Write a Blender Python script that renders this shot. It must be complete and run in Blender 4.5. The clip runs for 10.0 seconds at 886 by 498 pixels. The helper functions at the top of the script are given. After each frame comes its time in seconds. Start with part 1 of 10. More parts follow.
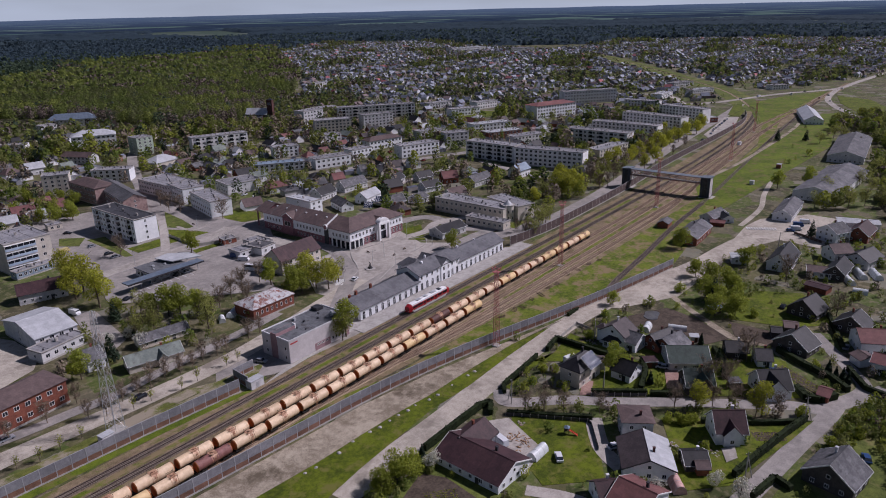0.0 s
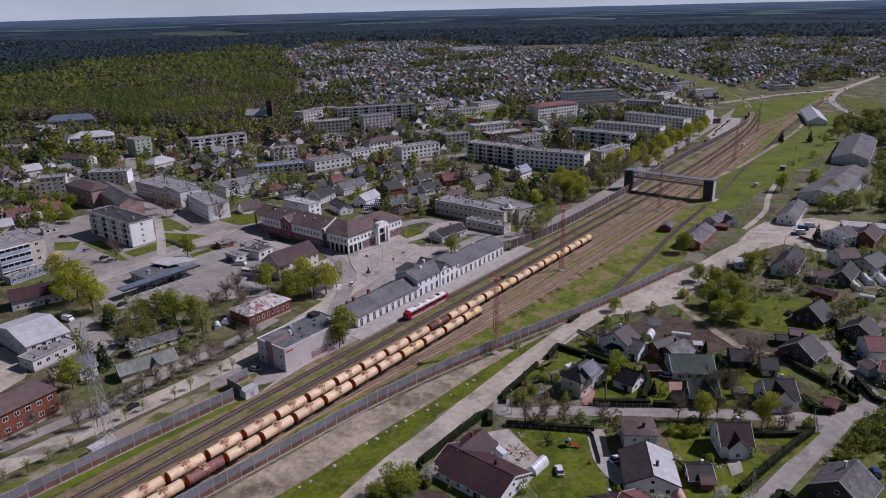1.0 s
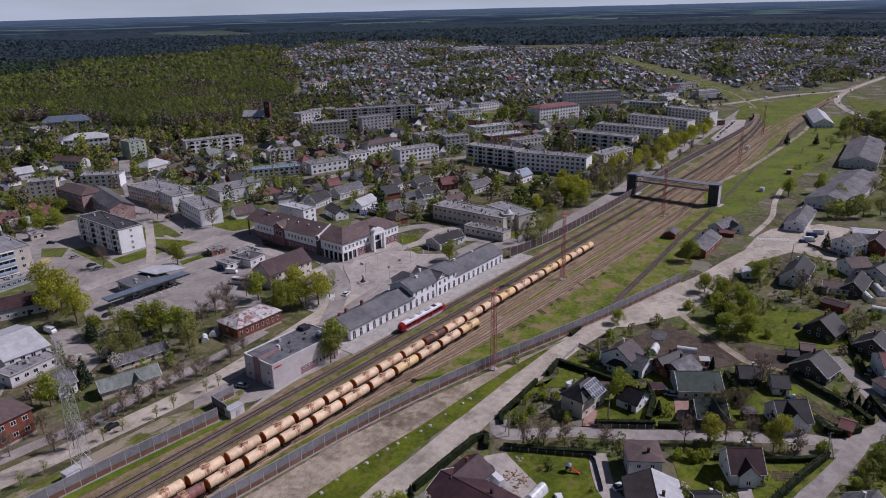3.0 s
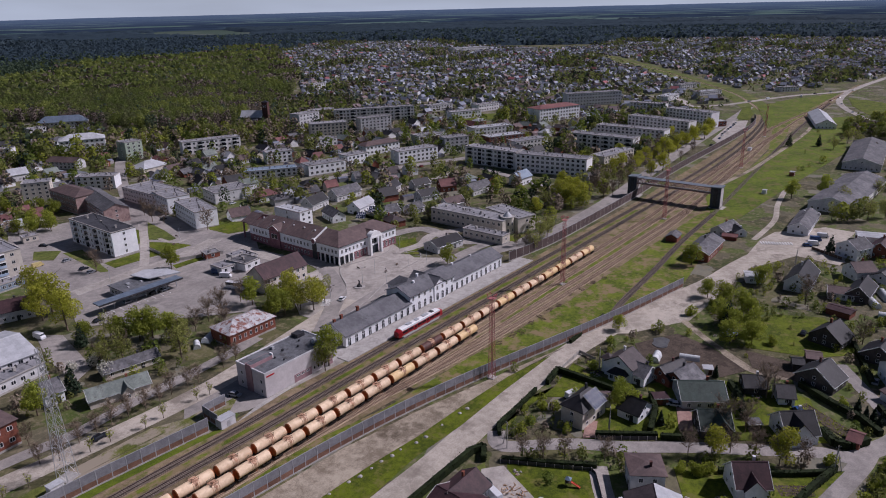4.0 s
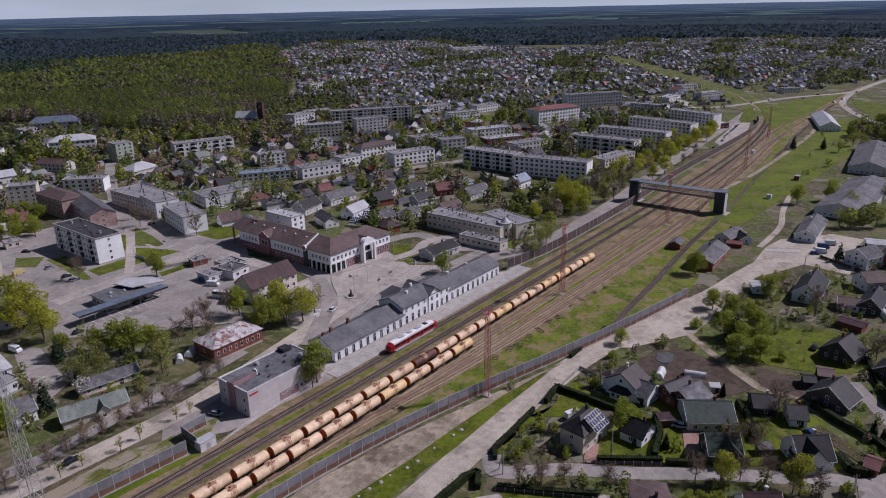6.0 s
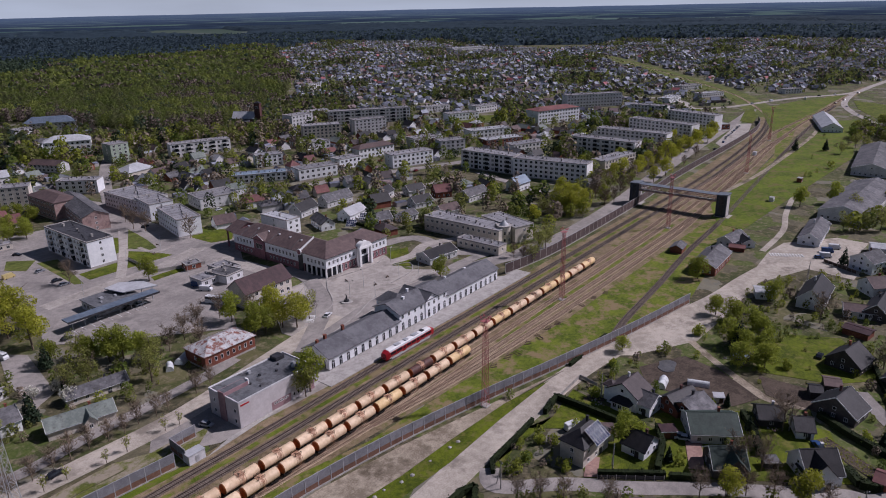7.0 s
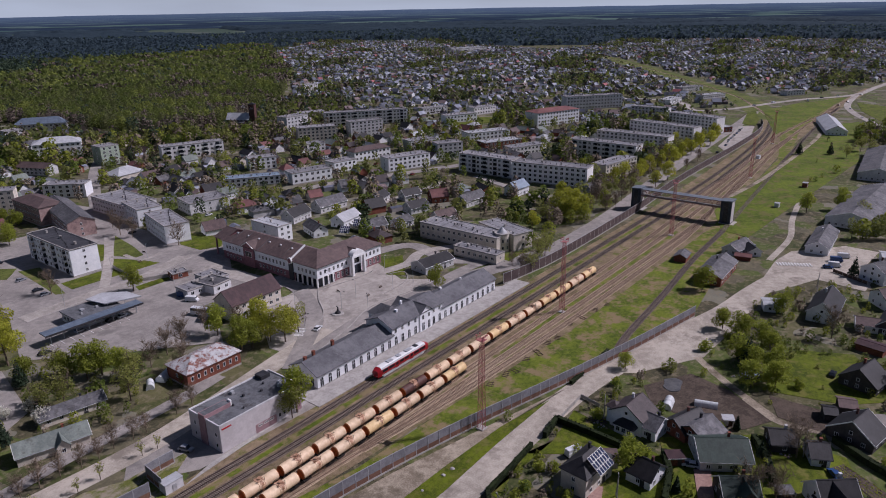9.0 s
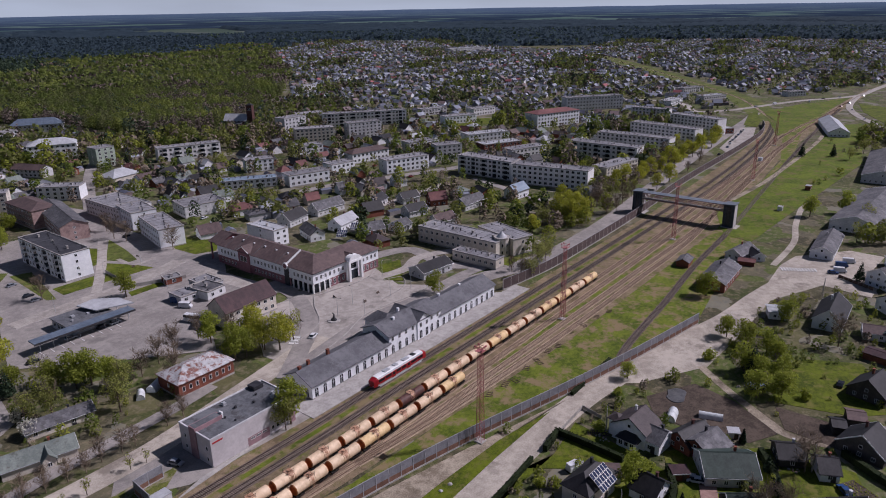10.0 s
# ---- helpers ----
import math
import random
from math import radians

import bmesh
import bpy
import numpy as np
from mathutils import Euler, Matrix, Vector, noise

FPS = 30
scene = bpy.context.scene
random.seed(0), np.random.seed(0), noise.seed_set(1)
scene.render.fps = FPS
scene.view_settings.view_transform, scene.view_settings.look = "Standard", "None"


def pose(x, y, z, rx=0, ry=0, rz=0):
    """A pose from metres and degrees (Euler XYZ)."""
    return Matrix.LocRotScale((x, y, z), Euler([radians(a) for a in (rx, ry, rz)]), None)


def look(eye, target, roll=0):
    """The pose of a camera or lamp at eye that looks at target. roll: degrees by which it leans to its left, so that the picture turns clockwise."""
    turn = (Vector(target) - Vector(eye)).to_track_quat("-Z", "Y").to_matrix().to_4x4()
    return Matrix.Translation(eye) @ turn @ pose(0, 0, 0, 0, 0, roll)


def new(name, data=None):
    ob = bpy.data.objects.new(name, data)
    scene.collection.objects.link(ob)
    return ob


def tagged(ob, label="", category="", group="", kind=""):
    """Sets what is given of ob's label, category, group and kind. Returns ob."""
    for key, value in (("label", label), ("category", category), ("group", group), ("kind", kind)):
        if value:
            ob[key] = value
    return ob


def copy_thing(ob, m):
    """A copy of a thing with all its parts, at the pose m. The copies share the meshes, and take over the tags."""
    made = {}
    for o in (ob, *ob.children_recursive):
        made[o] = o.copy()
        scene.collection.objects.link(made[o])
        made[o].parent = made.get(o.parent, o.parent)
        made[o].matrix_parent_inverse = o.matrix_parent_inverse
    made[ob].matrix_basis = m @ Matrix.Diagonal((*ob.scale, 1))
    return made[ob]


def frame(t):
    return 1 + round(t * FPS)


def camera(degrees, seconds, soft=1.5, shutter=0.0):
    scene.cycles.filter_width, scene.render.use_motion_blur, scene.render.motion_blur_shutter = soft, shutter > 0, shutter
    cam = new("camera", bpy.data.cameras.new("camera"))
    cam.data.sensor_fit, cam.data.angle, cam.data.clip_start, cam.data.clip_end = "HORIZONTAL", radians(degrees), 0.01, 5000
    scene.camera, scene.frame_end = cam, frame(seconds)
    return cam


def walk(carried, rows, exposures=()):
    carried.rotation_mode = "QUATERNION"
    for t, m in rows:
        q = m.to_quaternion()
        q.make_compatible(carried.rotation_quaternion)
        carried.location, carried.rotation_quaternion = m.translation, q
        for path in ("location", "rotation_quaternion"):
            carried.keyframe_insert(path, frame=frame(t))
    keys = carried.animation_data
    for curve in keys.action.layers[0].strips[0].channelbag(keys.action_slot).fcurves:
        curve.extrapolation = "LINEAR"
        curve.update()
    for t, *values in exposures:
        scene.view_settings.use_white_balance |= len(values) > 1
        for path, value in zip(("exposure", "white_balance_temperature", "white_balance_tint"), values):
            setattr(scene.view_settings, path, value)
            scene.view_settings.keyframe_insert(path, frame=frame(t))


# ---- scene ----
EXPO = -0.53
# camera: one lens, a slow forward drift high over the railway
cam = camera(65.0, 10.0, soft=1.0)
ROWS = [
    # seconds, x, y, z, heading, pitch, roll
    (0.00, 0.00, -153.48, 116.20, -51.800, -19.263, -1.377),
    (0.50, 2.38, -152.33, 116.44, -51.716, -19.269, -1.400),
    (1.00, 4.81, -151.13, 116.62, -51.647, -19.275, -1.414),
    (1.50, 7.28, -149.90, 116.74, -51.591, -19.282, -1.419),
    (2.00, 9.78, -148.63, 116.81, -51.549, -19.288, -1.418),
    (2.50, 12.32, -147.32, 116.83, -51.519, -19.294, -1.410),
    (3.25, 16.18, -145.29, 116.81, -51.493, -19.304, -1.387),
    (4.00, 20.08, -143.20, 116.72, -51.488, -19.313, -1.354),
    (4.50, 22.70, -141.76, 116.64, -51.494, -19.318, -1.327),
    (5.00, 25.34, -140.30, 116.55, -51.506, -19.324, -1.297),
    (5.50, 27.98, -138.81, 116.45, -51.524, -19.329, -1.265),
    (6.25, 31.94, -136.54, 116.31, -51.558, -19.336, -1.215),
    (7.00, 35.89, -134.22, 116.19, -51.597, -19.343, -1.165),
    (7.50, 38.51, -132.65, 116.14, -51.624, -19.346, -1.133),
    (8.00, 41.12, -131.07, 116.12, -51.651, -19.349, -1.102),
    (8.50, 43.71, -129.47, 116.13, -51.677, -19.351, -1.074),
    (9.00, 46.27, -127.86, 116.19, -51.700, -19.353, -1.050),
    (9.50, 48.81, -126.24, 116.29, -51.719, -19.354, -1.029),
    (10.00, 51.31, -124.61, 116.44, -51.734, -19.355, -1.013),
]


def aim(x, y, z, heading, pitch, roll):
    """A camera pose: heading from the y axis, pitch up, roll about the view."""
    return pose(x, y, z, 90 + pitch, 0, heading) @ pose(0, 0, 0, 0, 0, roll)


walk(cam, [(r[0], aim(*r[1:])) for r in ROWS], exposures=[(0.0, EXPO, 5960, 24), (10.0, EXPO, 5960, 24)])

# sky and one sun, high and to the right of the railway
SUN_TO = Vector((0.76, -0.60, 1.0)).normalized()
world = bpy.data.worlds.new("sky")
scene.world = world
world.use_nodes = True
wn, wl = world.node_tree.nodes, world.node_tree.links
sky = wn.new("ShaderNodeTexSky")
sky.sky_type = "NISHITA"
sky.sun_disc = False
sky.sun_elevation = math.asin(SUN_TO.z)
sky.sun_rotation = math.atan2(SUN_TO.x, SUN_TO.y)
sky.air_density, sky.dust_density, sky.ozone_density = 1.0, 1.0, 2.0
# pale haze and thin cloud low in the sky, clearer blue above
veil_tc = wn.new("ShaderNodeTexCoord")
veil_xyz = wn.new("ShaderNodeSeparateXYZ")
veil_low = wn.new("ShaderNodeMapRange")
veil_low.inputs["From Min"].default_value, veil_low.inputs["From Max"].default_value = 0.0, 0.2
veil_low.inputs["To Min"].default_value, veil_low.inputs["To Max"].default_value = 1.0, 0.0
veil_map = wn.new("ShaderNodeMapping")
veil_map.inputs["Scale"].default_value = (2.0, 2.0, 14.0)
veil_noise = wn.new("ShaderNodeTexNoise")
veil_noise.inputs["Scale"].default_value = 2.2
veil_noise.inputs["Detail"].default_value = 6
veil_ramp = wn.new("ShaderNodeMapRange")
veil_ramp.inputs["From Min"].default_value, veil_ramp.inputs["From Max"].default_value = 0.3, 0.75
veil_ramp.inputs["To Min"].default_value, veil_ramp.inputs["To Max"].default_value = 0.8, 1.0
veil_fac = wn.new("ShaderNodeMath")
veil_fac.operation = "MULTIPLY"
veil_mix = wn.new("ShaderNodeMix")
veil_mix.data_type = "RGBA"
veil_mix.inputs["B"].default_value = (14.6, 16.7, 18.4, 1)
wl.new(veil_tc.outputs["Generated"], veil_xyz.inputs["Vector"])
wl.new(veil_xyz.outputs["Z"], veil_low.inputs["Value"])
wl.new(veil_tc.outputs["Generated"], veil_map.inputs["Vector"])
wl.new(veil_map.outputs["Vector"], veil_noise.inputs["Vector"])
wl.new(veil_noise.outputs["Fac"], veil_ramp.inputs["Value"])
wl.new(veil_ramp.outputs["Result"], veil_fac.inputs[0])
wl.new(veil_low.outputs["Result"], veil_fac.inputs[1])
wl.new(veil_fac.outputs["Value"], veil_mix.inputs["Factor"])
wl.new(sky.outputs["Color"], veil_mix.inputs["A"])
wl.new(veil_mix.outputs["Result"], wn["Background"].inputs["Color"])
wn["Background"].inputs["Strength"].default_value = 0.043
sun = new("sun", bpy.data.lights.new("sun", "SUN"))
sun.data.energy, sun.data.angle, sun.data.color = 5.2, radians(0.6), (1.0, 0.94, 0.9)
sun.matrix_basis = look(SUN_TO * 400, (0, 0, 0))


# ---- materials ----
MATS = {}


def mat(name, low, high, scale=0.15, rough=0.85, grain=1.5, bump=0.0, metal=0.0, spread=0.0, blotch=None, blotch_at=0.62, blotch_scale=0.05, island=0.0, leaf=0.0):
    """A node material: two base colours mixed by broad and fine noise, blotches of a third, a spread of value by object or island."""
    if name in MATS:
        return MATS[name]
    m = bpy.data.materials.new(name)
    m.use_nodes = True
    n, l = m.node_tree.nodes, m.node_tree.links
    b = n["Principled BSDF"]
    b.inputs["Roughness"].default_value, b.inputs["Metallic"].default_value = rough, metal
    b.inputs["Specular IOR Level"].default_value = 0.3
    where = n.new("ShaderNodeNewGeometry")
    coarse, fine = n.new("ShaderNodeTexNoise"), n.new("ShaderNodeTexNoise")
    coarse.inputs["Scale"].default_value, fine.inputs["Scale"].default_value = scale, grain
    coarse.inputs["Detail"].default_value, fine.inputs["Detail"].default_value = 5, 3
    for node in (coarse, fine):
        l.new(where.outputs["Position"], node.inputs["Vector"])
    add = n.new("ShaderNodeMath")
    add.operation = "MULTIPLY_ADD"
    l.new(fine.outputs["Fac"], add.inputs[0])
    add.inputs[1].default_value = 0.7
    l.new(coarse.outputs["Fac"], add.inputs[2])
    middle = n.new("ShaderNodeTexNoise")
    middle.inputs["Scale"].default_value, middle.inputs["Detail"].default_value = (scale * grain) ** 0.5, 4
    l.new(where.outputs["Position"], middle.inputs["Vector"])
    both = n.new("ShaderNodeMath")
    both.operation = "MULTIPLY_ADD"
    l.new(middle.outputs["Fac"], both.inputs[0])
    both.inputs[1].default_value = 0.8
    l.new(add.outputs[0], both.inputs[2])
    span = n.new("ShaderNodeMapRange")
    l.new(both.outputs[0], span.inputs["Value"])
    span.inputs["From Min"].default_value, span.inputs["From Max"].default_value = 1.04, 1.46
    mix = n.new("ShaderNodeMix")
    mix.data_type = "RGBA"
    mix.inputs["A"].default_value, mix.inputs["B"].default_value = (*low, 1), (*high, 1)
    l.new(span.outputs["Result"], mix.inputs["Factor"])
    out = mix.outputs["Result"]
    if blotch:
        patch = n.new("ShaderNodeTexNoise")
        patch.inputs["Scale"].default_value, patch.inputs["Detail"].default_value = blotch_scale, 8
        patch.inputs["Roughness"].default_value = 0.7
        l.new(where.outputs["Position"], patch.inputs["Vector"])
        edge = n.new("ShaderNodeMapRange")
        l.new(patch.outputs["Fac"], edge.inputs["Value"])
        edge.inputs["From Min"].default_value, edge.inputs["From Max"].default_value = blotch_at - 0.05, blotch_at + 0.05
        mix2 = n.new("ShaderNodeMix")
        mix2.data_type = "RGBA"
        mix2.inputs["B"].default_value = (*blotch, 1)
        l.new(edge.outputs["Result"], mix2.inputs["Factor"])
        l.new(out, mix2.inputs["A"])
        out = mix2.outputs["Result"]
    if spread or island:
        hsv = n.new("ShaderNodeHueSaturation")
        vary = n.new("ShaderNodeMapRange")
        if spread:
            info = n.new("ShaderNodeObjectInfo")
            l.new(info.outputs["Random"], vary.inputs["Value"])
        else:
            l.new(where.outputs["Random Per Island"], vary.inputs["Value"])
        w = spread or island
        vary.inputs["To Min"].default_value, vary.inputs["To Max"].default_value = 1 - w, 1 + w
        l.new(vary.outputs["Result"], hsv.inputs["Value"])
        l.new(out, hsv.inputs["Color"])
        out = hsv.outputs["Color"]
    l.new(out, b.inputs["Base Color"])
    if bump:
        relief = n.new("ShaderNodeBump")
        relief.inputs["Strength"].default_value, relief.inputs["Distance"].default_value = 0.6, bump
        l.new(fine.outputs["Fac"], relief.inputs["Height"])
        l.new(relief.outputs["Normal"], b.inputs["Normal"])
    if leaf:
        # thin leaves let some light through
        thin, blend = n.new("ShaderNodeBsdfTranslucent"), n.new("ShaderNodeMixShader")
        blend.inputs["Fac"].default_value = leaf
        l.new(out, thin.inputs["Color"])
        l.new(b.outputs["BSDF"], blend.inputs[1])
        l.new(thin.outputs["BSDF"], blend.inputs[2])
        l.new(blend.outputs["Shader"], n["Material Output"].inputs["Surface"])
    MATS[name] = m
    return m


def courses(m, along, down, depth):
    """Sheets or courses of a roof: strips along its own axes, each a little lighter or darker."""
    n, l = m.node_tree.nodes, m.node_tree.links
    b = n["Principled BSDF"]
    base = b.inputs["Base Color"].links[0].from_socket
    tc, mp, cell = n.new("ShaderNodeTexCoord"), n.new("ShaderNodeMapping"), n.new("ShaderNodeTexVoronoi")
    cell.distance = "CHEBYCHEV"
    cell.inputs["Scale"].default_value, cell.inputs["Randomness"].default_value = 1.0, 0.35
    mp.inputs["Scale"].default_value = (1 / along, 1 / down, 0.02)
    l.new(tc.outputs["Object"], mp.inputs["Vector"])
    l.new(mp.outputs["Vector"], cell.inputs["Vector"])
    pick, span, hsv = n.new("ShaderNodeSeparateColor"), n.new("ShaderNodeMapRange"), n.new("ShaderNodeHueSaturation")
    l.new(cell.outputs["Color"], pick.inputs[0])
    l.new(pick.outputs[0], span.inputs["Value"])
    span.inputs["To Min"].default_value, span.inputs["To Max"].default_value = 1 - depth, 1 + depth
    l.new(span.outputs["Result"], hsv.inputs["Value"])
    l.new(base, hsv.inputs["Color"])
    l.new(hsv.outputs["Color"], b.inputs["Base Color"])
    return m


def c(r, g, b):
    """Linear colour from 8-bit display values."""
    return tuple((v / 255 / 12.92 if v <= 10 else ((v / 255 + 0.055) / 1.055) ** 2.4) for v in (r, g, b))


GRASS = mat("grass", c(66, 76, 30), c(106, 114, 52), 0.05, 0.95, 3.0, blotch=c(122, 114, 74), blotch_at=0.6, blotch_scale=0.06)
LAWN = mat("lawn", c(57, 69, 6), c(97, 108, 17), 0.12, 0.95, 3.5, blotch=c(104, 102, 48), blotch_at=0.57, blotch_scale=0.2)
FIELD_GRASS = mat("long_field_grass", c(65, 82, 12), c(102, 115, 28), 0.05, 0.95, 2.5, blotch=c(104, 98, 56), blotch_at=0.56, blotch_scale=0.12)
ROUGH_GRASS = mat("rough_grass", c(66, 82, 14), c(110, 120, 36), 0.1, 0.95, 4.0, blotch=c(130, 114, 84), blotch_at=0.535, blotch_scale=0.13)
VERGE_MIX = mat("verge_of_grass_and_earth", c(78, 86, 34), c(112, 114, 56), 0.08, 0.95, 3.0, blotch=c(146, 136, 120), blotch_at=0.5, blotch_scale=0.1)
EARTH = mat("dry_earth", c(122, 111, 96), c(172, 161, 144), 0.09, 0.95, 2.5, blotch=c(98, 88, 74), blotch_at=0.58, blotch_scale=0.06)
PLOUGHED = mat("ploughed_soil", c(64, 55, 48), c(90, 79, 70), 0.1, 0.98, 1.6, bump=0.1)
ASPHALT = mat("grey_asphalt", c(130, 125, 122), c(158, 152, 147), 0.07, 0.9, 2.6, blotch=c(120, 116, 113), blotch_at=0.6, blotch_scale=0.06)
GRAVEL_ROAD = mat("gravel_road", c(150, 142, 131), c(186, 177, 165), 0.08, 0.95, 2.2, blotch=c(132, 124, 114), blotch_at=0.6, blotch_scale=0.07)
PAVING = mat("pale_paving", c(148, 142, 136), c(178, 171, 164), 0.09, 0.9, 2.4, blotch=c(134, 128, 122), blotch_at=0.6, blotch_scale=0.07)
BALLAST = mat("ballast", c(84, 72, 66), c(116, 103, 94), 0.06, 0.95, 4.0, bump=0.05)
BALLAST_PALE = mat("pale_ballast", c(164, 145, 124), c(194, 174, 150), 0.06, 0.95, 3.2, bump=0.05, blotch=c(126, 110, 86), blotch_at=0.6, blotch_scale=0.09)
RAIL_BED = mat("weedy_rail_bed", c(100, 87, 66), c(146, 128, 104), 0.1, 0.95, 3.6, bump=0.05, blotch=c(96, 98, 46), blotch_at=0.56, blotch_scale=0.16)
RAIL = mat("rail_steel", c(62, 52, 48), c(88, 76, 70), 0.5, 0.5, 3, metal=0.3)
RAIL_RUST = mat("rusty_rail", c(104, 84, 72), c(132, 110, 96), 0.5, 0.7, 3)
SLEEPER = mat("sleeper", c(108, 98, 90), c(134, 123, 113), 0.4, 0.9, 2.5)
SLEEPER_WOOD = mat("weathered_wooden_sleeper", c(138, 120, 101), c(166, 146, 125), 0.4, 0.9, 2.5)
CONCRETE = mat("concrete", c(150, 146, 142), c(176, 172, 168), 0.3, 0.9, 2.0)
WHITE_PLASTER = mat("white_plaster", c(220, 222, 226), c(236, 237, 240), 0.2, 0.85, 1.5, spread=0.05)
GREY_PLASTER = mat("grey_plaster", c(188, 188, 191), c(214, 213, 215), 0.2, 0.88, 1.5, spread=0.1)
OLD_PINK = mat("dull_pink_plaster", c(146, 122, 118), c(172, 148, 142), 0.25, 0.9, 2.0, blotch=c(126, 106, 104), blotch_at=0.6, blotch_scale=0.3)
PALE_PLASTER = mat("pale_panel_plaster", c(216, 214, 216), c(234, 232, 233), 0.2, 0.88, 1.5, spread=0.08)
BEIGE_PLASTER = mat("beige_plaster", c(190, 182, 171), c(212, 204, 193), 0.2, 0.88, 1.5, spread=0.08)
PALE_GREEN = mat("pale_green_plaster", c(146, 160, 144), c(172, 184, 168), 0.2, 0.88, 1.5)
PINK_PLASTER = mat("pinkish_grey_panel", c(186, 180, 181), c(202, 196, 197), 0.2, 0.7, 1.5)
DARK_TIMBER = mat("dark_timber_wall", c(66, 62, 62), c(86, 80, 78), 0.3, 0.85, 2.5, spread=0.12)
MAUVE = mat("mauve_panel", c(140, 112, 116), c(158, 128, 132), 0.2, 0.7, 1.5)
BRICK = mat("red_brick", c(112, 66, 54), c(138, 84, 68), 0.25, 0.9, 4.0, blotch=c(96, 60, 52), blotch_at=0.62, blotch_scale=0.3)
MAUVE_BRICK = mat("mauve_red_brick", c(125, 87, 93), c(147, 105, 110), 0.25, 0.9, 4.0, blotch=c(112, 78, 80), blotch_at=0.62, blotch_scale=0.3)
DARK_BRICK = mat("dark_brown_brick", c(74, 50, 48), c(98, 68, 64), 0.25, 0.9, 4.0)
ROOF_DARK = mat("dark_sheet_roof", c(29, 29, 33), c(46, 45, 49), 0.15, 0.6, 2.0, spread=0.2)
ROOF_GREY = mat("grey_slate_roof", c(78, 78, 82), c(110, 109, 112), 0.15, 0.8, 2.0, spread=0.18, blotch=c(76, 75, 74), blotch_at=0.6, blotch_scale=0.3)
ROOF_BROWN = mat("brown_tile_roof", c(85, 72, 72), c(103, 87, 85), 0.15, 0.75, 2.0, spread=0.08)
ROOF_MAROON = mat("maroon_tile_roof", c(54, 37, 41), c(72, 50, 53), 0.15, 0.65, 2.0, spread=0.12)
ROOF_DARKBROWN = mat("dark_brown_sheet_roof", c(62, 54, 56), c(80, 71, 72), 0.15, 0.65, 2.0, spread=0.08)
ROOF_SAGE = mat("grey_green_sheet_roof", c(104, 112, 108), c(128, 136, 130), 0.15, 0.7, 2.0, blotch=c(96, 98, 92), blotch_at=0.6, blotch_scale=0.3)
ROOF_RED = mat("red_tile_roof", c(106, 72, 72), c(124, 84, 81), 0.15, 0.75, 2.0, spread=0.15)
ROOF_PALE = mat("pale_metal_roof", c(162, 164, 168), c(184, 186, 190), 0.15, 0.5, 2.0, spread=0.06)
ROOF_GREEN = mat("green_sheet_roof", c(42, 56, 52), c(58, 72, 66), 0.15, 0.6, 2.0, spread=0.1)
ROOF_BLUE = mat("light_blue_roof", c(112, 128, 146), c(136, 152, 168), 0.15, 0.6, 2.0)
FELT = mat("dark_roof_felt", c(54, 55, 60), c(74, 75, 80), 0.1, 0.85, 1.5, blotch=c(48, 49, 54), blotch_at=0.6, blotch_scale=0.2)
ROOF_RUST = mat("rusty_white_roof", c(166, 166, 168), c(192, 192, 194), 0.2, 0.6, 2.0, blotch=c(128, 84, 74), blotch_at=0.54, blotch_scale=0.55)
DECK_FELT = mat("grey_deck_felt", c(82, 84, 89), c(112, 114, 118), 0.1, 0.85, 1.5, blotch=c(72, 71, 73), blotch_at=0.6, blotch_scale=0.2)
BITUMEN = mat("bitumen_roof", c(120, 120, 125), c(148, 147, 150), 0.1, 0.85, 1.5, spread=0.15, blotch=c(98, 97, 99), blotch_at=0.6, blotch_scale=0.2)
GLASS = mat("window_glass", c(44, 50, 58), c(58, 64, 72), 0.5, 0.12, 2.0)
DARK_GLASS = mat("dark_window_glass", c(26, 30, 36), c(38, 42, 50), 0.5, 0.15, 2.0)
FRAME_WHITE = mat("white_frame", c(222, 222, 222), c(232, 232, 232), 0.5, 0.6, 2.0)
DARK_METAL = mat("dark_metal", c(46, 46, 50), c(62, 62, 66), 0.5, 0.5, 2.0)
GALVANISED = mat("galvanised_steel", c(172, 174, 178), c(194, 196, 200), 0.4, 0.45, 2.0, metal=0.3)
BARK = mat("bark", c(86, 74, 64), c(112, 98, 86), 0.8, 0.95, 4.0, spread=0.15)
TWIG = mat("bare_twigs", c(106, 93, 80), c(134, 119, 102), 0.8, 0.95, 4.0, spread=0.12)
LEAF_FRESH = mat("fresh_green_leaves", c(128, 138, 48), c(162, 170, 68), 0.3, 0.7, 2.0, spread=0.2, leaf=0.52)
LEAF_YELLOW = mat("yellow_green_leaves", c(150, 154, 50), c(180, 180, 68), 0.3, 0.7, 2.0, spread=0.15, leaf=0.52)
LEAF_DARK = mat("dark_green_needles", c(28, 42, 28), c(42, 58, 36), 0.3, 0.85, 2.0, spread=0.15)
LEAF_OLIVE = mat("olive_spring_leaves", c(134, 140, 70), c(164, 166, 92), 0.3, 0.7, 2.0, spread=0.18, leaf=0.52)
BLOSSOM = mat("white_blossom", c(190, 188, 172), c(214, 212, 200), 0.3, 0.85, 2.0, spread=0.08, leaf=0.3)
HEDGE = mat("dark_hedge", c(26, 36, 16), c(44, 56, 26), 0.4, 0.9, 3.0, leaf=0.2)


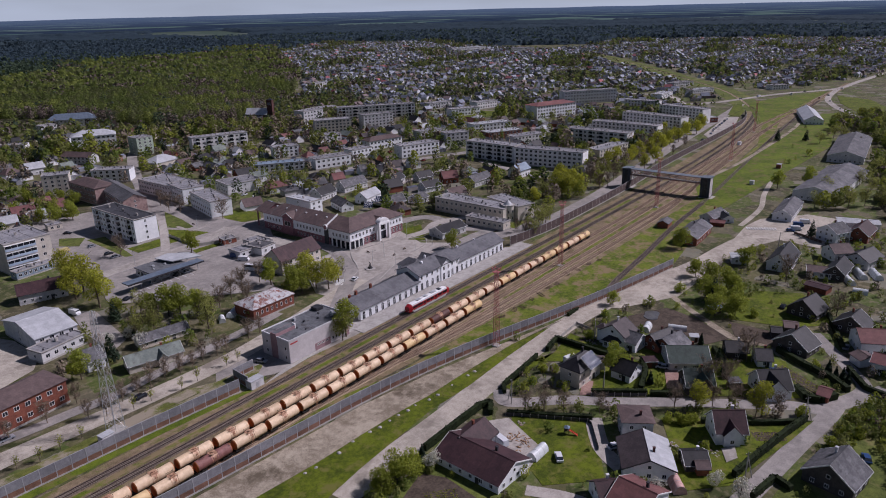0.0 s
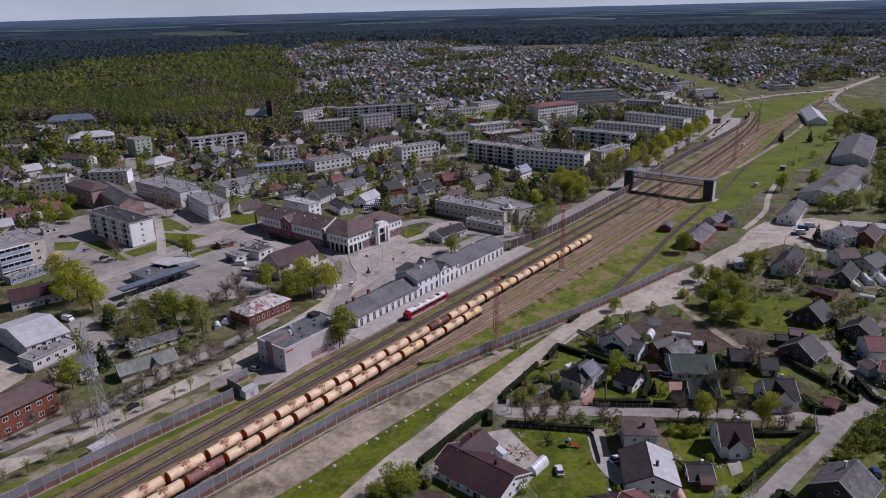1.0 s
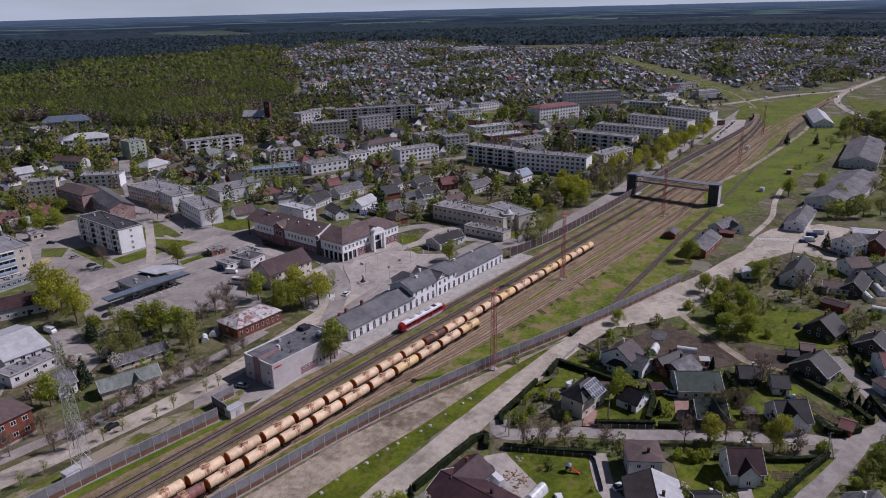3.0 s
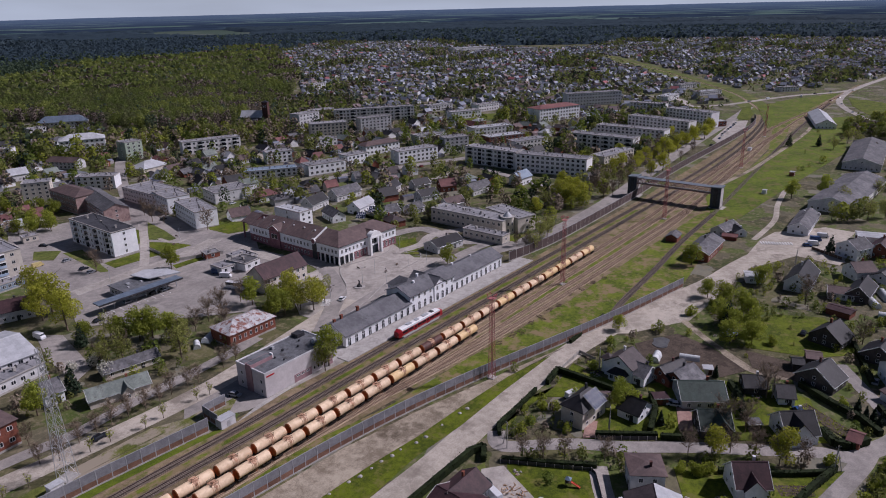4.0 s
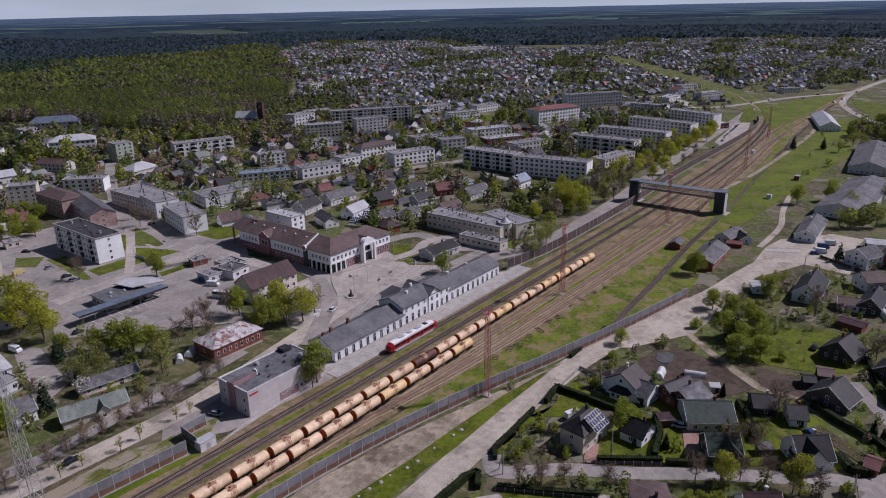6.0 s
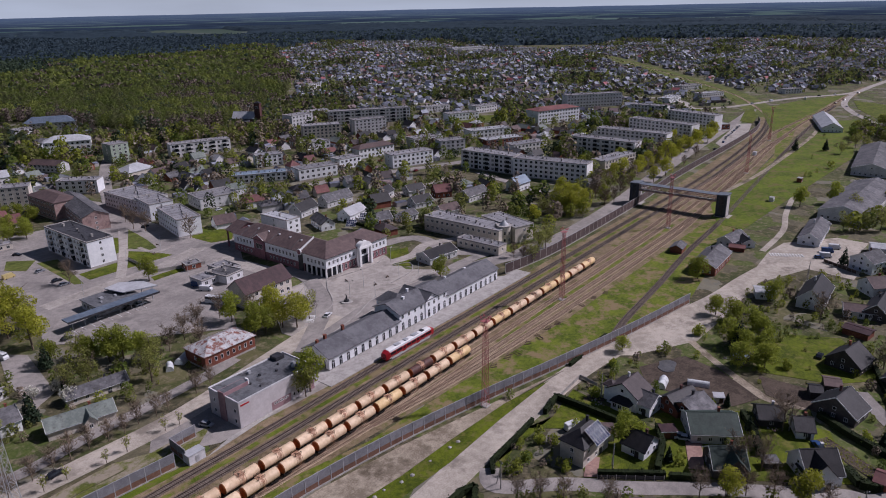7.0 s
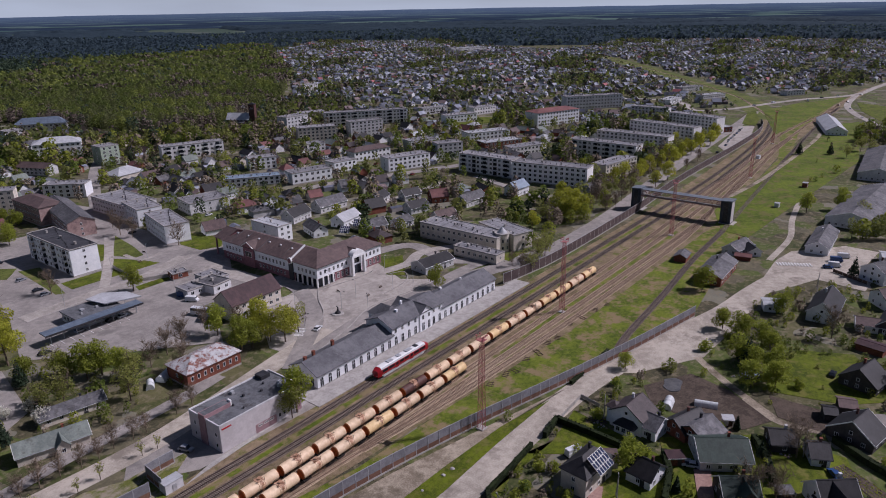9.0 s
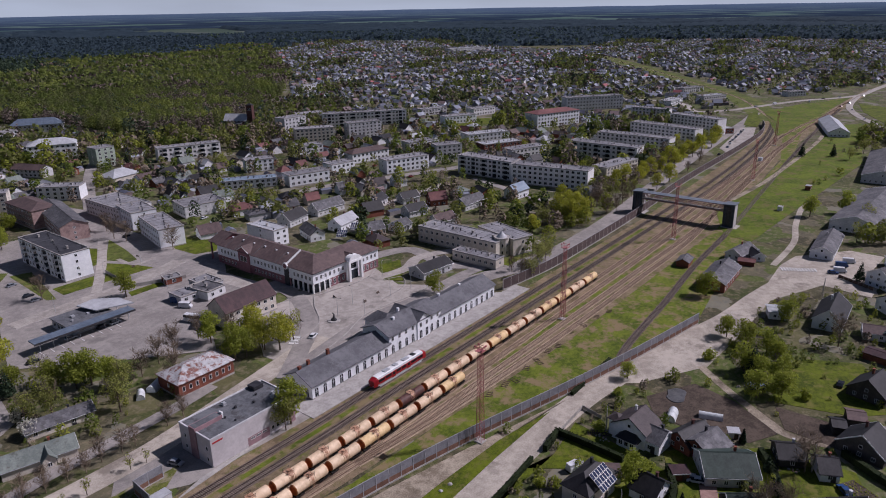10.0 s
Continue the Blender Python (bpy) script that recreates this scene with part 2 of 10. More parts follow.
courses(ROOF_GREY, 1.1, 1.0, 0.2)
courses(ROOF_DARK, 1.1, 3.0, 0.14)
courses(ROOF_BROWN, 1.0, 1.2, 0.1)
courses(ROOF_MAROON, 1.1, 3.0, 0.14)
courses(ROOF_RED, 1.1, 1.2, 0.1)
courses(ROOF_GREEN, 1.1, 3.0, 0.14)
courses(ROOF_PALE, 1.2, 4.0, 0.06)
courses(BITUMEN, 1.0, 6.0, 0.07)
courses(DECK_FELT, 1.0, 6.0, 0.07)
courses(ROOF_RUST, 0.9, 3.0, 0.12)
courses(ROOF_SAGE, 1.0, 3.0, 0.1)
courses(FELT, 1.0, 6.0, 0.1)


# ---- geometry ----
class Geo:
    """Collects vertices and faces of one mesh."""

    def __init__(self):
        self.v, self.f, self.m = [], [], []

    def add(self, verts, faces, mi=0):
        k = len(self.v)
        self.v += verts
        self.f += [tuple(i + k for i in face) for face in faces]
        self.m += [mi] * len(faces)
        return self

    def box(self, x0, x1, y0, y1, z0, z1, mi=0):
        p = [(x, y, z) for z in (z0, z1) for x, y in ((x0, y0), (x1, y0), (x1, y1), (x0, y1))]
        return self.add(p, [(3, 2, 1, 0), (4, 5, 6, 7), (0, 1, 5, 4), (1, 2, 6, 5), (2, 3, 7, 6), (3, 0, 4, 7)], mi)

    def prism(self, pts, z0, z1, mi=0):
        """A polygon in plan, counter-clockwise, pulled up."""
        n = len(pts)
        v = [(x, y, z0) for x, y in pts] + [(x, y, z1) for x, y in pts]
        return self.add(v, [tuple(range(n, 2 * n)), tuple(range(n - 1, -1, -1))] + [(i, (i + 1) % n, n + (i + 1) % n, n + i) for i in range(n)], mi)

    def along(self, profile, x0, x1, mi=0):
        """A profile in y and z, drawn along x."""
        n = len(profile)
        v = [(x0, y, z) for y, z in profile] + [(x1, y, z) for y, z in profile]
        return self.add(v, [tuple(range(n - 1, -1, -1)), tuple(range(n, 2 * n))] + [(i, (i + 1) % n, n + (i + 1) % n, n + i) for i in range(n)], mi)

    def tube(self, p, q, r0, r1=None, n=8, mi=0, caps=True):
        r1 = r0 if r1 is None else r1
        p, q = Vector(p), Vector(q)
        d = (q - p).normalized()
        a = d.orthogonal().normalized()
        b = d.cross(a)
        v = []
        for o, r in ((p, r0), (q, r1)):
            v += [tuple(o + a * (r * math.cos(2 * math.pi * i / n)) + b * (r * math.sin(2 * math.pi * i / n))) for i in range(n)]
        f = [(i, (i + 1) % n, n + (i + 1) % n, n + i) for i in range(n)]
        if caps:
            f += [tuple(range(n - 1, -1, -1)), tuple(range(n, 2 * n))]
        return self.add(v, f, mi)

    def quad(self, a, b, d, e, mi=0):
        return self.add([tuple(a), tuple(b), tuple(d), tuple(e)], [(0, 1, 2, 3)], mi)

    def mesh(self, name, mats):
        me = bpy.data.meshes.new(name)
        me.from_pydata(self.v, [], self.f)
        for m in mats if isinstance(mats, (list, tuple)) else [mats]:
            me.materials.append(m)
        me.polygons.foreach_set("material_index", self.m)
        me.update()
        return me


def part(name, geo, mats, parent=None, label="", at=None):
    """One mesh object, from a Geo or a mesh, under a thing."""
    data = geo.mesh(name, mats) if isinstance(geo, Geo) else geo
    ob = new(name, data)
    if parent:
        ob.parent = parent
    if at is not None:
        ob.matrix_basis = at
    return tagged(ob, label)


def thing(name, label, category, x=0, y=0, rot=0, z=0, group=""):
    ob = new(name)
    ob.matrix_basis = pose(x, y, z, 0, 0, rot)
    return tagged(ob, label, category, group)


def fast_mesh(name, verts, quads, mats, mi):
    """A large mesh of quads from arrays."""
    me = bpy.data.meshes.new(name)
    nq = len(quads)
    me.vertices.add(len(verts))
    me.vertices.foreach_set("co", np.asarray(verts, np.float32).ravel())
    me.loops.add(nq * 4)
    me.loops.foreach_set("vertex_index", np.asarray(quads, np.int32).ravel())
    me.polygons.add(nq)
    me.polygons.foreach_set("loop_start", np.arange(0, nq * 4, 4, dtype=np.int32))
    for m in mats:
        me.materials.append(m)
    me.polygons.foreach_set("material_index", np.asarray(mi, np.int32))
    me.update(calc_edges=True)
    return me


def setting(name, geo, mats, label, category):
    return tagged(part(name, geo, mats), label, category, kind="structure")


def ribbon(points, width, z, h=0.0):
    """A strip of even width along a line of points, as a Geo."""
    g = Geo()
    pts = [Vector((x, y)) for x, y in points]
    side = []
    for i, p in enumerate(pts):
        a, b = pts[max(i - 1, 0)], pts[min(i + 1, len(pts) - 1)]
        d = (b - a).normalized()
        nrm = Vector((-d.y, d.x)) * width / 2
        if 0 < i < len(pts) - 1:
            nrm /= max(0.5, math.sqrt((1 + (pts[i] - a).normalized().dot((b - pts[i]).normalized())) / 2))
        side.append((p + nrm, p - nrm))
    for (l0, r0), (l1, r1) in zip(side, side[1:]):
        g.add([(r0.x, r0.y, z), (r1.x, r1.y, z), (l1.x, l1.y, z), (l0.x, l0.y, z)], [(0, 1, 2, 3)])
    return g


def smooth_line(points, steps=6):
    """A curve through the points."""
    pts = [Vector(p) for p in points]
    out = []
    for i in range(len(pts) - 1):
        p0, p1, p2, p3 = pts[max(i - 1, 0)], pts[i], pts[i + 1], pts[min(i + 2, len(pts) - 1)]
        for s in range(steps):
            t = s / steps
            out.append(0.5 * (2 * p1 + (p2 - p0) * t + (2 * p0 - 5 * p1 + 4 * p2 - p3) * t * t + (3 * p1 - p0 - 3 * p2 + p3) * t ** 3))
    return [tuple(p) for p in out + [pts[-1]]]


# ---- kinds of things ----
WINDOWS = {}


def window_mesh(w, h, style="plain"):
    """A window: a frame proud of the wall with panes set back in it, as one piece. It faces -y, its middle at the origin."""
    key = (round(w, 1), round(h, 1), style)
    if key not in WINDOWS:
        e, m = 0.09, 0.04
        xs = [-w / 2, -w / 2 + e, -m, m, w / 2 - e, w / 2] if w > 1.0 else [-w / 2, -w / 2 + e, w / 2 - e, w / 2]
        zs = [-h / 2, -h / 2 + e, h / 2 - e, h / 2]
        g, nx = Geo(), len(xs)
        v = [(x, y, z) for y in (-0.07, -0.01) for z in zs for x in xs]
        n2 = nx * 4
        f, mi = [], []
        for r in range(3):
            for k in range(nx - 1):
                pane = r == 1 and k % 2 == 1
                a, b, d, q = r * nx + k, r * nx + k + 1, (r + 1) * nx + k + 1, (r + 1) * nx + k
                if pane:
                    f.append((a + n2, b + n2, d + n2, q + n2))
                    mi.append(1)
                    for s, t in ((a, b), (b, d), (d, q), (q, a)):
                        f.append((s, t, t + n2, s + n2))
                        mi.append(0)
                else:
                    f.append((a, b, d, q))
                    mi.append(0)
        rim = [0, nx - 1, 4 * nx - 1, 3 * nx]
        for s, t in zip(rim, rim[1:] + rim[:1]):
            f.append((t, s, s + n2, t + n2))
            mi.append(0)
        g.add(v, f)
        g.m = mi
        WINDOWS[key] = g.mesh("window", [FRAME_WHITE, DARK_GLASS])
    return WINDOWS[key]


def face_windows(parent, x0, x1, y, z0, floors, step, w=1.3, h=1.5, storey=3.0, turn=0, style="plain", skip=()):
    """Rows of windows on one face of a building. turn 0 faces -y at y, 180 faces +y, 90 faces +x and -90 faces -x."""
    n = max(1, int((x1 - x0) / step))
    me = window_mesh(w, h, style)
    m = pose(0, 0, 0, 0, 0, turn)
    for fl in range(floors):
        for i in range(n):
            if (i, fl) in skip:
                continue
            x = x0 + (i + 0.5) * (x1 - x0) / n
            part("window", me, None, parent, at=m @ pose(x, y, z0 + fl * storey))


def gable_walls(L, W, hw, hr):
    g = Geo()
    return g.along([(-W / 2, 0), (W / 2, 0), (W / 2, hw), (0, hw + hr), (-W / 2, hw)], -L / 2, L / 2)


def gable_roof(L, W, hw, hr, over=0.45, thick=0.22):
    s = hr / (W / 2)
    y, e = W / 2 + over, hw - over * s
    g = Geo()
    g.along([(-y, e), (0, hw + hr), (0, hw + hr + thick * 1.3), (-y, e + thick)], -L / 2 - over, L / 2 + over)
    g.along([(0, hw + hr), (y, e), (y, e + thick), (0, hw + hr + thick * 1.3)], -L / 2 - over, L / 2 + over)
    g.along([(-0.22, hw + hr + thick), (0.22, hw + hr + thick), (0, hw + hr + thick + 0.2)], -L / 2 - over, L / 2 + over)
    return g


def hip_roof(L, W, hw, hr, over=0.5, thick=0.2, ridge=None):
    x, y = L / 2 + over, W / 2 + over
    r = (max(L / 2 - W / 2, 0.05) if ridge is None else ridge / 2)
    z, t = hw, hw + hr
    v = [(-x, -y, z), (x, -y, z), (x, y, z), (-x, y, z), (-x, -y, z + thick), (x, -y, z + thick), (x, y, z + thick), (-x, y, z + thick), (-r, 0, t), (r, 0, t)]
    f = [(3, 2, 1, 0), (0, 1, 5, 4), (1, 2, 6, 5), (2, 3, 7, 6), (3, 0, 4, 7), (4, 5, 9, 8), (6, 7, 8, 9), (5, 6, 9), (7, 4, 8)]
    return Geo().add(v, f)


def chimney(parent, x, y, z0, z1, s=0.6, m=None):
    g = Geo()
    g.box(x - s / 2, x + s / 2, y - s / 2, y + s / 2, z0, z1)
    g.box(x - s / 2 - 0.08, x + s / 2 + 0.08, y - s / 2 - 0.08, y + s / 2 + 0.08, z1, z1 + 0.15)
    part("chimney", g, m or (BRICK, GREY_PLASTER, DARK_BRICK, DARK_METAL)[int(abs(parent.matrix_basis.translation.x * 7)) % 4], parent)


def door_part(parent, x, y, turn, w=1.0, h=2.1, m=None):
    g = Geo()
    g.box(-w / 2, w / 2, -0.06, 0.05, 0, h)
    g.box(-w / 2 - 0.1, -w / 2, -0.09, 0.05, 0, h + 0.1).box(w / 2, w / 2 + 0.1, -0.09, 0.05, 0, h + 0.1).box(-w / 2, w / 2, -0.09, 0.05, h, h + 0.1)
    part("door", g, m or DARK_METAL, parent, at=pose(0, 0, 0, 0, 0, turn) @ pose(x, y, 0))


def house(x, y, rot, L, W, hw, hr, wall, roof, label, kind="gable", windows=True, stack=True, name="house", category="house", cross=None, floors=None, group="houses", sunlit_back=None):
    """A house: ridge along its own x. cross: (x, width, reach) of a cross gable towards -y."""
    ob = thing(name, label, category, x, y, rot, group=group)
    floors = floors or max(1, int(hw / 2.6))
    if kind == "gable":
        part("wall", gable_walls(L, W, hw, hr), wall, ob)
        part("roof", gable_roof(L, W, hw, hr), roof, ob)
        if sunlit_back:
            # paler sheet laid over the back slope, standing for sunlight on it
            o, up = 0.5, hr / (W / 2)
            v = [(xx, yy, zz) for xx in (-L / 2 - o, L / 2 + o) for yy, zz in ((0.05, hw + hr + 0.3), (W / 2 + o, hw - o * up + 0.24), (W / 2 + o, hw - o * up + 0.32), (0.05, hw + hr + 0.38))]
            part("roof_sheet", Geo().add(v, [(0, 1, 2, 3), (7, 6, 5, 4), (0, 4, 5, 1), (1, 5, 6, 2), (2, 6, 7, 3), (3, 7, 4, 0)]), sunlit_back, ob, "pale sheet for sunlight on one slope")
    else:
        part("wall", Geo().box(-L / 2, L / 2, -W / 2, W / 2, 0, hw), wall, ob)
        part("roof", hip_roof(L, W, hw, hr), roof, ob)
    if cross:
        cx, cw, reach = cross
        at = pose(cx, -(W / 2 + reach) / 2, 0, 0, 0, 90)
        ch = min(hr * 0.95, cw * 0.55)
        part("wing_wall", gable_walls(W / 2 + reach, cw, hw, ch), wall, ob, at=at)
        part("wing_roof", gable_roof(W / 2 + reach, cw, hw, ch), roof, ob, at=at)
        if windows:
            face_windows(ob, cx - cw / 2 + 0.4, cx + cw / 2 - 0.4, -(W / 2 + reach), 1.5, floors, 2.4, 1.1, 1.3, 2.7)
    if windows:
        st = min(2.7, hw / floors + 0.2)
        if not cross:
            face_windows(ob, -L / 2 + 0.6, L / 2 - 0.6, -W / 2, 1.5, floors, 2.9, 1.1, 1.3, st)
        for turn in (90, -90):
            if (math.cos(radians(rot + turn - 90)) * x + math.sin(radians(rot + turn - 90)) * (y + 150)) > 0:
                continue
            face_windows(ob, -W / 2 + 0.8, W / 2 - 0.8, -L / 2, 1.5, floors, 3.0, 1.1, 1.3, st, turn)
            if kind == "gable" and hr > 2.4:
                face_windows(ob, -0.9, 0.9, -L / 2, hw + 0.7, 1, 1.8, 1.0, 1.1, 3, turn)
        door_part(ob, L * 0.18, -W / 2, 0)
    if windows and kind == "gable":
        white = (int(abs(x) * 3) % 3) > 0
        sl, e = hr / (W / 2), W / 2 + 0.45
        for sx in (-1, 1):
            g = Geo()
            for sy in (-1, 1):
                v = [(sx * (L / 2 + 0.46) + dx, sy * yy, zz) for dx in (-0.04, 0.05) for yy, zz in ((e, hw - 0.45 * sl - 0.1), (e, hw - 0.45 * sl + 0.28), (0, hw + hr + 0.36), (0, hw + hr - 0.02))]
                g.add(v, [(0, 1, 2, 3), (7, 6, 5, 4), (0, 4, 5, 1), (1, 5, 6, 2), (2, 6, 7, 3), (3, 7, 4, 0)])
            part("verge_board", g, FRAME_WHITE if white else DARK_METAL, ob)
        gz = hw - 0.45 * sl + 0.05
        part("gutter", Geo().tube((-L / 2 - 0.4, -e - 0.06, gz), (L / 2 + 0.4, -e - 0.06, gz), 0.09, 0.09, 6), GALVANISED if white else DARK_METAL, ob)
    if stack:
        chimney(ob, L * 0.18, W * 0.12, hw + hr * 0.5, hw + hr + 0.9)
    return ob


def block(x, y, rot, L, W, h, wall, label, floors=None, roof=None, step=3.2, name="apartment_building", category="building", balconies=0, win=(1.6, 1.5), sides=True, top="flat", roof_h=3.0, group="town buildings", loggia=False):
    """A town building with rows of windows: its long faces along its own x."""
    ob = thing(name, label, category, x, y, rot, group=group)
    floors = floors or max(1, int(h / 3.0))
    far = math.hypot(x, y) > 420
    step = step * 1.15 if far else step
    win = (2.0, 1.8) if far else win
    storey = (h - 0.6) / floors
    part("wall", Geo().box(-L / 2, L / 2, -W / 2, W / 2, 0, h), wall, ob)
    part("plinth", Geo().box(-L / 2 - 0.06, L / 2 + 0.06, -W / 2 - 0.06, W / 2 + 0.06, 0, 0.7), CONCRETE, ob)
    if top == "flat":
        g = Geo().box(-L / 2 - 0.15, L / 2 + 0.15, -W / 2 - 0.15, W / 2 + 0.15, h, h + 0.25)
        part("roof", g, roof or BITUMEN, ob)
        e = Geo()
        for s in (-1, 1):
            e.box(-L / 2 - 0.2, L / 2 + 0.2, s * (W / 2) - 0.2, s * (W / 2) + 0.2, h + 0.25, h + 0.6)
            e.box(s * L / 2 - 0.2, s * L / 2 + 0.2, -W / 2 + 0.2, W / 2 - 0.2, h + 0.25, h + 0.6)
        part("parapet", e, CONCRETE, ob)
        seams = Geo()
        for i in range(int(L / 5)):
            sx = -L / 2 + (i + 0.7) * 5
            seams.box(sx - 0.09, sx + 0.09, -W / 2 + 0.3, W / 2 - 0.3, h + 0.25, h + 0.3)
        for i in range(int(L / 4)):
            sx, sy = -L / 2 + 2 + i * 4 + ((i * 37) % 10) * 0.12, ((i * 53) % 9 - 4) / 9 * (W - 3)
            seams.box(sx - 0.22, sx + 0.22, sy - 0.22, sy + 0.22, h + 0.25, h + 0.85 + (i % 3) * 0.25)
        part("roof_pipework", seams, DARK_METAL, ob, "dark seam and small pipe work on the felt")
        for i in range(max(1, int(L / 12))):
            px = -L / 2 + (i + 0.5) * L / max(1, int(L / 12))
            part("vent", Geo().box(px - 0.5, px + 0.5, -0.4, 0.4, h + 0.25, h + 1.5).box(px - 0.6, px + 0.6, -0.5, 0.5, h + 1.5, h + 1.62), CONCRETE, ob)
    elif top == "hip":
        part("roof", hip_roof(L, W, h, roof_h), roof or ROOF_GREY, ob)
    else:
        part("gable_wall", Geo().along([(-W / 2, h), (W / 2, h), (0, h + roof_h)], -L / 2, L / 2), wall, ob)
        part("roof", gable_roof(L, W, h, roof_h), roof or ROOF_GREY, ob)
    face_windows(ob, -L / 2 + 0.5, L / 2 - 0.5, -W / 2, 0.9 + storey * 0.45, floors, step, win[0], win[1], storey)
    if sides:
        face_windows(ob, -1.2, 1.2, -L / 2, 0.9 + storey * 0.45, floors, 2.4, 1.2, 1.4, storey, -90)
    if sides and not far:
        face_windows(ob, -1.2, 1.2, -L / 2, 0.9 + storey * 0.45, floors, 2.4, 1.2, 1.4, storey, 90)
    for i in range(balconies):
        bx = -L / 2 + (i + 0.5) * L / balconies
        if loggia:
            # no real recess: a flat dark panel stands for its shade
            part("loggia_recess", Geo().box(bx - 1.5, bx + 1.5, -W / 2 - 0.1, -W / 2 + 0.02, 0.8, h - 0.5), DARK_GLASS, ob, "dark panel for the shade behind balconies")
        for fl in range(1, floors):
            z = 0.7 + fl * storey
            g = Geo().box(bx - 1.6, bx + 1.6, -W / 2 - 1.1, -W / 2 - 0.04, z, z + 0.14)
            g.box(bx - 1.6, bx + 1.6, -W / 2 - 1.1, -W / 2 - 1.02, z + 0.14, z + 1.05)
            g.box(bx - 1.6, bx - 1.52, -W / 2 - 1.02, -W / 2 - 0.04, z + 0.14, z + 1.05).box(bx + 1.52, bx + 1.6, -W / 2 - 1.02, -W / 2 - 0.04, z + 0.14, z + 1.05)
            part("balcony", g, GREY_PLASTER, ob)
    return ob


# trees: one of each kind, then copies
def leaf_cloud(rng, blobs, count, size, flat=0.0):
    """Small leaf sprays, scattered in the outer part of some uneven blobs: (x, y, z, rx, rz)."""
    w = np.array([b[3] ** 2 * b[4] for b in blobs])
    pick = rng.choice(len(blobs), count, p=w / w.sum())
    B = np.array(blobs)[pick]
    d = rng.normal(size=(count, 3))
    d /= np.linalg.norm(d, axis=1, keepdims=True)
    r = rng.uniform(0.45, 1.0, count) ** 0.6
    pos = B[:, :3] + d * r[:, None] * np.stack([B[:, 3], B[:, 3], B[:, 4]], 1)
    nrm = d + rng.normal(scale=0.7, size=(count, 3)) + np.array([0, 0, flat])
    nrm /= np.linalg.norm(nrm, axis=1, keepdims=True)
    a = np.cross(nrm, rng.normal(size=(count, 3)))
    a /= np.linalg.norm(a, axis=1, keepdims=True)
    b = np.cross(nrm, a)
    s = size * rng.uniform(0.6, 1.3, (count, 1))
    sb = s * rng.uniform(0.5, 1.0, (count, 1))
    v = np.stack([pos - a * s - b * sb * 0.4, pos + a * s * 0.3 - b * sb, pos + a * s + b * sb * 0.3, pos - a * s * 0.2 + b * sb], 1).reshape(-1, 3)
    return v, np.arange(count * 4).reshape(-1, 4)


def blobs_for(rng, h, r, trunk=0.3, n=9):
    out = []
    for i in range(n):
        t = (i + 0.5) / n
        z = h * (trunk + (0.94 - trunk) * t)
        wide = r * (0.35 + 0.75 * math.sin(math.pi * min(1, 0.18 + 0.8 * t)))
        a = rng.uniform(0, 6.28)
        o = wide * rng.uniform(0.15, 0.6)
        out.append((o * math.cos(a), o * math.sin(a), z, wide * rng.uniform(0.42, 0.7), wide * rng.uniform(0.35, 0.55)))
    return out


def limbs(rng, h, r, trunk=0.3, n=9, base=0.02, twigs=0):
    g = Geo()
    rb = h * base
    lean = Vector((rng.uniform(-0.03, 0.03) * h, rng.uniform(-0.03, 0.03) * h, h * 0.72))
    mid = lean * 0.45
    g.tube((0, 0, 0), mid, rb, rb * 0.75, 7)
    g.tube(mid, lean, rb * 0.75, rb * 0.25, 6)
    for i in range(n):
        t = rng.uniform(0.3, 0.95)
        p = lean * t
        a = i * 2.4 + rng.uniform(-0.4, 0.4)
        out = r * rng.uniform(0.6, 0.95)
        q = p + Vector((out * math.cos(a), out * math.sin(a), h * rng.uniform(0.12, 0.28)))
        k = p.lerp(q, 0.5) + Vector((0, 0, h * 0.03))
        g.tube(p, k, rb * 0.4, rb * 0.25, 5, caps=False)
        g.tube(k, q, rb * 0.25, rb * 0.08, 4, caps=False)
        for j in range(twigs):
            s = (p if j % 3 == 0 else k).lerp(q, rng.uniform(0.1, 0.95))
            e = s + Vector((rng.normal(), rng.normal(), abs(rng.normal()) + 0.6)).normalized() * r * rng.uniform(0.3, 0.62)
            g.tube(s, e, rb * 0.22, rb * 0.1, 3, caps=False)
            for _ in range(2):
                u = s.lerp(e, rng.uniform(0.3, 0.9))
                w = u + Vector((rng.normal(), rng.normal(), abs(rng.normal()) + 0.4)).normalized() * r * rng.uniform(0.15, 0.35)
                g.tube(u, w, rb * 0.14, rb * 0.08, 3, caps=False)
    return g


TREES = {}


def tree_kind(key, seed, label, h, r, leaf, count=420, size=0.42, trunk=0.28, bark=None, twigs=0, n=9, category="tree"):
    rng = np.random.default_rng(seed)
    ob = thing("tree" if category == "tree" else category, label, category, 0, 0, 0, group="trees")
    part("trunk", limbs(rng, h, r, trunk, n, 0.02 if twigs == 0 else 0.018, twigs), bark or BARK, ob)
    if count:
        v, q = leaf_cloud(rng, blobs_for(rng, h, r, trunk, n), count, size)
        part("crown", fast_mesh("crown", v, q, [leaf], np.zeros(len(q))), None, ob)
    if twigs >= 8:
        v, q = twig_cloud(rng, blobs_for(rng, h, r, trunk, n), 280)
        part("twig_crown", fast_mesh("twig_crown", v, q, [bark], np.zeros(len(q))), None, ob)
    TREES[key] = ob
    return ob


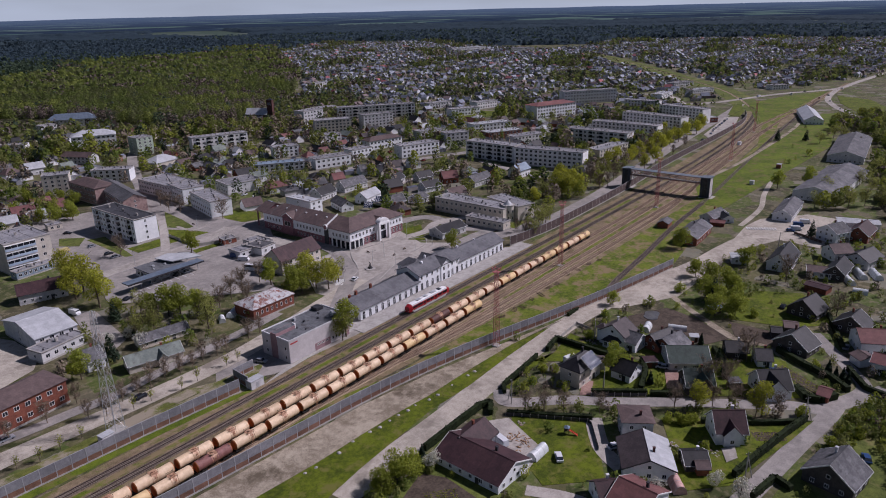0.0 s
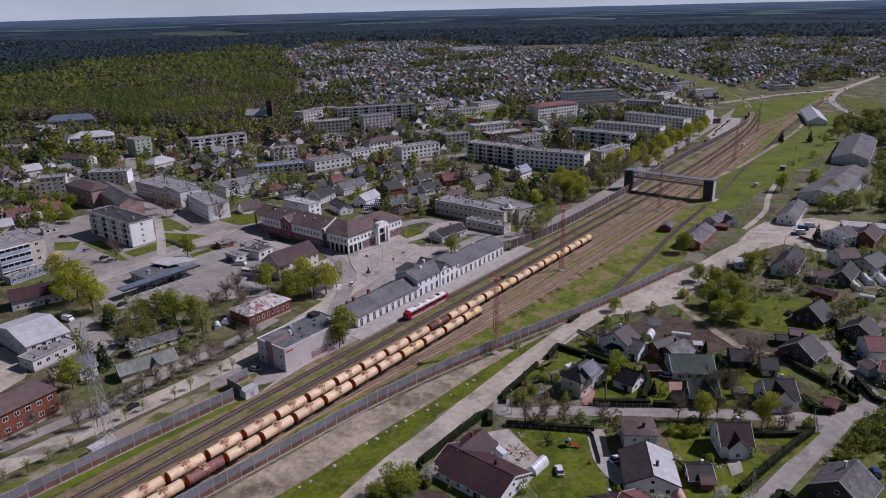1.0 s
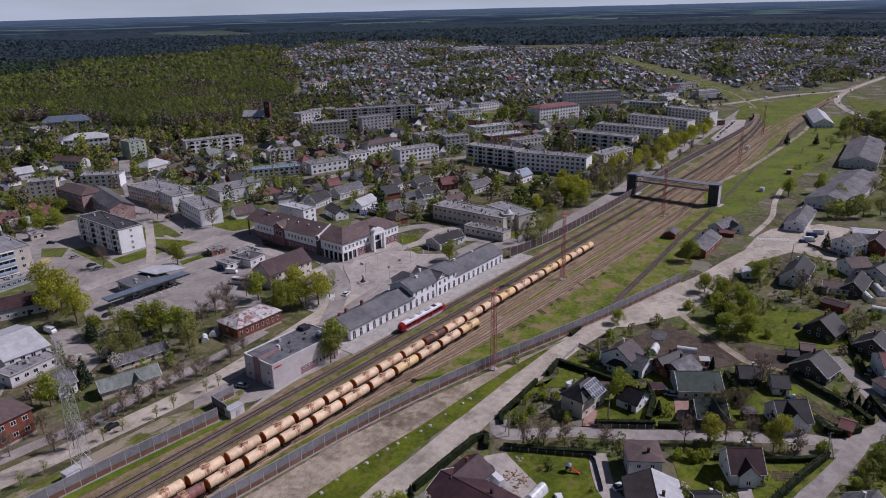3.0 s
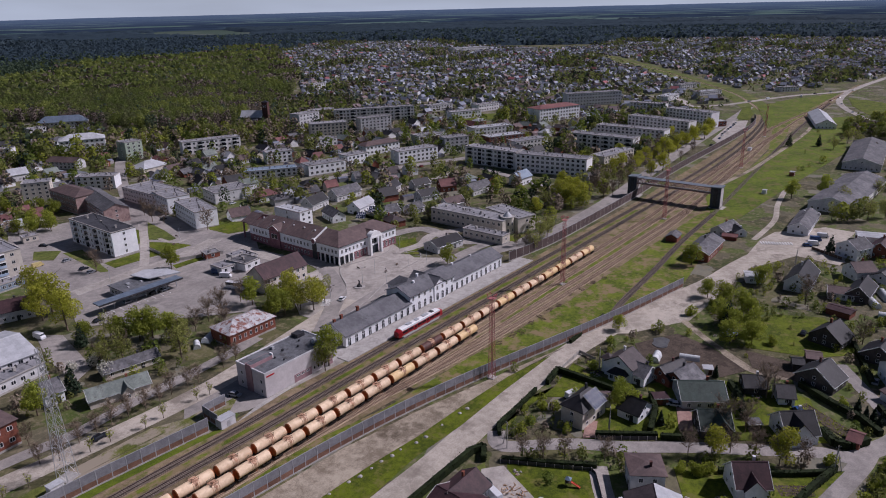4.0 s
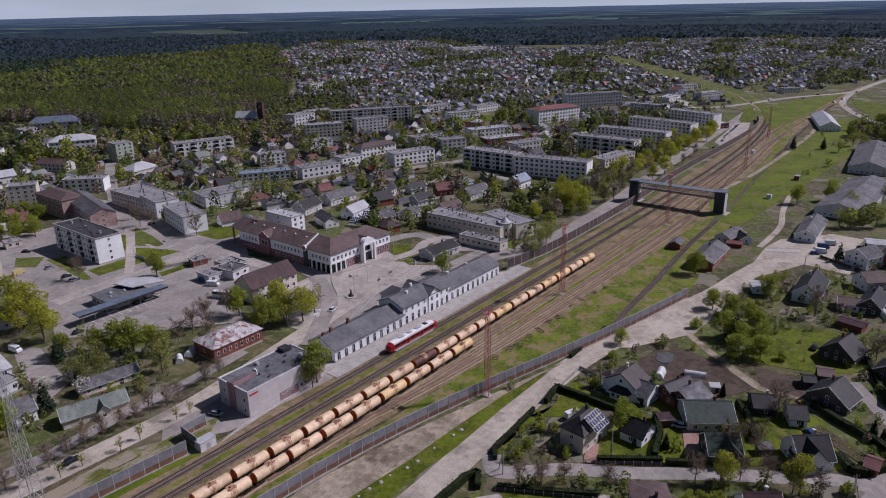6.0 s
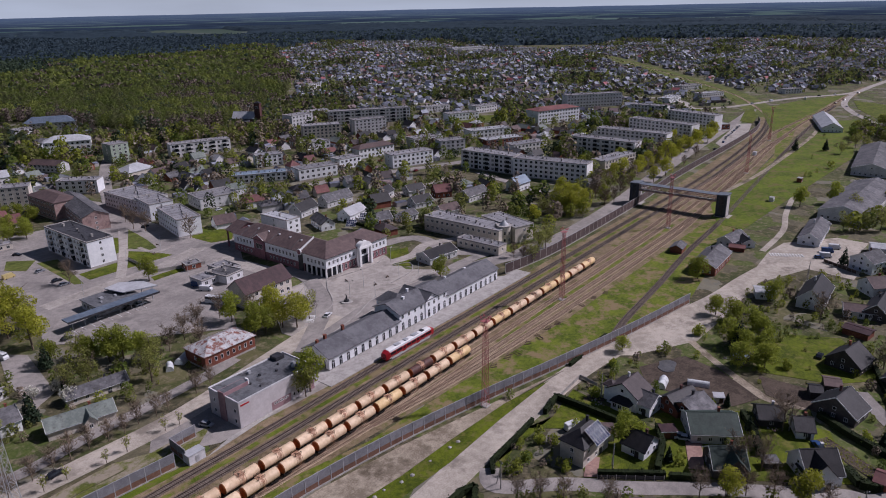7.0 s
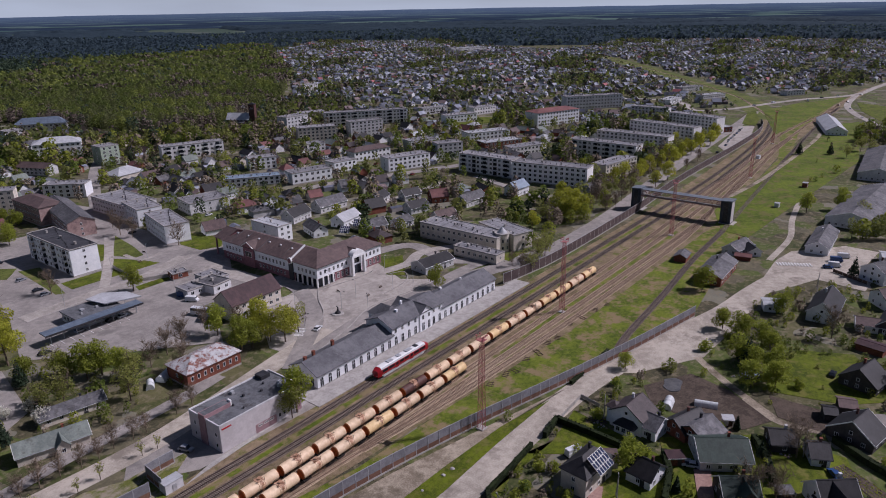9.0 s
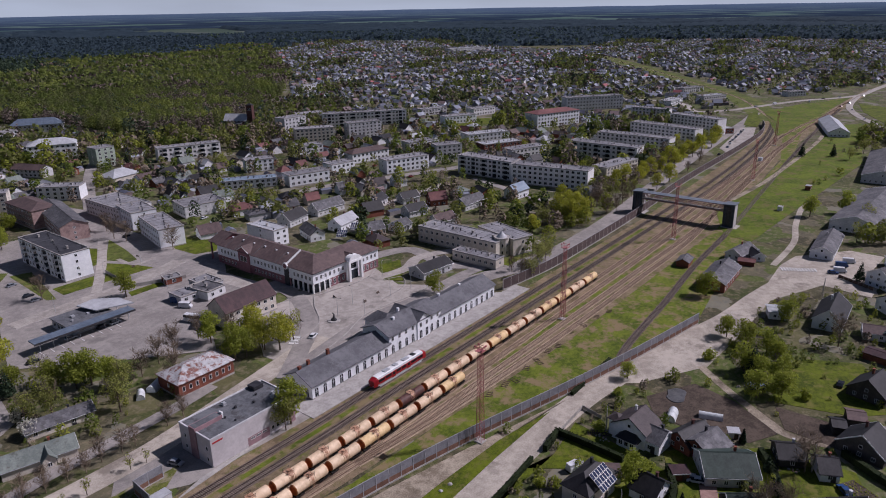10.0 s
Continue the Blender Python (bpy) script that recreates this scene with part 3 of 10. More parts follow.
def twig_cloud(rng, blobs, count):
    """Fine upright twigs in the outer crown of a bare tree."""
    B = np.array(blobs)[rng.integers(0, len(blobs), count)]
    d = rng.normal(size=(count, 3))
    d /= np.linalg.norm(d, axis=1, keepdims=True)
    pos = B[:, :3] + d * rng.uniform(0.3, 1.0, (count, 1)) * np.stack([B[:, 3], B[:, 3], B[:, 4]], 1)
    out = d * np.array([1, 1, 0.5]) + np.array([0, 0, 0.8]) + rng.normal(scale=0.4, size=(count, 3))
    out /= np.linalg.norm(out, axis=1, keepdims=True)
    side = np.cross(out, rng.normal(size=(count, 3)))
    side /= np.linalg.norm(side, axis=1, keepdims=True)
    a, b = out * rng.uniform(0.35, 0.8, (count, 1)), side * rng.uniform(0.03, 0.06, (count, 1))
    v = np.stack([pos - a - b, pos - a + b, pos + a + b * 0.4, pos + a - b * 0.4], 1).reshape(-1, 3)
    return v, np.arange(count * 4).reshape(-1, 4)


def conifer_kind(key, seed, label, h, r):
    rng = np.random.default_rng(seed)
    ob = thing("conifer", label, "tree", group="trees")
    part("trunk", Geo().tube((0, 0, 0), (0, 0, h * 0.95), h * 0.02, 0.03, 6), BARK, ob)
    bl = [(0, 0, h * (0.12 + 0.83 * i / 11), r * (1 - i / 11.5), h * 0.06) for i in range(11)]
    v, q = leaf_cloud(rng, bl, 900, 0.3, 0.6)
    part("crown", fast_mesh("crown", v, q, [LEAF_DARK], np.zeros(len(q))), None, ob)
    TREES[key] = ob


USED = set()


def tree(key, x, y, scale=1.0, turn=None):
    src = TREES[key]
    scale *= 1.12
    m = pose(x, y, 0, 0, 0, (x * 37 + y * 91) % 360 if turn is None else turn)
    if key not in USED:
        USED.add(key)
        src.matrix_basis = m
        src.scale = (scale,) * 3
        return src
    ob = copy_thing(src, m)
    ob.scale = (scale,) * 3
    return ob


def hedge(points, width, h, label="clipped dark green hedge", seed=1, leaf=None, close=False):
    """A clipped hedge along a line: a dense body with leaf sprays on it."""
    rng = np.random.default_rng(seed)
    pts = [Vector((x, y, 0)) for x, y in points]
    if close:
        pts.append(pts[0])
    ob = thing("hedge", label, "hedge", pts[0].x, pts[0].y, group="hedges")
    org = pts[0]
    V, Q = [], []
    for a, b in zip(pts, pts[1:]):
        a, b = a - org, b - org
        d = (b - a)
        L = d.length
        d.normalize()
        nrm = Vector((-d.y, d.x, 0))
        n = max(4, int(L * (h * 2 + width) * 3.2))
        s, t = rng.uniform(0, L, n), rng.uniform(0, h * 2 + width, n)
        off = np.where(t < h, -width / 2, np.where(t > h + width, width / 2, t - h - width / 2))
        z = np.where(t < h, t, np.where(t > h + width, 2 * h + width - t, h))
        pos = np.stack([a.x + d.x * s + nrm.x * off, a.y + d.y * s + nrm.y * off, z], 1) + rng.normal(scale=0.1, size=(n, 3))
        pos[:, 2] = np.maximum(pos[:, 2], 0.1)
        u, w = rng.normal(size=(n, 3)), rng.normal(size=(n, 3))
        u, w = u / np.linalg.norm(u, axis=1, keepdims=True) * 0.24, w / np.linalg.norm(w, axis=1, keepdims=True) * 0.2
        k = sum(len(x) for x in V)
        V.append(np.stack([pos - u, pos - w, pos + u, pos + w], 1).reshape(-1, 3))
        Q.append(np.arange(n * 4).reshape(-1, 4) + k)
    g = Geo()
    for a, b in zip(pts, pts[1:]):
        a, b = a - org, b - org
        d = (b - a).normalized()
        nx, ny = -d.y * (width / 2 - 0.08), d.x * (width / 2 - 0.08)
        z1 = h - 0.08
        v = [(a.x + nx, a.y + ny, 0), (a.x - nx, a.y - ny, 0), (b.x - nx, b.y - ny, 0), (b.x + nx, b.y + ny, 0)]
        g.add(v + [(p[0], p[1], z1) for p in v], [(4, 5, 6, 7), (0, 1, 5, 4), (1, 2, 6, 5), (2, 3, 7, 6), (3, 0, 4, 7)])
    part("hedge_body", g, leaf or HEDGE, ob)
    V, Q = np.concatenate(V), np.concatenate(Q)
    part("foliage", fast_mesh("foliage", V, Q, [leaf or HEDGE], np.zeros(len(Q))), None, ob)
    return ob


# ---- the ground ----
def land_height(x, y):
    """Flat land all over."""
    return 0.0


def ground_sheet():
    rings = [0, 60, 150, 300, 500, 800, 1200, 1700, 2200, 2700, 2900, 3100, 3300, 3500, 3700, 3900, 4100, 4300, 4500, 4700, 4850, 4960]
    n = 72
    v, f = [(0, -150, 0)], []
    for r in rings[1:]:
        for i in range(n):
            a = 2 * math.pi * i / n
            x, y = r * math.cos(a), -150 + r * math.sin(a)
            v.append((x, y, land_height(x, y)))
    f += [(0, 1 + i, 1 + (i + 1) % n) for i in range(n)]
    for k in range(len(rings) - 2):
        for i in range(n):
            a, b = 1 + k * n + i, 1 + k * n + (i + 1) % n
            f.append((a, a + n, b + n, b))
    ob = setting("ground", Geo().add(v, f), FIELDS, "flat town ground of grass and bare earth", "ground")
    for p in ob.data.polygons:
        p.use_smooth = True


def ground_cover():
    """Town ground: small parcels of lawn, dry grass, tilled soil and trodden earth; broad fields out on the plain,
    blued for haze.
    """
    m = mat("ground_cover", c(52, 58, 30), c(104, 102, 66), 0.06, 0.97, 1.4)
    n, l = m.node_tree.nodes, m.node_tree.links
    base = n["Principled BSDF"].inputs["Base Color"].links[0].from_socket
    where = n.new("ShaderNodeNewGeometry")
    wobble, shift = n.new("ShaderNodeTexNoise"), n.new("ShaderNodeVectorMath")
    wobble.inputs["Scale"].default_value, wobble.inputs["Detail"].default_value = 0.12, 4
    l.new(where.outputs["Position"], wobble.inputs["Vector"])
    shift.operation = "MULTIPLY_ADD"
    l.new(wobble.outputs["Color"], shift.inputs[0])
    shift.inputs[1].default_value = (9, 9, 0)
    l.new(where.outputs["Position"], shift.inputs[2])

    def parcels(scale, stops):
        cell, ramp = n.new("ShaderNodeTexVoronoi"), n.new("ShaderNodeValToRGB")
        cell.distance = "CHEBYCHEV"
        cell.inputs["Scale"].default_value = scale
        l.new(shift.outputs[0], cell.inputs["Vector"])
        pick = n.new("ShaderNodeSeparateColor")
        l.new(cell.outputs["Color"], pick.inputs[0])
        l.new(pick.outputs[0], ramp.inputs["Fac"])
        ramp.color_ramp.interpolation = "CONSTANT"
        for k, (at, col) in enumerate(stops):
            e = ramp.color_ramp.elements[k] if k < 2 else ramp.color_ramp.elements.new(at)
            e.position, e.color = at, (*col, 1)
        return ramp.outputs["Color"]

    def mix(f, a, b):
        k = n.new("ShaderNodeMix")
        k.data_type = "RGBA"
        if isinstance(f, float):
            k.inputs["Factor"].default_value = f
        else:
            l.new(f, k.inputs["Factor"])
        l.new(a, k.inputs["A"])
        l.new(b, k.inputs["B"])
        return k.outputs["Result"]

    small = parcels(0.085, [(0.0, c(60, 70, 34)), (0.9, c(142, 138, 132)), (0.24, c(78, 98, 34)), (0.48, c(98, 94, 66)), (0.6, c(70, 62, 56)), (0.78, c(106, 98, 88))])
    # field colours beyond 2.3 km have the haze's blue painted in
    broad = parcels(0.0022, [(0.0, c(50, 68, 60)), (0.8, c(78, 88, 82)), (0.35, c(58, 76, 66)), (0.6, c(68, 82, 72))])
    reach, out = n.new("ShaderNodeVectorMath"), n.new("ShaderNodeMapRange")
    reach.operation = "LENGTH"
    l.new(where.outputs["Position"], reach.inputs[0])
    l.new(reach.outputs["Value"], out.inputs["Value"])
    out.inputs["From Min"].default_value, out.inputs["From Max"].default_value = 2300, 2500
    worn, cut = n.new("ShaderNodeTexNoise"), n.new("ShaderNodeMapRange")
    worn.inputs["Scale"].default_value, worn.inputs["Detail"].default_value, worn.inputs["Roughness"].default_value = 0.32, 9, 0.7
    l.new(where.outputs["Position"], worn.inputs["Vector"])
    l.new(worn.outputs["Fac"], cut.inputs["Value"])
    cut.inputs["From Min"].default_value, cut.inputs["From Max"].default_value = 0.5, 0.66
    bare = n.new("ShaderNodeRGB")
    bare.outputs[0].default_value = (*c(124, 114, 94), 1)
    near = mix(cut.outputs["Result"], mix(0.5, base, small), bare.outputs[0])
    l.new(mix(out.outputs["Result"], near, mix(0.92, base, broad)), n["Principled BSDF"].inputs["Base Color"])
    return m


FIELDS = ground_cover()
ground_sheet()


def distance_backdrop():
    """The last woods and fields of the plain, blue haze painted in: a low glowing strip round the edge of the land."""
    m = bpy.data.materials.new("hazed_land_glow")
    m.use_nodes = True
    n, l = m.node_tree.nodes, m.node_tree.links
    where, high = n.new("ShaderNodeNewGeometry"), n.new("ShaderNodeSeparateXYZ")
    l.new(where.outputs["Position"], high.inputs["Vector"])

    def calc(op, a, b):
        k = n.new("ShaderNodeMath")
        k.operation = op
        for slot, v in zip(k.inputs, (a, b)):
            if isinstance(v, (int, float)):
                slot.default_value = v
            else:
                l.new(v, slot)
        return k.outputs[0]

    # height on the strip stands for distance on the plain: 4.9 km at its foot, far more at its top
    away = calc("DIVIDE", 1.0, calc("MAXIMUM", calc("SUBTRACT", 1.0, calc("DIVIDE", high.outputs["Z"], 96.0)), 0.03))
    plan = n.new("ShaderNodeCombineXYZ")
    l.new(calc("MULTIPLY", high.outputs["X"], away), plan.inputs[0])
    l.new(calc("MULTIPLY", high.outputs["Y"], away), plan.inputs[1])

    def land(scale, seed, low, high_, detail=7):
        t, r = n.new("ShaderNodeTexNoise"), n.new("ShaderNodeMapRange")
        shift = n.new("ShaderNodeMapping")
        shift.inputs["Location"].default_value = (seed, seed * 2.0, 0)
        shift.inputs["Scale"].default_value = (scale, scale, scale)
        t.inputs["Scale"].default_value, t.inputs["Detail"].default_value = 1.0, detail
        l.new(plan.outputs[0], shift.inputs["Vector"])
        l.new(shift.outputs[0], t.inputs["Vector"])
        l.new(t.outputs["Fac"], r.inputs["Value"])
        r.inputs["From Min"].default_value, r.inputs["From Max"].default_value = low, high_
        return r.outputs["Result"]

    def blend(f, a, b):
        k = n.new("ShaderNodeMix")
        k.data_type = "RGBA"
        l.new(f, k.inputs["Factor"])
        for slot, v in (("A", a), ("B", b)):
            if isinstance(v, tuple):
                k.inputs[slot].default_value = (*v, 1)
            else:
                l.new(v, k.inputs[slot])
        return k.outputs["Result"]

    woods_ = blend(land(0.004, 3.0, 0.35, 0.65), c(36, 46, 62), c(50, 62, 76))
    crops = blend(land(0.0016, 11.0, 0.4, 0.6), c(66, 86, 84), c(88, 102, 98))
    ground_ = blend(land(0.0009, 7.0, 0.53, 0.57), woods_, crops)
    # painted haze: colour pales to blue with height, shown by emission
    haze_fade = n.new("ShaderNodeMapRange")
    haze_fade.inputs["From Min"].default_value, haze_fade.inputs["From Max"].default_value = 30, 88
    haze_fade.inputs["To Min"].default_value, haze_fade.inputs["To Max"].default_value = 0.0, 0.75
    l.new(high.outputs["Z"], haze_fade.inputs["Value"])
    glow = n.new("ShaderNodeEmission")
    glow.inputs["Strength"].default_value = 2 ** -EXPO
    l.new(blend(haze_fade.outputs["Result"], ground_, c(82, 98, 122)), glow.inputs["Color"])
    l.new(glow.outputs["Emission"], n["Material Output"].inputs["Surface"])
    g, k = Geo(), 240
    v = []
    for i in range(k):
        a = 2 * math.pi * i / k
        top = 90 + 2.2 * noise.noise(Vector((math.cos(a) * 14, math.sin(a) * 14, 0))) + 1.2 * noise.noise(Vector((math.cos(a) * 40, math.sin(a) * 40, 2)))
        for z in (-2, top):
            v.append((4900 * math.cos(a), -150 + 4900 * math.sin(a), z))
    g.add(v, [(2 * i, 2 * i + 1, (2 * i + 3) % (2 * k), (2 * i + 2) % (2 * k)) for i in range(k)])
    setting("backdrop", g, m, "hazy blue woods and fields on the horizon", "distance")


distance_backdrop()

LEVEL = [0.02]


AREAS, LINES, BARE_GROUND = [], [], []


def area(name, pts, m, label, category="ground", z=None, kerb=0.0):
    """A flat area of the ground: a thin slab, each a little above the one before."""
    if z is None:
        LEVEL[0] += 0.0035
        z = LEVEL[0]
    AREAS.append(pts)
    if m in (PLOUGHED, GRAVEL_ROAD, PAVING):
        BARE_GROUND.append(pts)
    return setting(name, Geo().prism(pts, -0.05, z + kerb), m, label, category)


def rect(x0, x1, y0, y1):
    return [(x0, y0), (x1, y0), (x1, y1), (x0, y1)]


def road(pts, width, m=None, label="grey asphalt street", curve=True, name="road"):
    LEVEL[0] += 0.0035
    line = smooth_line(pts) if curve and len(pts) > 2 else pts
    LINES.append((line, width / 2))
    return setting(name, ribbon(line, width, LEVEL[0]), m or ASPHALT, label, "road")


# ---- railway ----
area("rail_bed", [(-160, -9), (140, -10), (190, -14), (260, -19), (420, -20), (620, -4), (760, 2), (940, 5), (1150, 3), (1150, 14), (940, 16), (800, 24), (770, 34), (830, 54), (820, 62), (790, 50), (735, 40), (650, 30), (420, 20), (-160, 20)], RAIL_BED, "brownish stony railway bed with dry weeds", "railway bed")
road([(811, 48), (849, 64), (922, 99), (986, 135), (1069, 196), (1169, 274), (1297, 375), (1436, 494), (1555, 603), (1640, 690)], 34, GRASS, "pale green verge of the branch line", name="branch_verge")
area("rail_verge", [(140, -12), (200, -28), (300, -51), (420, -36), (560, -22), (760, 10), (1040, 20), (1000, 34), (760, 26), (620, -5), (420, -20), (260, -19), (190, -14)], ROUGH_GRASS, "green verge with dry patches beside the tracks", "grass")


area("platform", rect(168, 292, 17.9, 25.8), CONCRETE, "long pale concrete station platform", "platform", kerb=0.2)
area("yard", [(112, 31), (128, 21), (172, 19), (172, 40), (140, 42), (118, 40)], ASPHALT, "grey asphalt round the service building", "yard")
# grassy strips between the tracks and along the walls
area("weed_strip", [(-160, 26), (46, 21.6), (82, 20.2), (117, 18.0), (117, 20.4), (82, 23.1), (46.8, 24.7), (-160, 31)], FIELD_GRASS, "green weeds along the foot of the wall", "grass")
area("weed_strip", rect(-160, 400, 11.5, 13.2), ROUGH_GRASS, "weedy strip between two tracks", "grass")
area("weed_strip", [(-160, -7.4), (130, -7.6), (170, -16), (158, -18.5), (132, -14.5), (73, -9.5), (-160, -9)], ROUGH_GRASS, "weedy strip beside the tank wagons", "grass")
area("weed_strip", [(230, -6.6), (330, -7.0), (400, -7.0), (400, -8.6), (330, -9.0), (230, -8.2)], ROUGH_GRASS, "weedy strip between two tracks", "grass")


def track(pts, label="railway track on dark ballast", bed=None, sleepers=True, name="railway_track"):
    """Two rails on sleepers on a low bed of ballast."""
    line = smooth_line(pts, 8) if len(pts) > 2 else pts
    P = [Vector(p) for p in line]
    ob = thing(name, label, "railway track", P[0].x, P[0].y, group="railway tracks")
    org = P[0]
    loc = [p - org for p in P]
    part("ballast_bed", ribbon([tuple(p) for p in loc], 3.1, 0.12), bed or BALLAST, ob)
    for s in (-0.76, 0.76):
        v = []
        for i, p in enumerate(loc):
            d = (loc[min(i + 1, len(loc) - 1)] - loc[max(i - 1, 0)]).normalized()
            v += [(p.x - d.y * k, p.y + d.x * k, z) for k, z in ((s - 0.075, 0.2), (s + 0.075, 0.2), (s + 0.075, 0.38), (s - 0.075, 0.38))]
        f = [(4 * i + a, 4 * i + (a + 1) % 4, 4 * i + 4 + (a + 1) % 4, 4 * i + 4 + a) for i in range(len(loc) - 1) for a in range(4)]
        part("rail", Geo().add(v, f), RAIL_RUST if bed is BALLAST_PALE else RAIL, ob)
    if sleepers:
        g, rest = Geo(), 0.0
        for a, b in zip(loc, loc[1:]):
            d = b - a
            L = d.length
            d.normalize()
            s = rest
            while s < L:
                p = a + d * s
                v = []
                for z in (0.12, 0.21):
                    for u, w in ((-0.13, -1.35), (0.13, -1.35), (0.13, 1.35), (-0.13, 1.35)):
                        v.append((p.x + d.x * u - d.y * w, p.y + d.y * u + d.x * w, z))
                g.add(v, [(4, 5, 6, 7), (0, 1, 5, 4), (1, 2, 6, 5), (2, 3, 7, 6), (3, 0, 4, 7)])
                s += 0.62
            rest = s - L
        tagged(part("sleeper_row", g, SLEEPER_WOOD if bed is BALLAST_PALE else SLEEPER, ob), kind="stuff")
    return ob


track([(-160, 15.4), (420, 15.4), (560, 18), (660, 25), (736, 34), (811, 48)])
track([(811, 48), (849, 64), (922, 99), (986, 135), (1069, 196), (1169, 274), (1297, 375), (1436, 494), (1555, 603)], "branch line on pale ballast", BALLAST_PALE, sleepers=False)
track([(-160, 9.2), (420, 9.2), (560, 12.5), (660, 20), (740, 31), (800, 43), (849, 61)])
track([(-160, 0), (320, 0), (420, 2), (560, 8), (660, 16), (727, 19), (807, 17), (863, 13), (947, 12), (1031, 11), (1150, 8)], "railway track under the tank wagons", BALLAST_PALE)
track([(-160, -5.3), (250, -5.3), (420, -4), (560, 3), (652, 8), (715, 9), (802, 11), (875, 9), (937, 10)], "railway track under the tank wagons", BALLAST_PALE)
track([(120, -5.8), (160, -7.6), (190, -9.2), (260, -10.2), (330, -11), (420, -11), (560, -3), (652, 5), (715, 7)], "brownish weathered railway track", BALLAST_PALE)
track([(160, -8.0), (200, -12.2), (260, -14.6), (330, -15.2), (400, -14.5), (480, -7), (560, 0)], "brownish weathered railway track", BALLAST_PALE)
track([(258, -39.2), (273, -37.1), (313, -34), (361, -29.5), (420, -26.5), (500, -20), (635, -9), (760, 0), (850, 5), (937, 8)], "siding in grey gravel", BALLAST)
track([(420, 5.5), (500, 9), (560, 9), (640, 15), (727, 24), (790, 38)], "railway track on pale ballast", BALLAST_PALE)

CREAM = mat("cream_tank_paint", c(210, 182, 150), c(228, 202, 171), 0.3, 0.55, 1.2, spread=0.08, blotch=c(186, 142, 114), blotch_at=0.68, blotch_scale=0.25)
YELLOW_TANK = mat("yellow_tank_paint", c(214, 182, 132), c(228, 198, 150), 0.3, 0.55, 1.2, spread=0.06, blotch=c(170, 132, 90), blotch_at=0.64, blotch_scale=0.25)
MAROON_TANK = mat("maroon_tank_paint", c(124, 84, 80), c(148, 104, 98), 0.3, 0.6, 1.2, blotch=c(84, 58, 56), blotch_at=0.58, blotch_scale=0.3)
DARK_TANK = mat("dark_brown_tank_paint", c(80, 54, 50), c(98, 68, 62), 0.3, 0.6, 1.2)
RUST_END = mat("rust_brown_tank_end", c(146, 84, 42), c(172, 104, 58), 0.4, 0.6, 1.5, spread=0.12)
SPILL = mat("oily_spill_stain", c(150, 108, 82), c(204, 166, 138), 0.9, 0.6, 5.0, spread=0.2)
BLACK_IRON = mat("black_iron", c(34, 32, 32), c(52, 48, 46), 0.5, 0.7, 2.0)


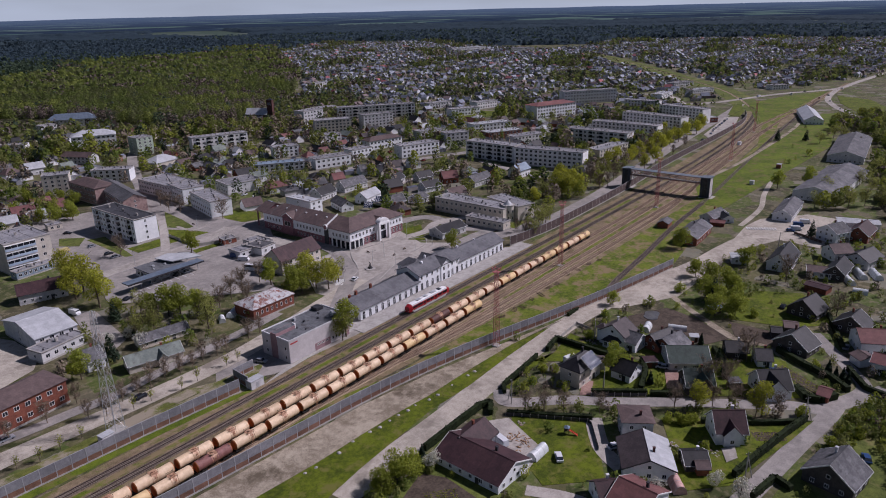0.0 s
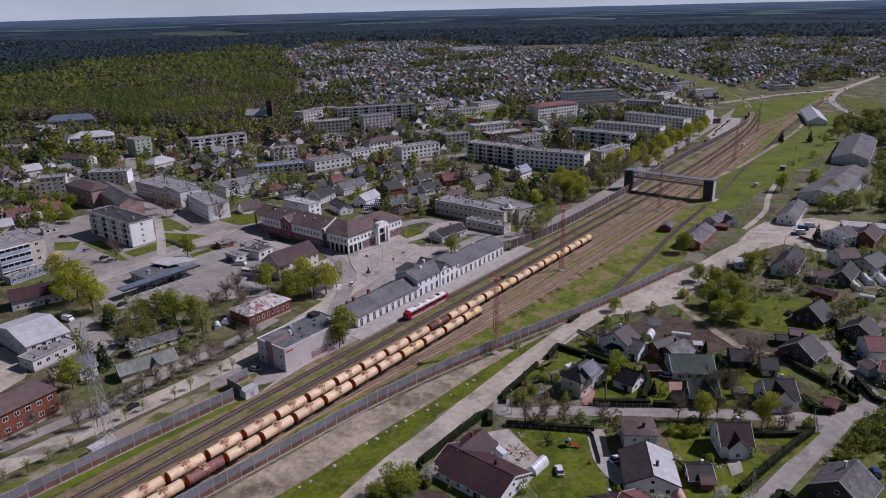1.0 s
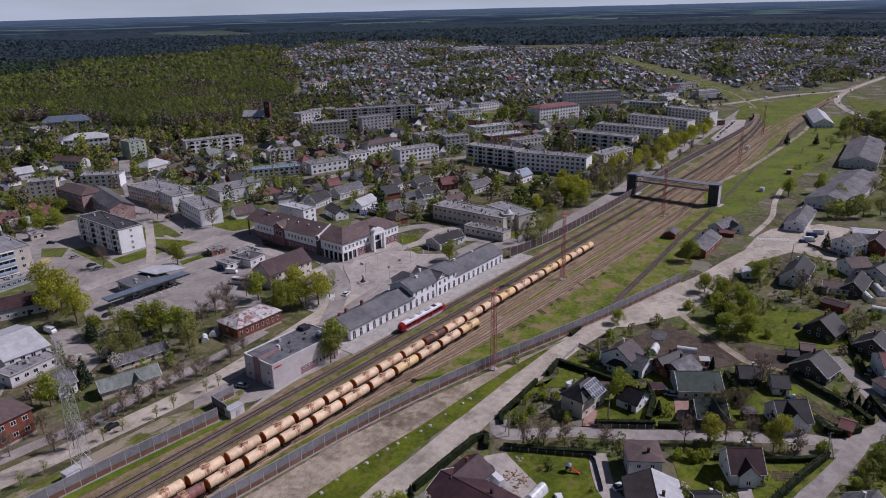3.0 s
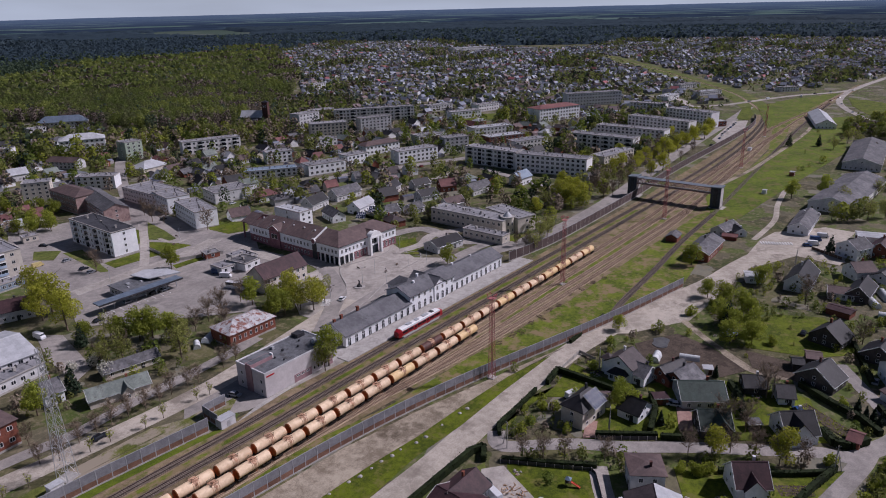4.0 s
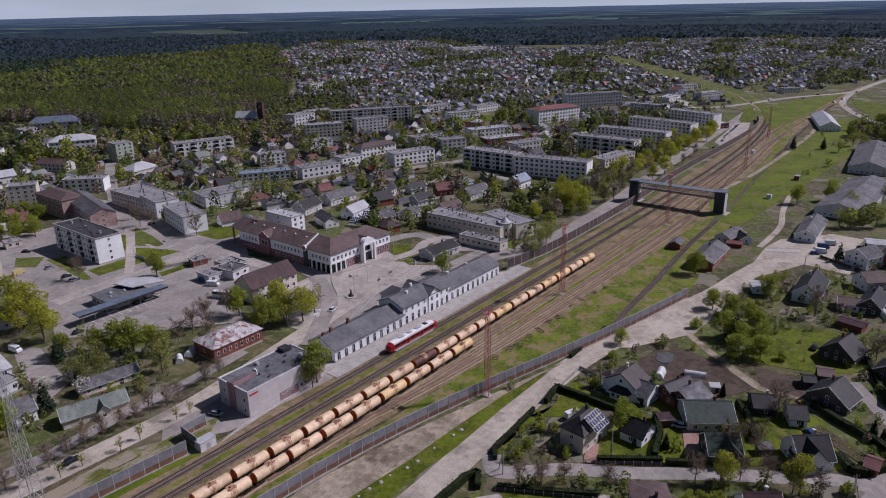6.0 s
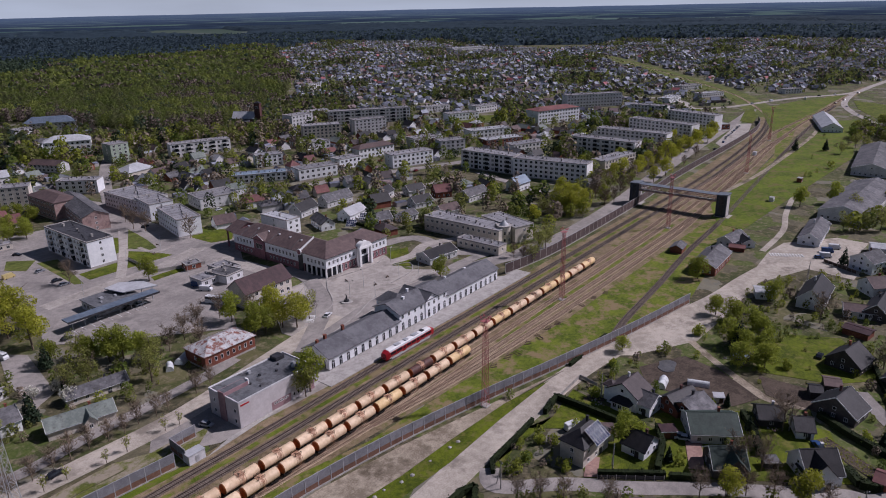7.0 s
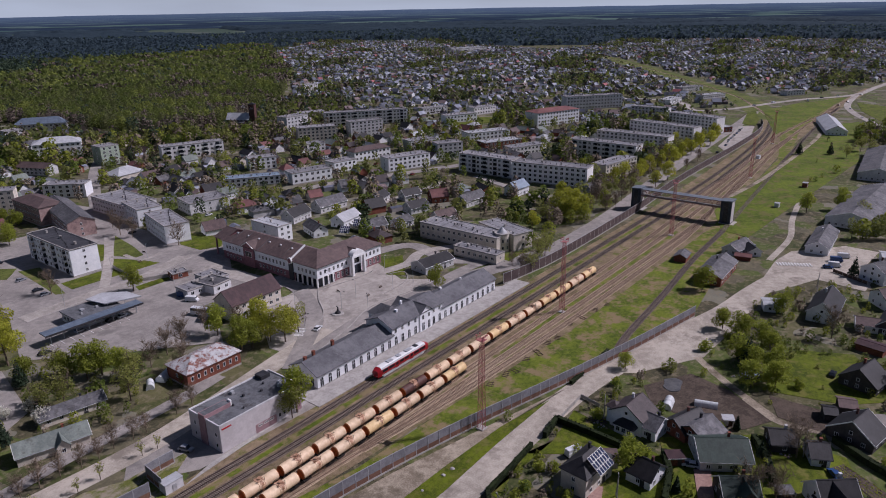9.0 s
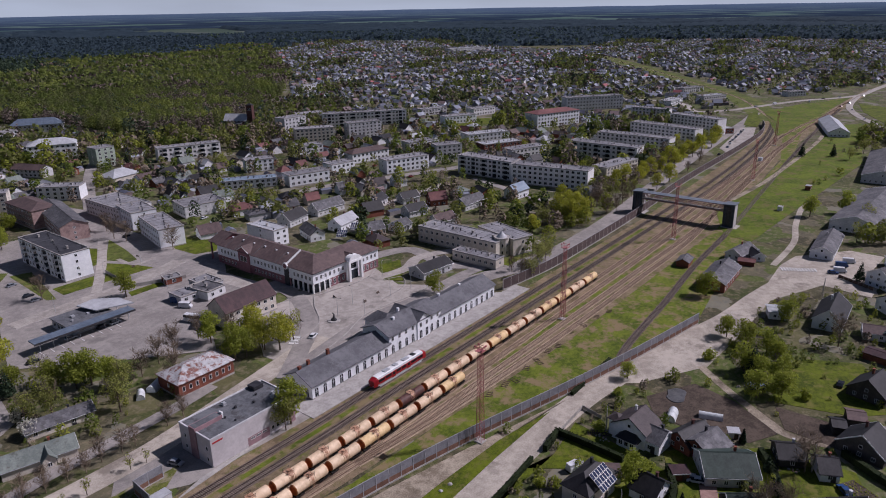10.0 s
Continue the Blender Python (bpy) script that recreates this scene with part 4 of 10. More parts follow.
def tank_wagon_kind(paint, label):
    """A four-axle tank wagon, 12 m over couplers, its middle over the origin."""
    ob = thing("tank_wagon", label, "tank wagon", group="tank wagons on the tracks")
    r, z, hl, n = 1.5, 2.72, 5.15, 28
    ring = lambda x, rr: [(x, rr * math.cos(2 * math.pi * i / n), z + rr * math.sin(2 * math.pi * i / n)) for i in range(n)]
    g = Geo()
    xs = [-hl, -1.7, -1.5, 1.5, 1.7, hl]
    v = sum((ring(x, r) for x in xs), [])
    g.add(v, [(k * n + i, k * n + n + i, k * n + n + (i + 1) % n, k * n + (i + 1) % n) for k in range(len(xs) - 1) for i in range(n)])
    tank = part("tank", g, paint, ob)
    for p in tank.data.polygons:
        p.use_smooth = True
    for s in (-1, 1):
        g = Geo()
        prof = [(0, 1.5), (0.18, 1.42), (0.34, 1.15), (0.44, 0.7), (0.48, 0.25)]
        v = sum((ring(s * (hl + a), b) for a, b in prof), []) + [(s * (hl + 0.49), 0, z)]
        f = [(k * n + i, k * n + n + i, k * n + n + (i + 1) % n, k * n + (i + 1) % n)[::s] for k in range(4) for i in range(n)]
        f += [(4 * n + i, 5 * n, 4 * n + (i + 1) % n)[::s] for i in range(n)]
        end = part("tank_end", g.add(v, f), RUST_END, ob, "rust-brown domed end")
        for p in end.data.polygons:
            p.use_smooth = True
    for x in (-0.9, 0.9):
        g = Geo()
        v = sum((ring(x + dx, rr) for dx, rr in ((-0.06, r), (-0.06, r + 0.035), (0.06, r + 0.035), (0.06, r))), [])
        g.add(v, [(k * n + i, k * n + n + i, k * n + n + (i + 1) % n, k * n + (i + 1) % n) for k in range(3) for i in range(n)])
        part("strap", g, SPILL if abs(x) < 1 else paint, ob)
    # spill of oil over the middle, from the manhole down the sides
    g, v = Geo(), []
    for i in range(19):
        a = math.radians(12 + 156 * i / 18)
        w = 0.42 + 0.5 * noise.noise(Vector((i * 0.55, 2.0, 0.3))) + 0.22 * math.sin(a) ** 3
        off = 0.3 * noise.noise(Vector((i * 0.4, 9.0, 0.7)))
        v += [(off + u * max(0.14, w), (r + 0.014) * math.cos(a), z + (r + 0.014) * math.sin(a)) for u in (-1, 1)]
    g.add(v, [(2 * i, 2 * i + 1, 2 * i + 3, 2 * i + 2) for i in range(18)])
    part("spill_stain", g, SPILL, ob, "dark oily streaks below the manhole")
    g = Geo().tube((0, 0, z + r - 0.05), (0, 0, z + r + 0.32), 0.36, 0.34, 14).tube((0, 0, z + r + 0.32), (0, 0, z + r + 0.4), 0.4, 0.36, 14)
    part("manhole", g, SPILL, ob)
    part("walkway", Geo().box(-1.03, 1.03, -0.95, 0.95, z + r + 0.02, z + r + 0.08), SPILL, ob)
    for y in (-1.0, 1.0):
        u = [(-1.03, -0.3), (-0.97, -0.3), (-0.97, 0.69), (0.97, 0.69), (0.97, -0.3), (1.03, -0.3), (1.03, 0.75), (-1.03, 0.75)]
        v = [(a, y + d, z + r + b) for d in (-0.03, 0.03) for a, b in u]
        part("handrail", Geo().add(v, [tuple(range(8)), tuple(range(15, 7, -1))] + [((i + 1) % 8, i, 8 + i, 8 + (i + 1) % 8) for i in range(8)]), BLACK_IRON, ob)
    for y in (-1, 1):
        g = Geo()
        for x in (-0.24, 0.24):
            g.box(x - 0.03, x + 0.03, y * 1.62 - 0.03, y * 1.62 + 0.03, 1.1, z + 1.2)
        for k in range(8):
            g.box(-0.24, 0.24, y * 1.62 - 0.02, y * 1.62 + 0.02, 1.25 + k * 0.33, 1.29 + k * 0.33)
        part("ladder", g, SPILL, ob)
    g = Geo().box(-5.6, 5.6, -0.35, 0.35, 0.95, 1.25)
    for x in (-5.3, -3.9, 3.9, 5.3):
        g.box(x - 0.15, x + 0.15, -1.35, 1.35, 0.98, 1.28)
    g.box(-5.95, -5.6, -0.2, 0.2, 0.95, 1.2).box(5.6, 5.95, -0.2, 0.2, 0.95, 1.2)
    for y in (-1.3, 1.3):
        g.box(-5.5, -3.2, y - 0.08, y + 0.08, 1.02, 1.2).box(3.2, 5.5, y - 0.08, y + 0.08, 1.02, 1.2)
    part("underframe", g, BLACK_IRON, ob)
    for s in (-1, 1):
        cx = s * 3.9
        g = Geo()
        for y in (-1.0, 1.0):
            g.box(cx - 1.25, cx + 1.25, y - 0.08, y + 0.08, 0.62, 0.92)
        g.box(cx - 0.2, cx + 0.2, -1.1, 1.1, 0.6, 0.95)
        bogie = part("bogie", g, BLACK_IRON, ob)
        for dx in (-0.92, 0.92):
            axle = Geo().tube((cx + dx, -0.71, 0.84), (cx + dx, 0.71, 0.84), 0.09, 0.09, 8)
            for y in (-0.78, 0.78):
                axle.tube((cx + dx, y - 0.07, 0.84), (cx + dx, y + 0.07, 0.84), 0.47, 0.47, 16)
            part("wheelset", axle, BLACK_IRON, bogie)
    return ob


WAGONS = {"cream": tank_wagon_kind(CREAM, "cream tank wagon with rust-brown ends and oily streaks"),
          "yellow": tank_wagon_kind(YELLOW_TANK, "yellowish tank wagon with rust-brown ends"),
          "maroon": tank_wagon_kind(MAROON_TANK, "faded maroon tank wagon among cream ones"),
          "dark": tank_wagon_kind(DARK_TANK, "dark brown tank wagon in the string of tankers")}
placed = set()
for row, x0, count, y, odd in ((0, 47.46, 23, 0.0, {12: "dark", 19: "yellow", 20: "yellow", 22: "yellow", 16: "yellow"}), (1, 49.68, 14, -5.3, {1: "yellow", 3: "maroon", 13: "yellow", 10: "yellow"})):
    for i in range(count):
        kind = odd.get(i, "cream")
        m = pose(x0 + 12.02 * i, y, 0, 0, 0, 180 * ((i * 7 + row) % 2))
        if kind in placed:
            copy_thing(WAGONS[kind], m)
        else:
            placed.add(kind)
            WAGONS[kind].matrix_basis = m


# noise walls: posts, grey panel above, brown panel below, concrete footing
PANEL_GREY = mat("grey_noise_panel", c(114, 114, 120), c(136, 136, 142), 0.2, 0.75, 3.0, spread=0.1)
PANEL_BROWN = mat("brown_noise_panel", c(104, 77, 65), c(128, 96, 82), 0.2, 0.85, 3.0, spread=0.12)
WALL_POST = mat("wall_post_steel", c(142, 142, 146), c(162, 162, 166), 0.4, 0.6, 2.0)
PANEL_DARK = mat("dark_brown_fence_panel", c(78, 66, 66), c(96, 82, 80), 0.2, 0.8, 3.0, spread=0.08)


def resample(pts, step):
    P = [Vector(p) for p in pts]
    out, rest = [P[0]], step
    for a, b in zip(P, P[1:]):
        L = (b - a).length
        while rest <= L:
            out.append(a.lerp(b, rest / L))
            rest += step
        rest -= L
    return out


def strip(P, half, z0, z1):
    """A bent bar of even width along points, in one piece."""
    v = []
    for i, p in enumerate(P):
        d = (P[min(i + 1, len(P) - 1)] - P[max(i - 1, 0)]).normalized()
        v += [(p.x - d.y * k, p.y + d.x * k, z) for k, z in ((-half, z0), (half, z0), (half, z1), (-half, z1))]
    n = len(P)
    return Geo().add(v, [(4 * i + a, 4 * i + (a + 1) % 4, 4 * i + 4 + (a + 1) % 4, 4 * i + 4 + a) for i in range(n - 1) for a in range(4)] + [(3, 2, 1, 0), (4 * n - 4, 4 * n - 3, 4 * n - 2, 4 * n - 1)])


def noise_wall(pts, h, label, step=4.0, low=None, high=None, post=None, split=0.42, name="noise_wall"):
    ob = thing(name, label, "wall", group="noise walls")
    P = resample(pts, step)
    for i, p in enumerate(P):
        part("post", Geo().box(p.x - 0.11, p.x + 0.11, p.y - 0.11, p.y + 0.11, 0, h + 0.12), post or WALL_POST, ob)
    for a, b in zip(P, P[1:]):
        d = b - a
        L, ang = d.length, math.degrees(math.atan2(d.y, d.x))
        at = pose(a.x, a.y, 0, 0, 0, ang)
        if high:
            part("grey_panel", Geo().box(0.11, L - 0.11, -0.06, 0.06, h * split, h - 0.08), high, ob, at=at)
        part("brown_panel", Geo().box(0.11, L - 0.11, -0.08, 0.08, 0.45, h * (split if high else 1) - 0.02), low or PANEL_BROWN, ob, at=at)
    part("footing", strip(P, 0.24, 0, 0.44), CONCRETE, ob)
    part("cap", strip(P, 0.1, h - 0.08, h + 0.03), WALL_POST, ob)
    return ob


noise_wall([(-30, 27.5), (46.8, 24.9), (82, 23.3), (117, 20.6)], 4.8, "grey and brown noise wall on concrete footing", high=PANEL_GREY)
noise_wall([(117, 20.6), (117.5, 29), (127.5, 29)], 4.2, "short return of the noise wall round a cabin", high=PANEL_GREY, step=4.1)
noise_wall(smooth_line([(20, -6.2), (73.6, -11), (106, -13.9), (132, -16.2), (158.5, -20.2), (190.5, -27.2), (226, -36.3), (261, -44.3), (303, -52.4)]), 4.6, "long curving grey and brown noise wall", high=PANEL_GREY)
noise_wall(smooth_line([(284.5, 26.8), (300, 24.5), (330, 22.5), (420, 24.5), (511, 30), (637, 32), (710, 35), (745, 39.5), (764, 44), (784, 51)]), 5.0, "dark brown fence with pale posts along the tracks", low=PANEL_DARK, post=CONCRETE, name="fence", step=5.0)


# lattice masts
MAST_RED = mat("faded_red_mast", c(150, 86, 88), c(176, 110, 110), 0.4, 0.6, 2.0)


def lattice_mast(x, y, h, base, top, m, label, rot=0, levels=12, head=True, name="lattice_mast"):
    ob = thing(name, label, "mast", x, y, rot, group="masts")
    at = lambda k, s: (s[0] * (base + (top - base) * k) / 2, s[1] * (base + (top - base) * k) / 2, h * k)
    corners = ((-1, -1), (1, -1), (1, 1), (-1, 1))
    for s in corners:
        part("leg", Geo().tube(at(0, s), at(1, s), 0.09, 0.06, 5), m, ob)
    for a, b in zip(corners, corners[1:] + corners[:1]):
        g = Geo()
        for k in range(levels):
            k0, k1 = k / levels, (k + 1) / levels
            g.tube(at(k0, a), at(k1, b), 0.035, 0.035, 4).tube(at(k0, b), at(k1, a), 0.035, 0.035, 4).tube(at(k1, a), at(k1, b), 0.035, 0.035, 4)
        part("lattice_side", g, m, ob)
    part("footing", Geo().box(-base / 2 - 0.4, base / 2 + 0.4, -base / 2 - 0.4, base / 2 + 0.4, 0, 0.35), CONCRETE, ob)
    if head:
        g = Geo().box(-1.1, 1.1, -1.1, 1.1, h, h + 0.12)
        for s in corners:
            g.box(s[0] * 1.05 - 0.04, s[0] * 1.05 + 0.04, s[1] * 1.05 - 0.04, s[1] * 1.05 + 0.04, h + 0.12, h + 1.2)
        for s in (-1, 1):
            g.box(-1.1, 1.1, s * 1.05 - 0.03, s * 1.05 + 0.03, h + 1.1, h + 1.2).box(s * 1.05 - 0.03, s * 1.05 + 0.03, -1.1, 1.1, h + 1.1, h + 1.2)
        part("platform", g, m, ob)
        for i, (sx, sy) in enumerate(((-0.8, -1.2), (0, -1.25), (0.8, -1.2), (-0.8, 1.2), (0.8, 1.2))):
            part("floodlight", Geo().box(sx - 0.22, sx + 0.22, sy - 0.15, sy + 0.15, h + 1.2, h + 1.65), m, ob)
    return ob


lattice_mast(188.5, -28.6, 28.5, 1.7, 1.0, MAST_RED, "faded red lattice light mast with a floodlight platform")
lattice_mast(273.5, -8.0, 29.5, 1.6, 1.0, MAST_RED, "faded red lattice light mast between the tracks")
lattice_mast(392.0, -7.4, 28.0, 1.6, 1.0, MAST_RED, "faded red lattice light mast between the tracks")
lattice_mast(545.0, -5.0, 27.0, 1.6, 1.0, MAST_RED, "faded red lattice light mast between the tracks")
lattice_mast(680.0, 14.0, 27.0, 1.6, 1.0, MAST_RED, "faded red lattice light mast between the tracks")
lattice_mast(78.7, 33.0, 38.5, 3.7, 0.9, GALVANISED, "tall grey steel lattice radio tower behind the wall", 20, 11, False, "radio_tower")


# ---- station buildings ----
STATION_ROOF = mat("grey_slate_station_roof", c(88, 88, 93), c(110, 110, 114), 0.15, 0.75, 2.5, blotch=c(80, 80, 84), blotch_at=0.6, blotch_scale=0.2)


def arched_opening(w, h, m_glass, m_frame):
    """A tall door or window with a round head, facing -y, its foot at the origin."""
    g = Geo()
    n = 7
    r = w / 2
    head = [(r * math.cos(math.pi * i / n), h - r + r * math.sin(math.pi * i / n)) for i in range(n + 1)]
    out = [(-w / 2, 0), (w / 2, 0)] + head
    v = [(x, -0.03, z) for x, z in out]
    g.add(v, [tuple(range(len(v)))], 1)
    s = 1.14
    rim_in = [(w / 2, 0)] + head + [(-w / 2, 0)]
    rim_out = [(w / 2 * s, 0)] + [(x * s, (z - h + r) * s + h - r) for x, z in head] + [(-w / 2 * s, 0)]
    for i in range(len(rim_in) - 1):
        a, b, d, e = rim_in[i], rim_out[i], rim_out[i + 1], rim_in[i + 1]
        g.add([(p[0], -0.07, p[1]) for p in (a, b, d, e)], [(0, 1, 2, 3)], 0)
    g.box(-0.05, 0.05, -0.06, -0.03, 0, h - 0.1, 0)
    g.box(-w / 2, w / 2, -0.06, -0.03, h * 0.62, h * 0.62 + 0.08, 0)
    return g.mesh("arched_window", [m_frame, m_glass])


def station():
    ob = thing("railway_station", "long white station building with grey slate roof", "station")
    arch = arched_opening(1.45, 3.2, DARK_GLASS, WHITE_PLASTER)
    y0, y1 = 26.0, 38.8
    for x0, x1, h, hr in ((175.0, 211.0, 4.9, 2.9), (211.0, 240.0, 7.6, 2.6), (240.0, 276.5, 5.4, 2.9)):
        L, W, cx, cy = x1 - x0, y1 - y0, (x0 + x1) / 2, (y0 + y1) / 2
        m = pose(cx, cy, 0)
        part("wall", gable_walls(L, W, h, hr * 0.98), WHITE_PLASTER, ob, at=m)
        part("roof", gable_roof(L, W, h, hr, 0.6), STATION_ROOF, ob, at=m)
        part("plinth", Geo().box(x0 - 0.05, x1 + 0.05, y0 - 0.1, y1 + 0.1, 0, 0.5), CONCRETE, ob)
        part("cornice", Geo().box(x0, x1, y0 - 0.18, y0 - 0.002, h - 0.75, h - 0.35), FRAME_WHITE, ob)
        n = max(2, int(L / 3.5))
        for i in range(n):
            x = x0 + (i + 0.5) * L / n
            part("window", arch, None, ob, at=pose(x, y0 - 0.02, 0.5))
            if h > 6:
                part("window", window_mesh(1.2, 1.8), None, ob, at=pose(x, y0, 6.0))
    # cross wings of the two-storey middle
    for cx, w in ((229.5, 7.0),):
        m = pose(cx, (y0 + y1) / 2, 0, 0, 0, 90)
        part("wing_roof", gable_roof(W + 0.8, w, 7.6, 2.4, 0.5), STATION_ROOF, ob, at=m)
        part("wing_wall", gable_walls(W + 0.8, w, 7.6, 2.3), WHITE_PLASTER, ob, at=m)
        for k in (-1, 1):
            part("window", window_mesh(1.2, 1.8), None, ob, at=pose(cx + k * 1.7, y0 - 0.4, 5.8))
            part("window", arch, None, ob, at=pose(cx + k * 1.7, y0 - 0.42, 0.5))
        for k in (-3, 0, 3):
            part("window", window_mesh(1.2, 1.6), None, ob, at=pose(211, (y0 + y1) / 2 + k, 6.2, 0, 0, -90))
    part("back_wing_wall", Geo().box(216.6, 224.4, 38.8, 43.0, 0, 7.4), WHITE_PLASTER, ob)
    part("back_wing_roof", Geo().add([(216, 34, 7.5), (225, 34, 7.5), (225, 43.6, 7.5), (216, 43.6, 7.5), (220.5, 35, 10.6), (220.5, 40, 10.6)], [(0, 4, 5, 3), (1, 2, 5, 4), (2, 3, 5), (0, 1, 4)]), STATION_ROOF, ob)
    for x, y in ((181, 34), (190, 34.5), (176.5, 33)):
        chimney(ob, x, y, 6.0, 8.9, 0.9, BRICK)
    for x, y in ((219, 31), (226, 35), (249, 34), (262, 33.5)):
        chimney(ob, x, y, 6.6, 10.6 if x < 240 else 8.6, 0.8, WHITE_PLASTER)
    for k in (-4, 0, 4):
        part("window", arch, None, ob, at=pose(175, (y0 + y1) / 2 + k, 0.5, 0, 0, -90))


station()


def service_building():
    """The pinkish flat-roofed building on the platform."""
    ob = thing("service_building", "pinkish grey flat-roofed service building beside the tracks", "building")
    x0, x1, y0, y1, h = 136.0, 164.5, 22.0, 36.6, 8.3
    part("wall", Geo().box(x0, x1, y0, y1, 0, h), PINK_PLASTER, ob)
    part("roof", Geo().box(x0 + 0.35, x1 - 0.35, y0 + 0.35, y1 - 0.35, h, h + 0.12), DECK_FELT, ob)
    for a in ((x0 - 0.08, x1 + 0.08, y0 - 0.08, y0 + 0.3), (x0 - 0.08, x1 + 0.08, y1 - 0.3, y1 + 0.08), (x0 - 0.08, x0 + 0.3, y0 + 0.3, y1 - 0.3), (x1 - 0.3, x1 + 0.08, y0 + 0.3, y1 - 0.3)):
        part("parapet", Geo().box(*a, h, h + 0.45), GREY_PLASTER, ob)
    part("stair_tower", Geo().box(x0 - 0.3, x0 + 8.5, 28.4, 31.4, 0, h + 1.3), MAUVE, ob, "mauve stair tower")
    part("tower_roof", Geo().box(x0, x0 + 8.2, 28.7, 31.1, h + 1.3, h + 1.36), DECK_FELT, ob)
    part("mauve_panel", Geo().box(147.5, 155.0, y0 - 0.05, y0, 0, 2.9), MAUVE, ob)
    part("mauve_panel", Geo().box(162.4, x1 + 0.04, y0 - 0.05, y0, 0, 3.6), MAUVE, ob)
    part("window_panel", Geo().box(155.0, 162.4, y0 - 0.12, y0, 0.2, 3.6), PINK_PLASTER, ob, "pale raised panel round the windows")
    for i in range(4):
        part("window", window_mesh(1.0, 1.3), None, ob, at=pose(156.2 + i * 1.7, y0 - 0.12, 2.0))
    for i in range(3):
        part("window", window_mesh(1.5, 0.7), None, ob, at=pose(149.2 + i * 2.0, y0 - 0.05, 2.2))
    part("roof_screen", Geo().box(x0 + 8.5, x0 + 9.0, 28.6, 30.0, h + 0.1, h + 1.9), FRAME_WHITE, ob, "small white board on the roof")
    part("roof_access", Geo().box(x1 - 5.5, x1 - 2.2, y1 - 3.6, y1 - 0.4, h + 0.1, h + 1.4), DARK_METAL, ob, "dark sunken roof access")
    for y, z in ((24, 1.8), (24, 5.2), (34, 2.0), (34, 5.4)):
        part("window", window_mesh(1.0, 1.3), None, ob, at=pose(x0, y, z, 0, 0, -90))
    part("sign", Geo().box(136.6, 139.8, y0 - 0.06, y0 - 0.01, 7.0, 7.5), mat("red_sign", c(160, 40, 44), c(176, 52, 54), 0.5, 0.6), ob, "red sign with a plain bar")
    for x, y, s in ((141, 31, 0.7), (145, 28, 0.5), (150, 30, 0.6), (149, 34, 1.0), (155, 28, 0.6), (158, 31, 0.5), (160, 26, 0.9), (161.5, 27.5, 0.9), (146, 24.5, 0.4)):
        part("roof_vent", Geo().box(x - s / 2, x + s / 2, y - s / 2, y + s / 2, h + 0.1, h + 0.5 + s * 0.5), GALVANISED if s > 0.8 else DARK_METAL, ob)


service_building()


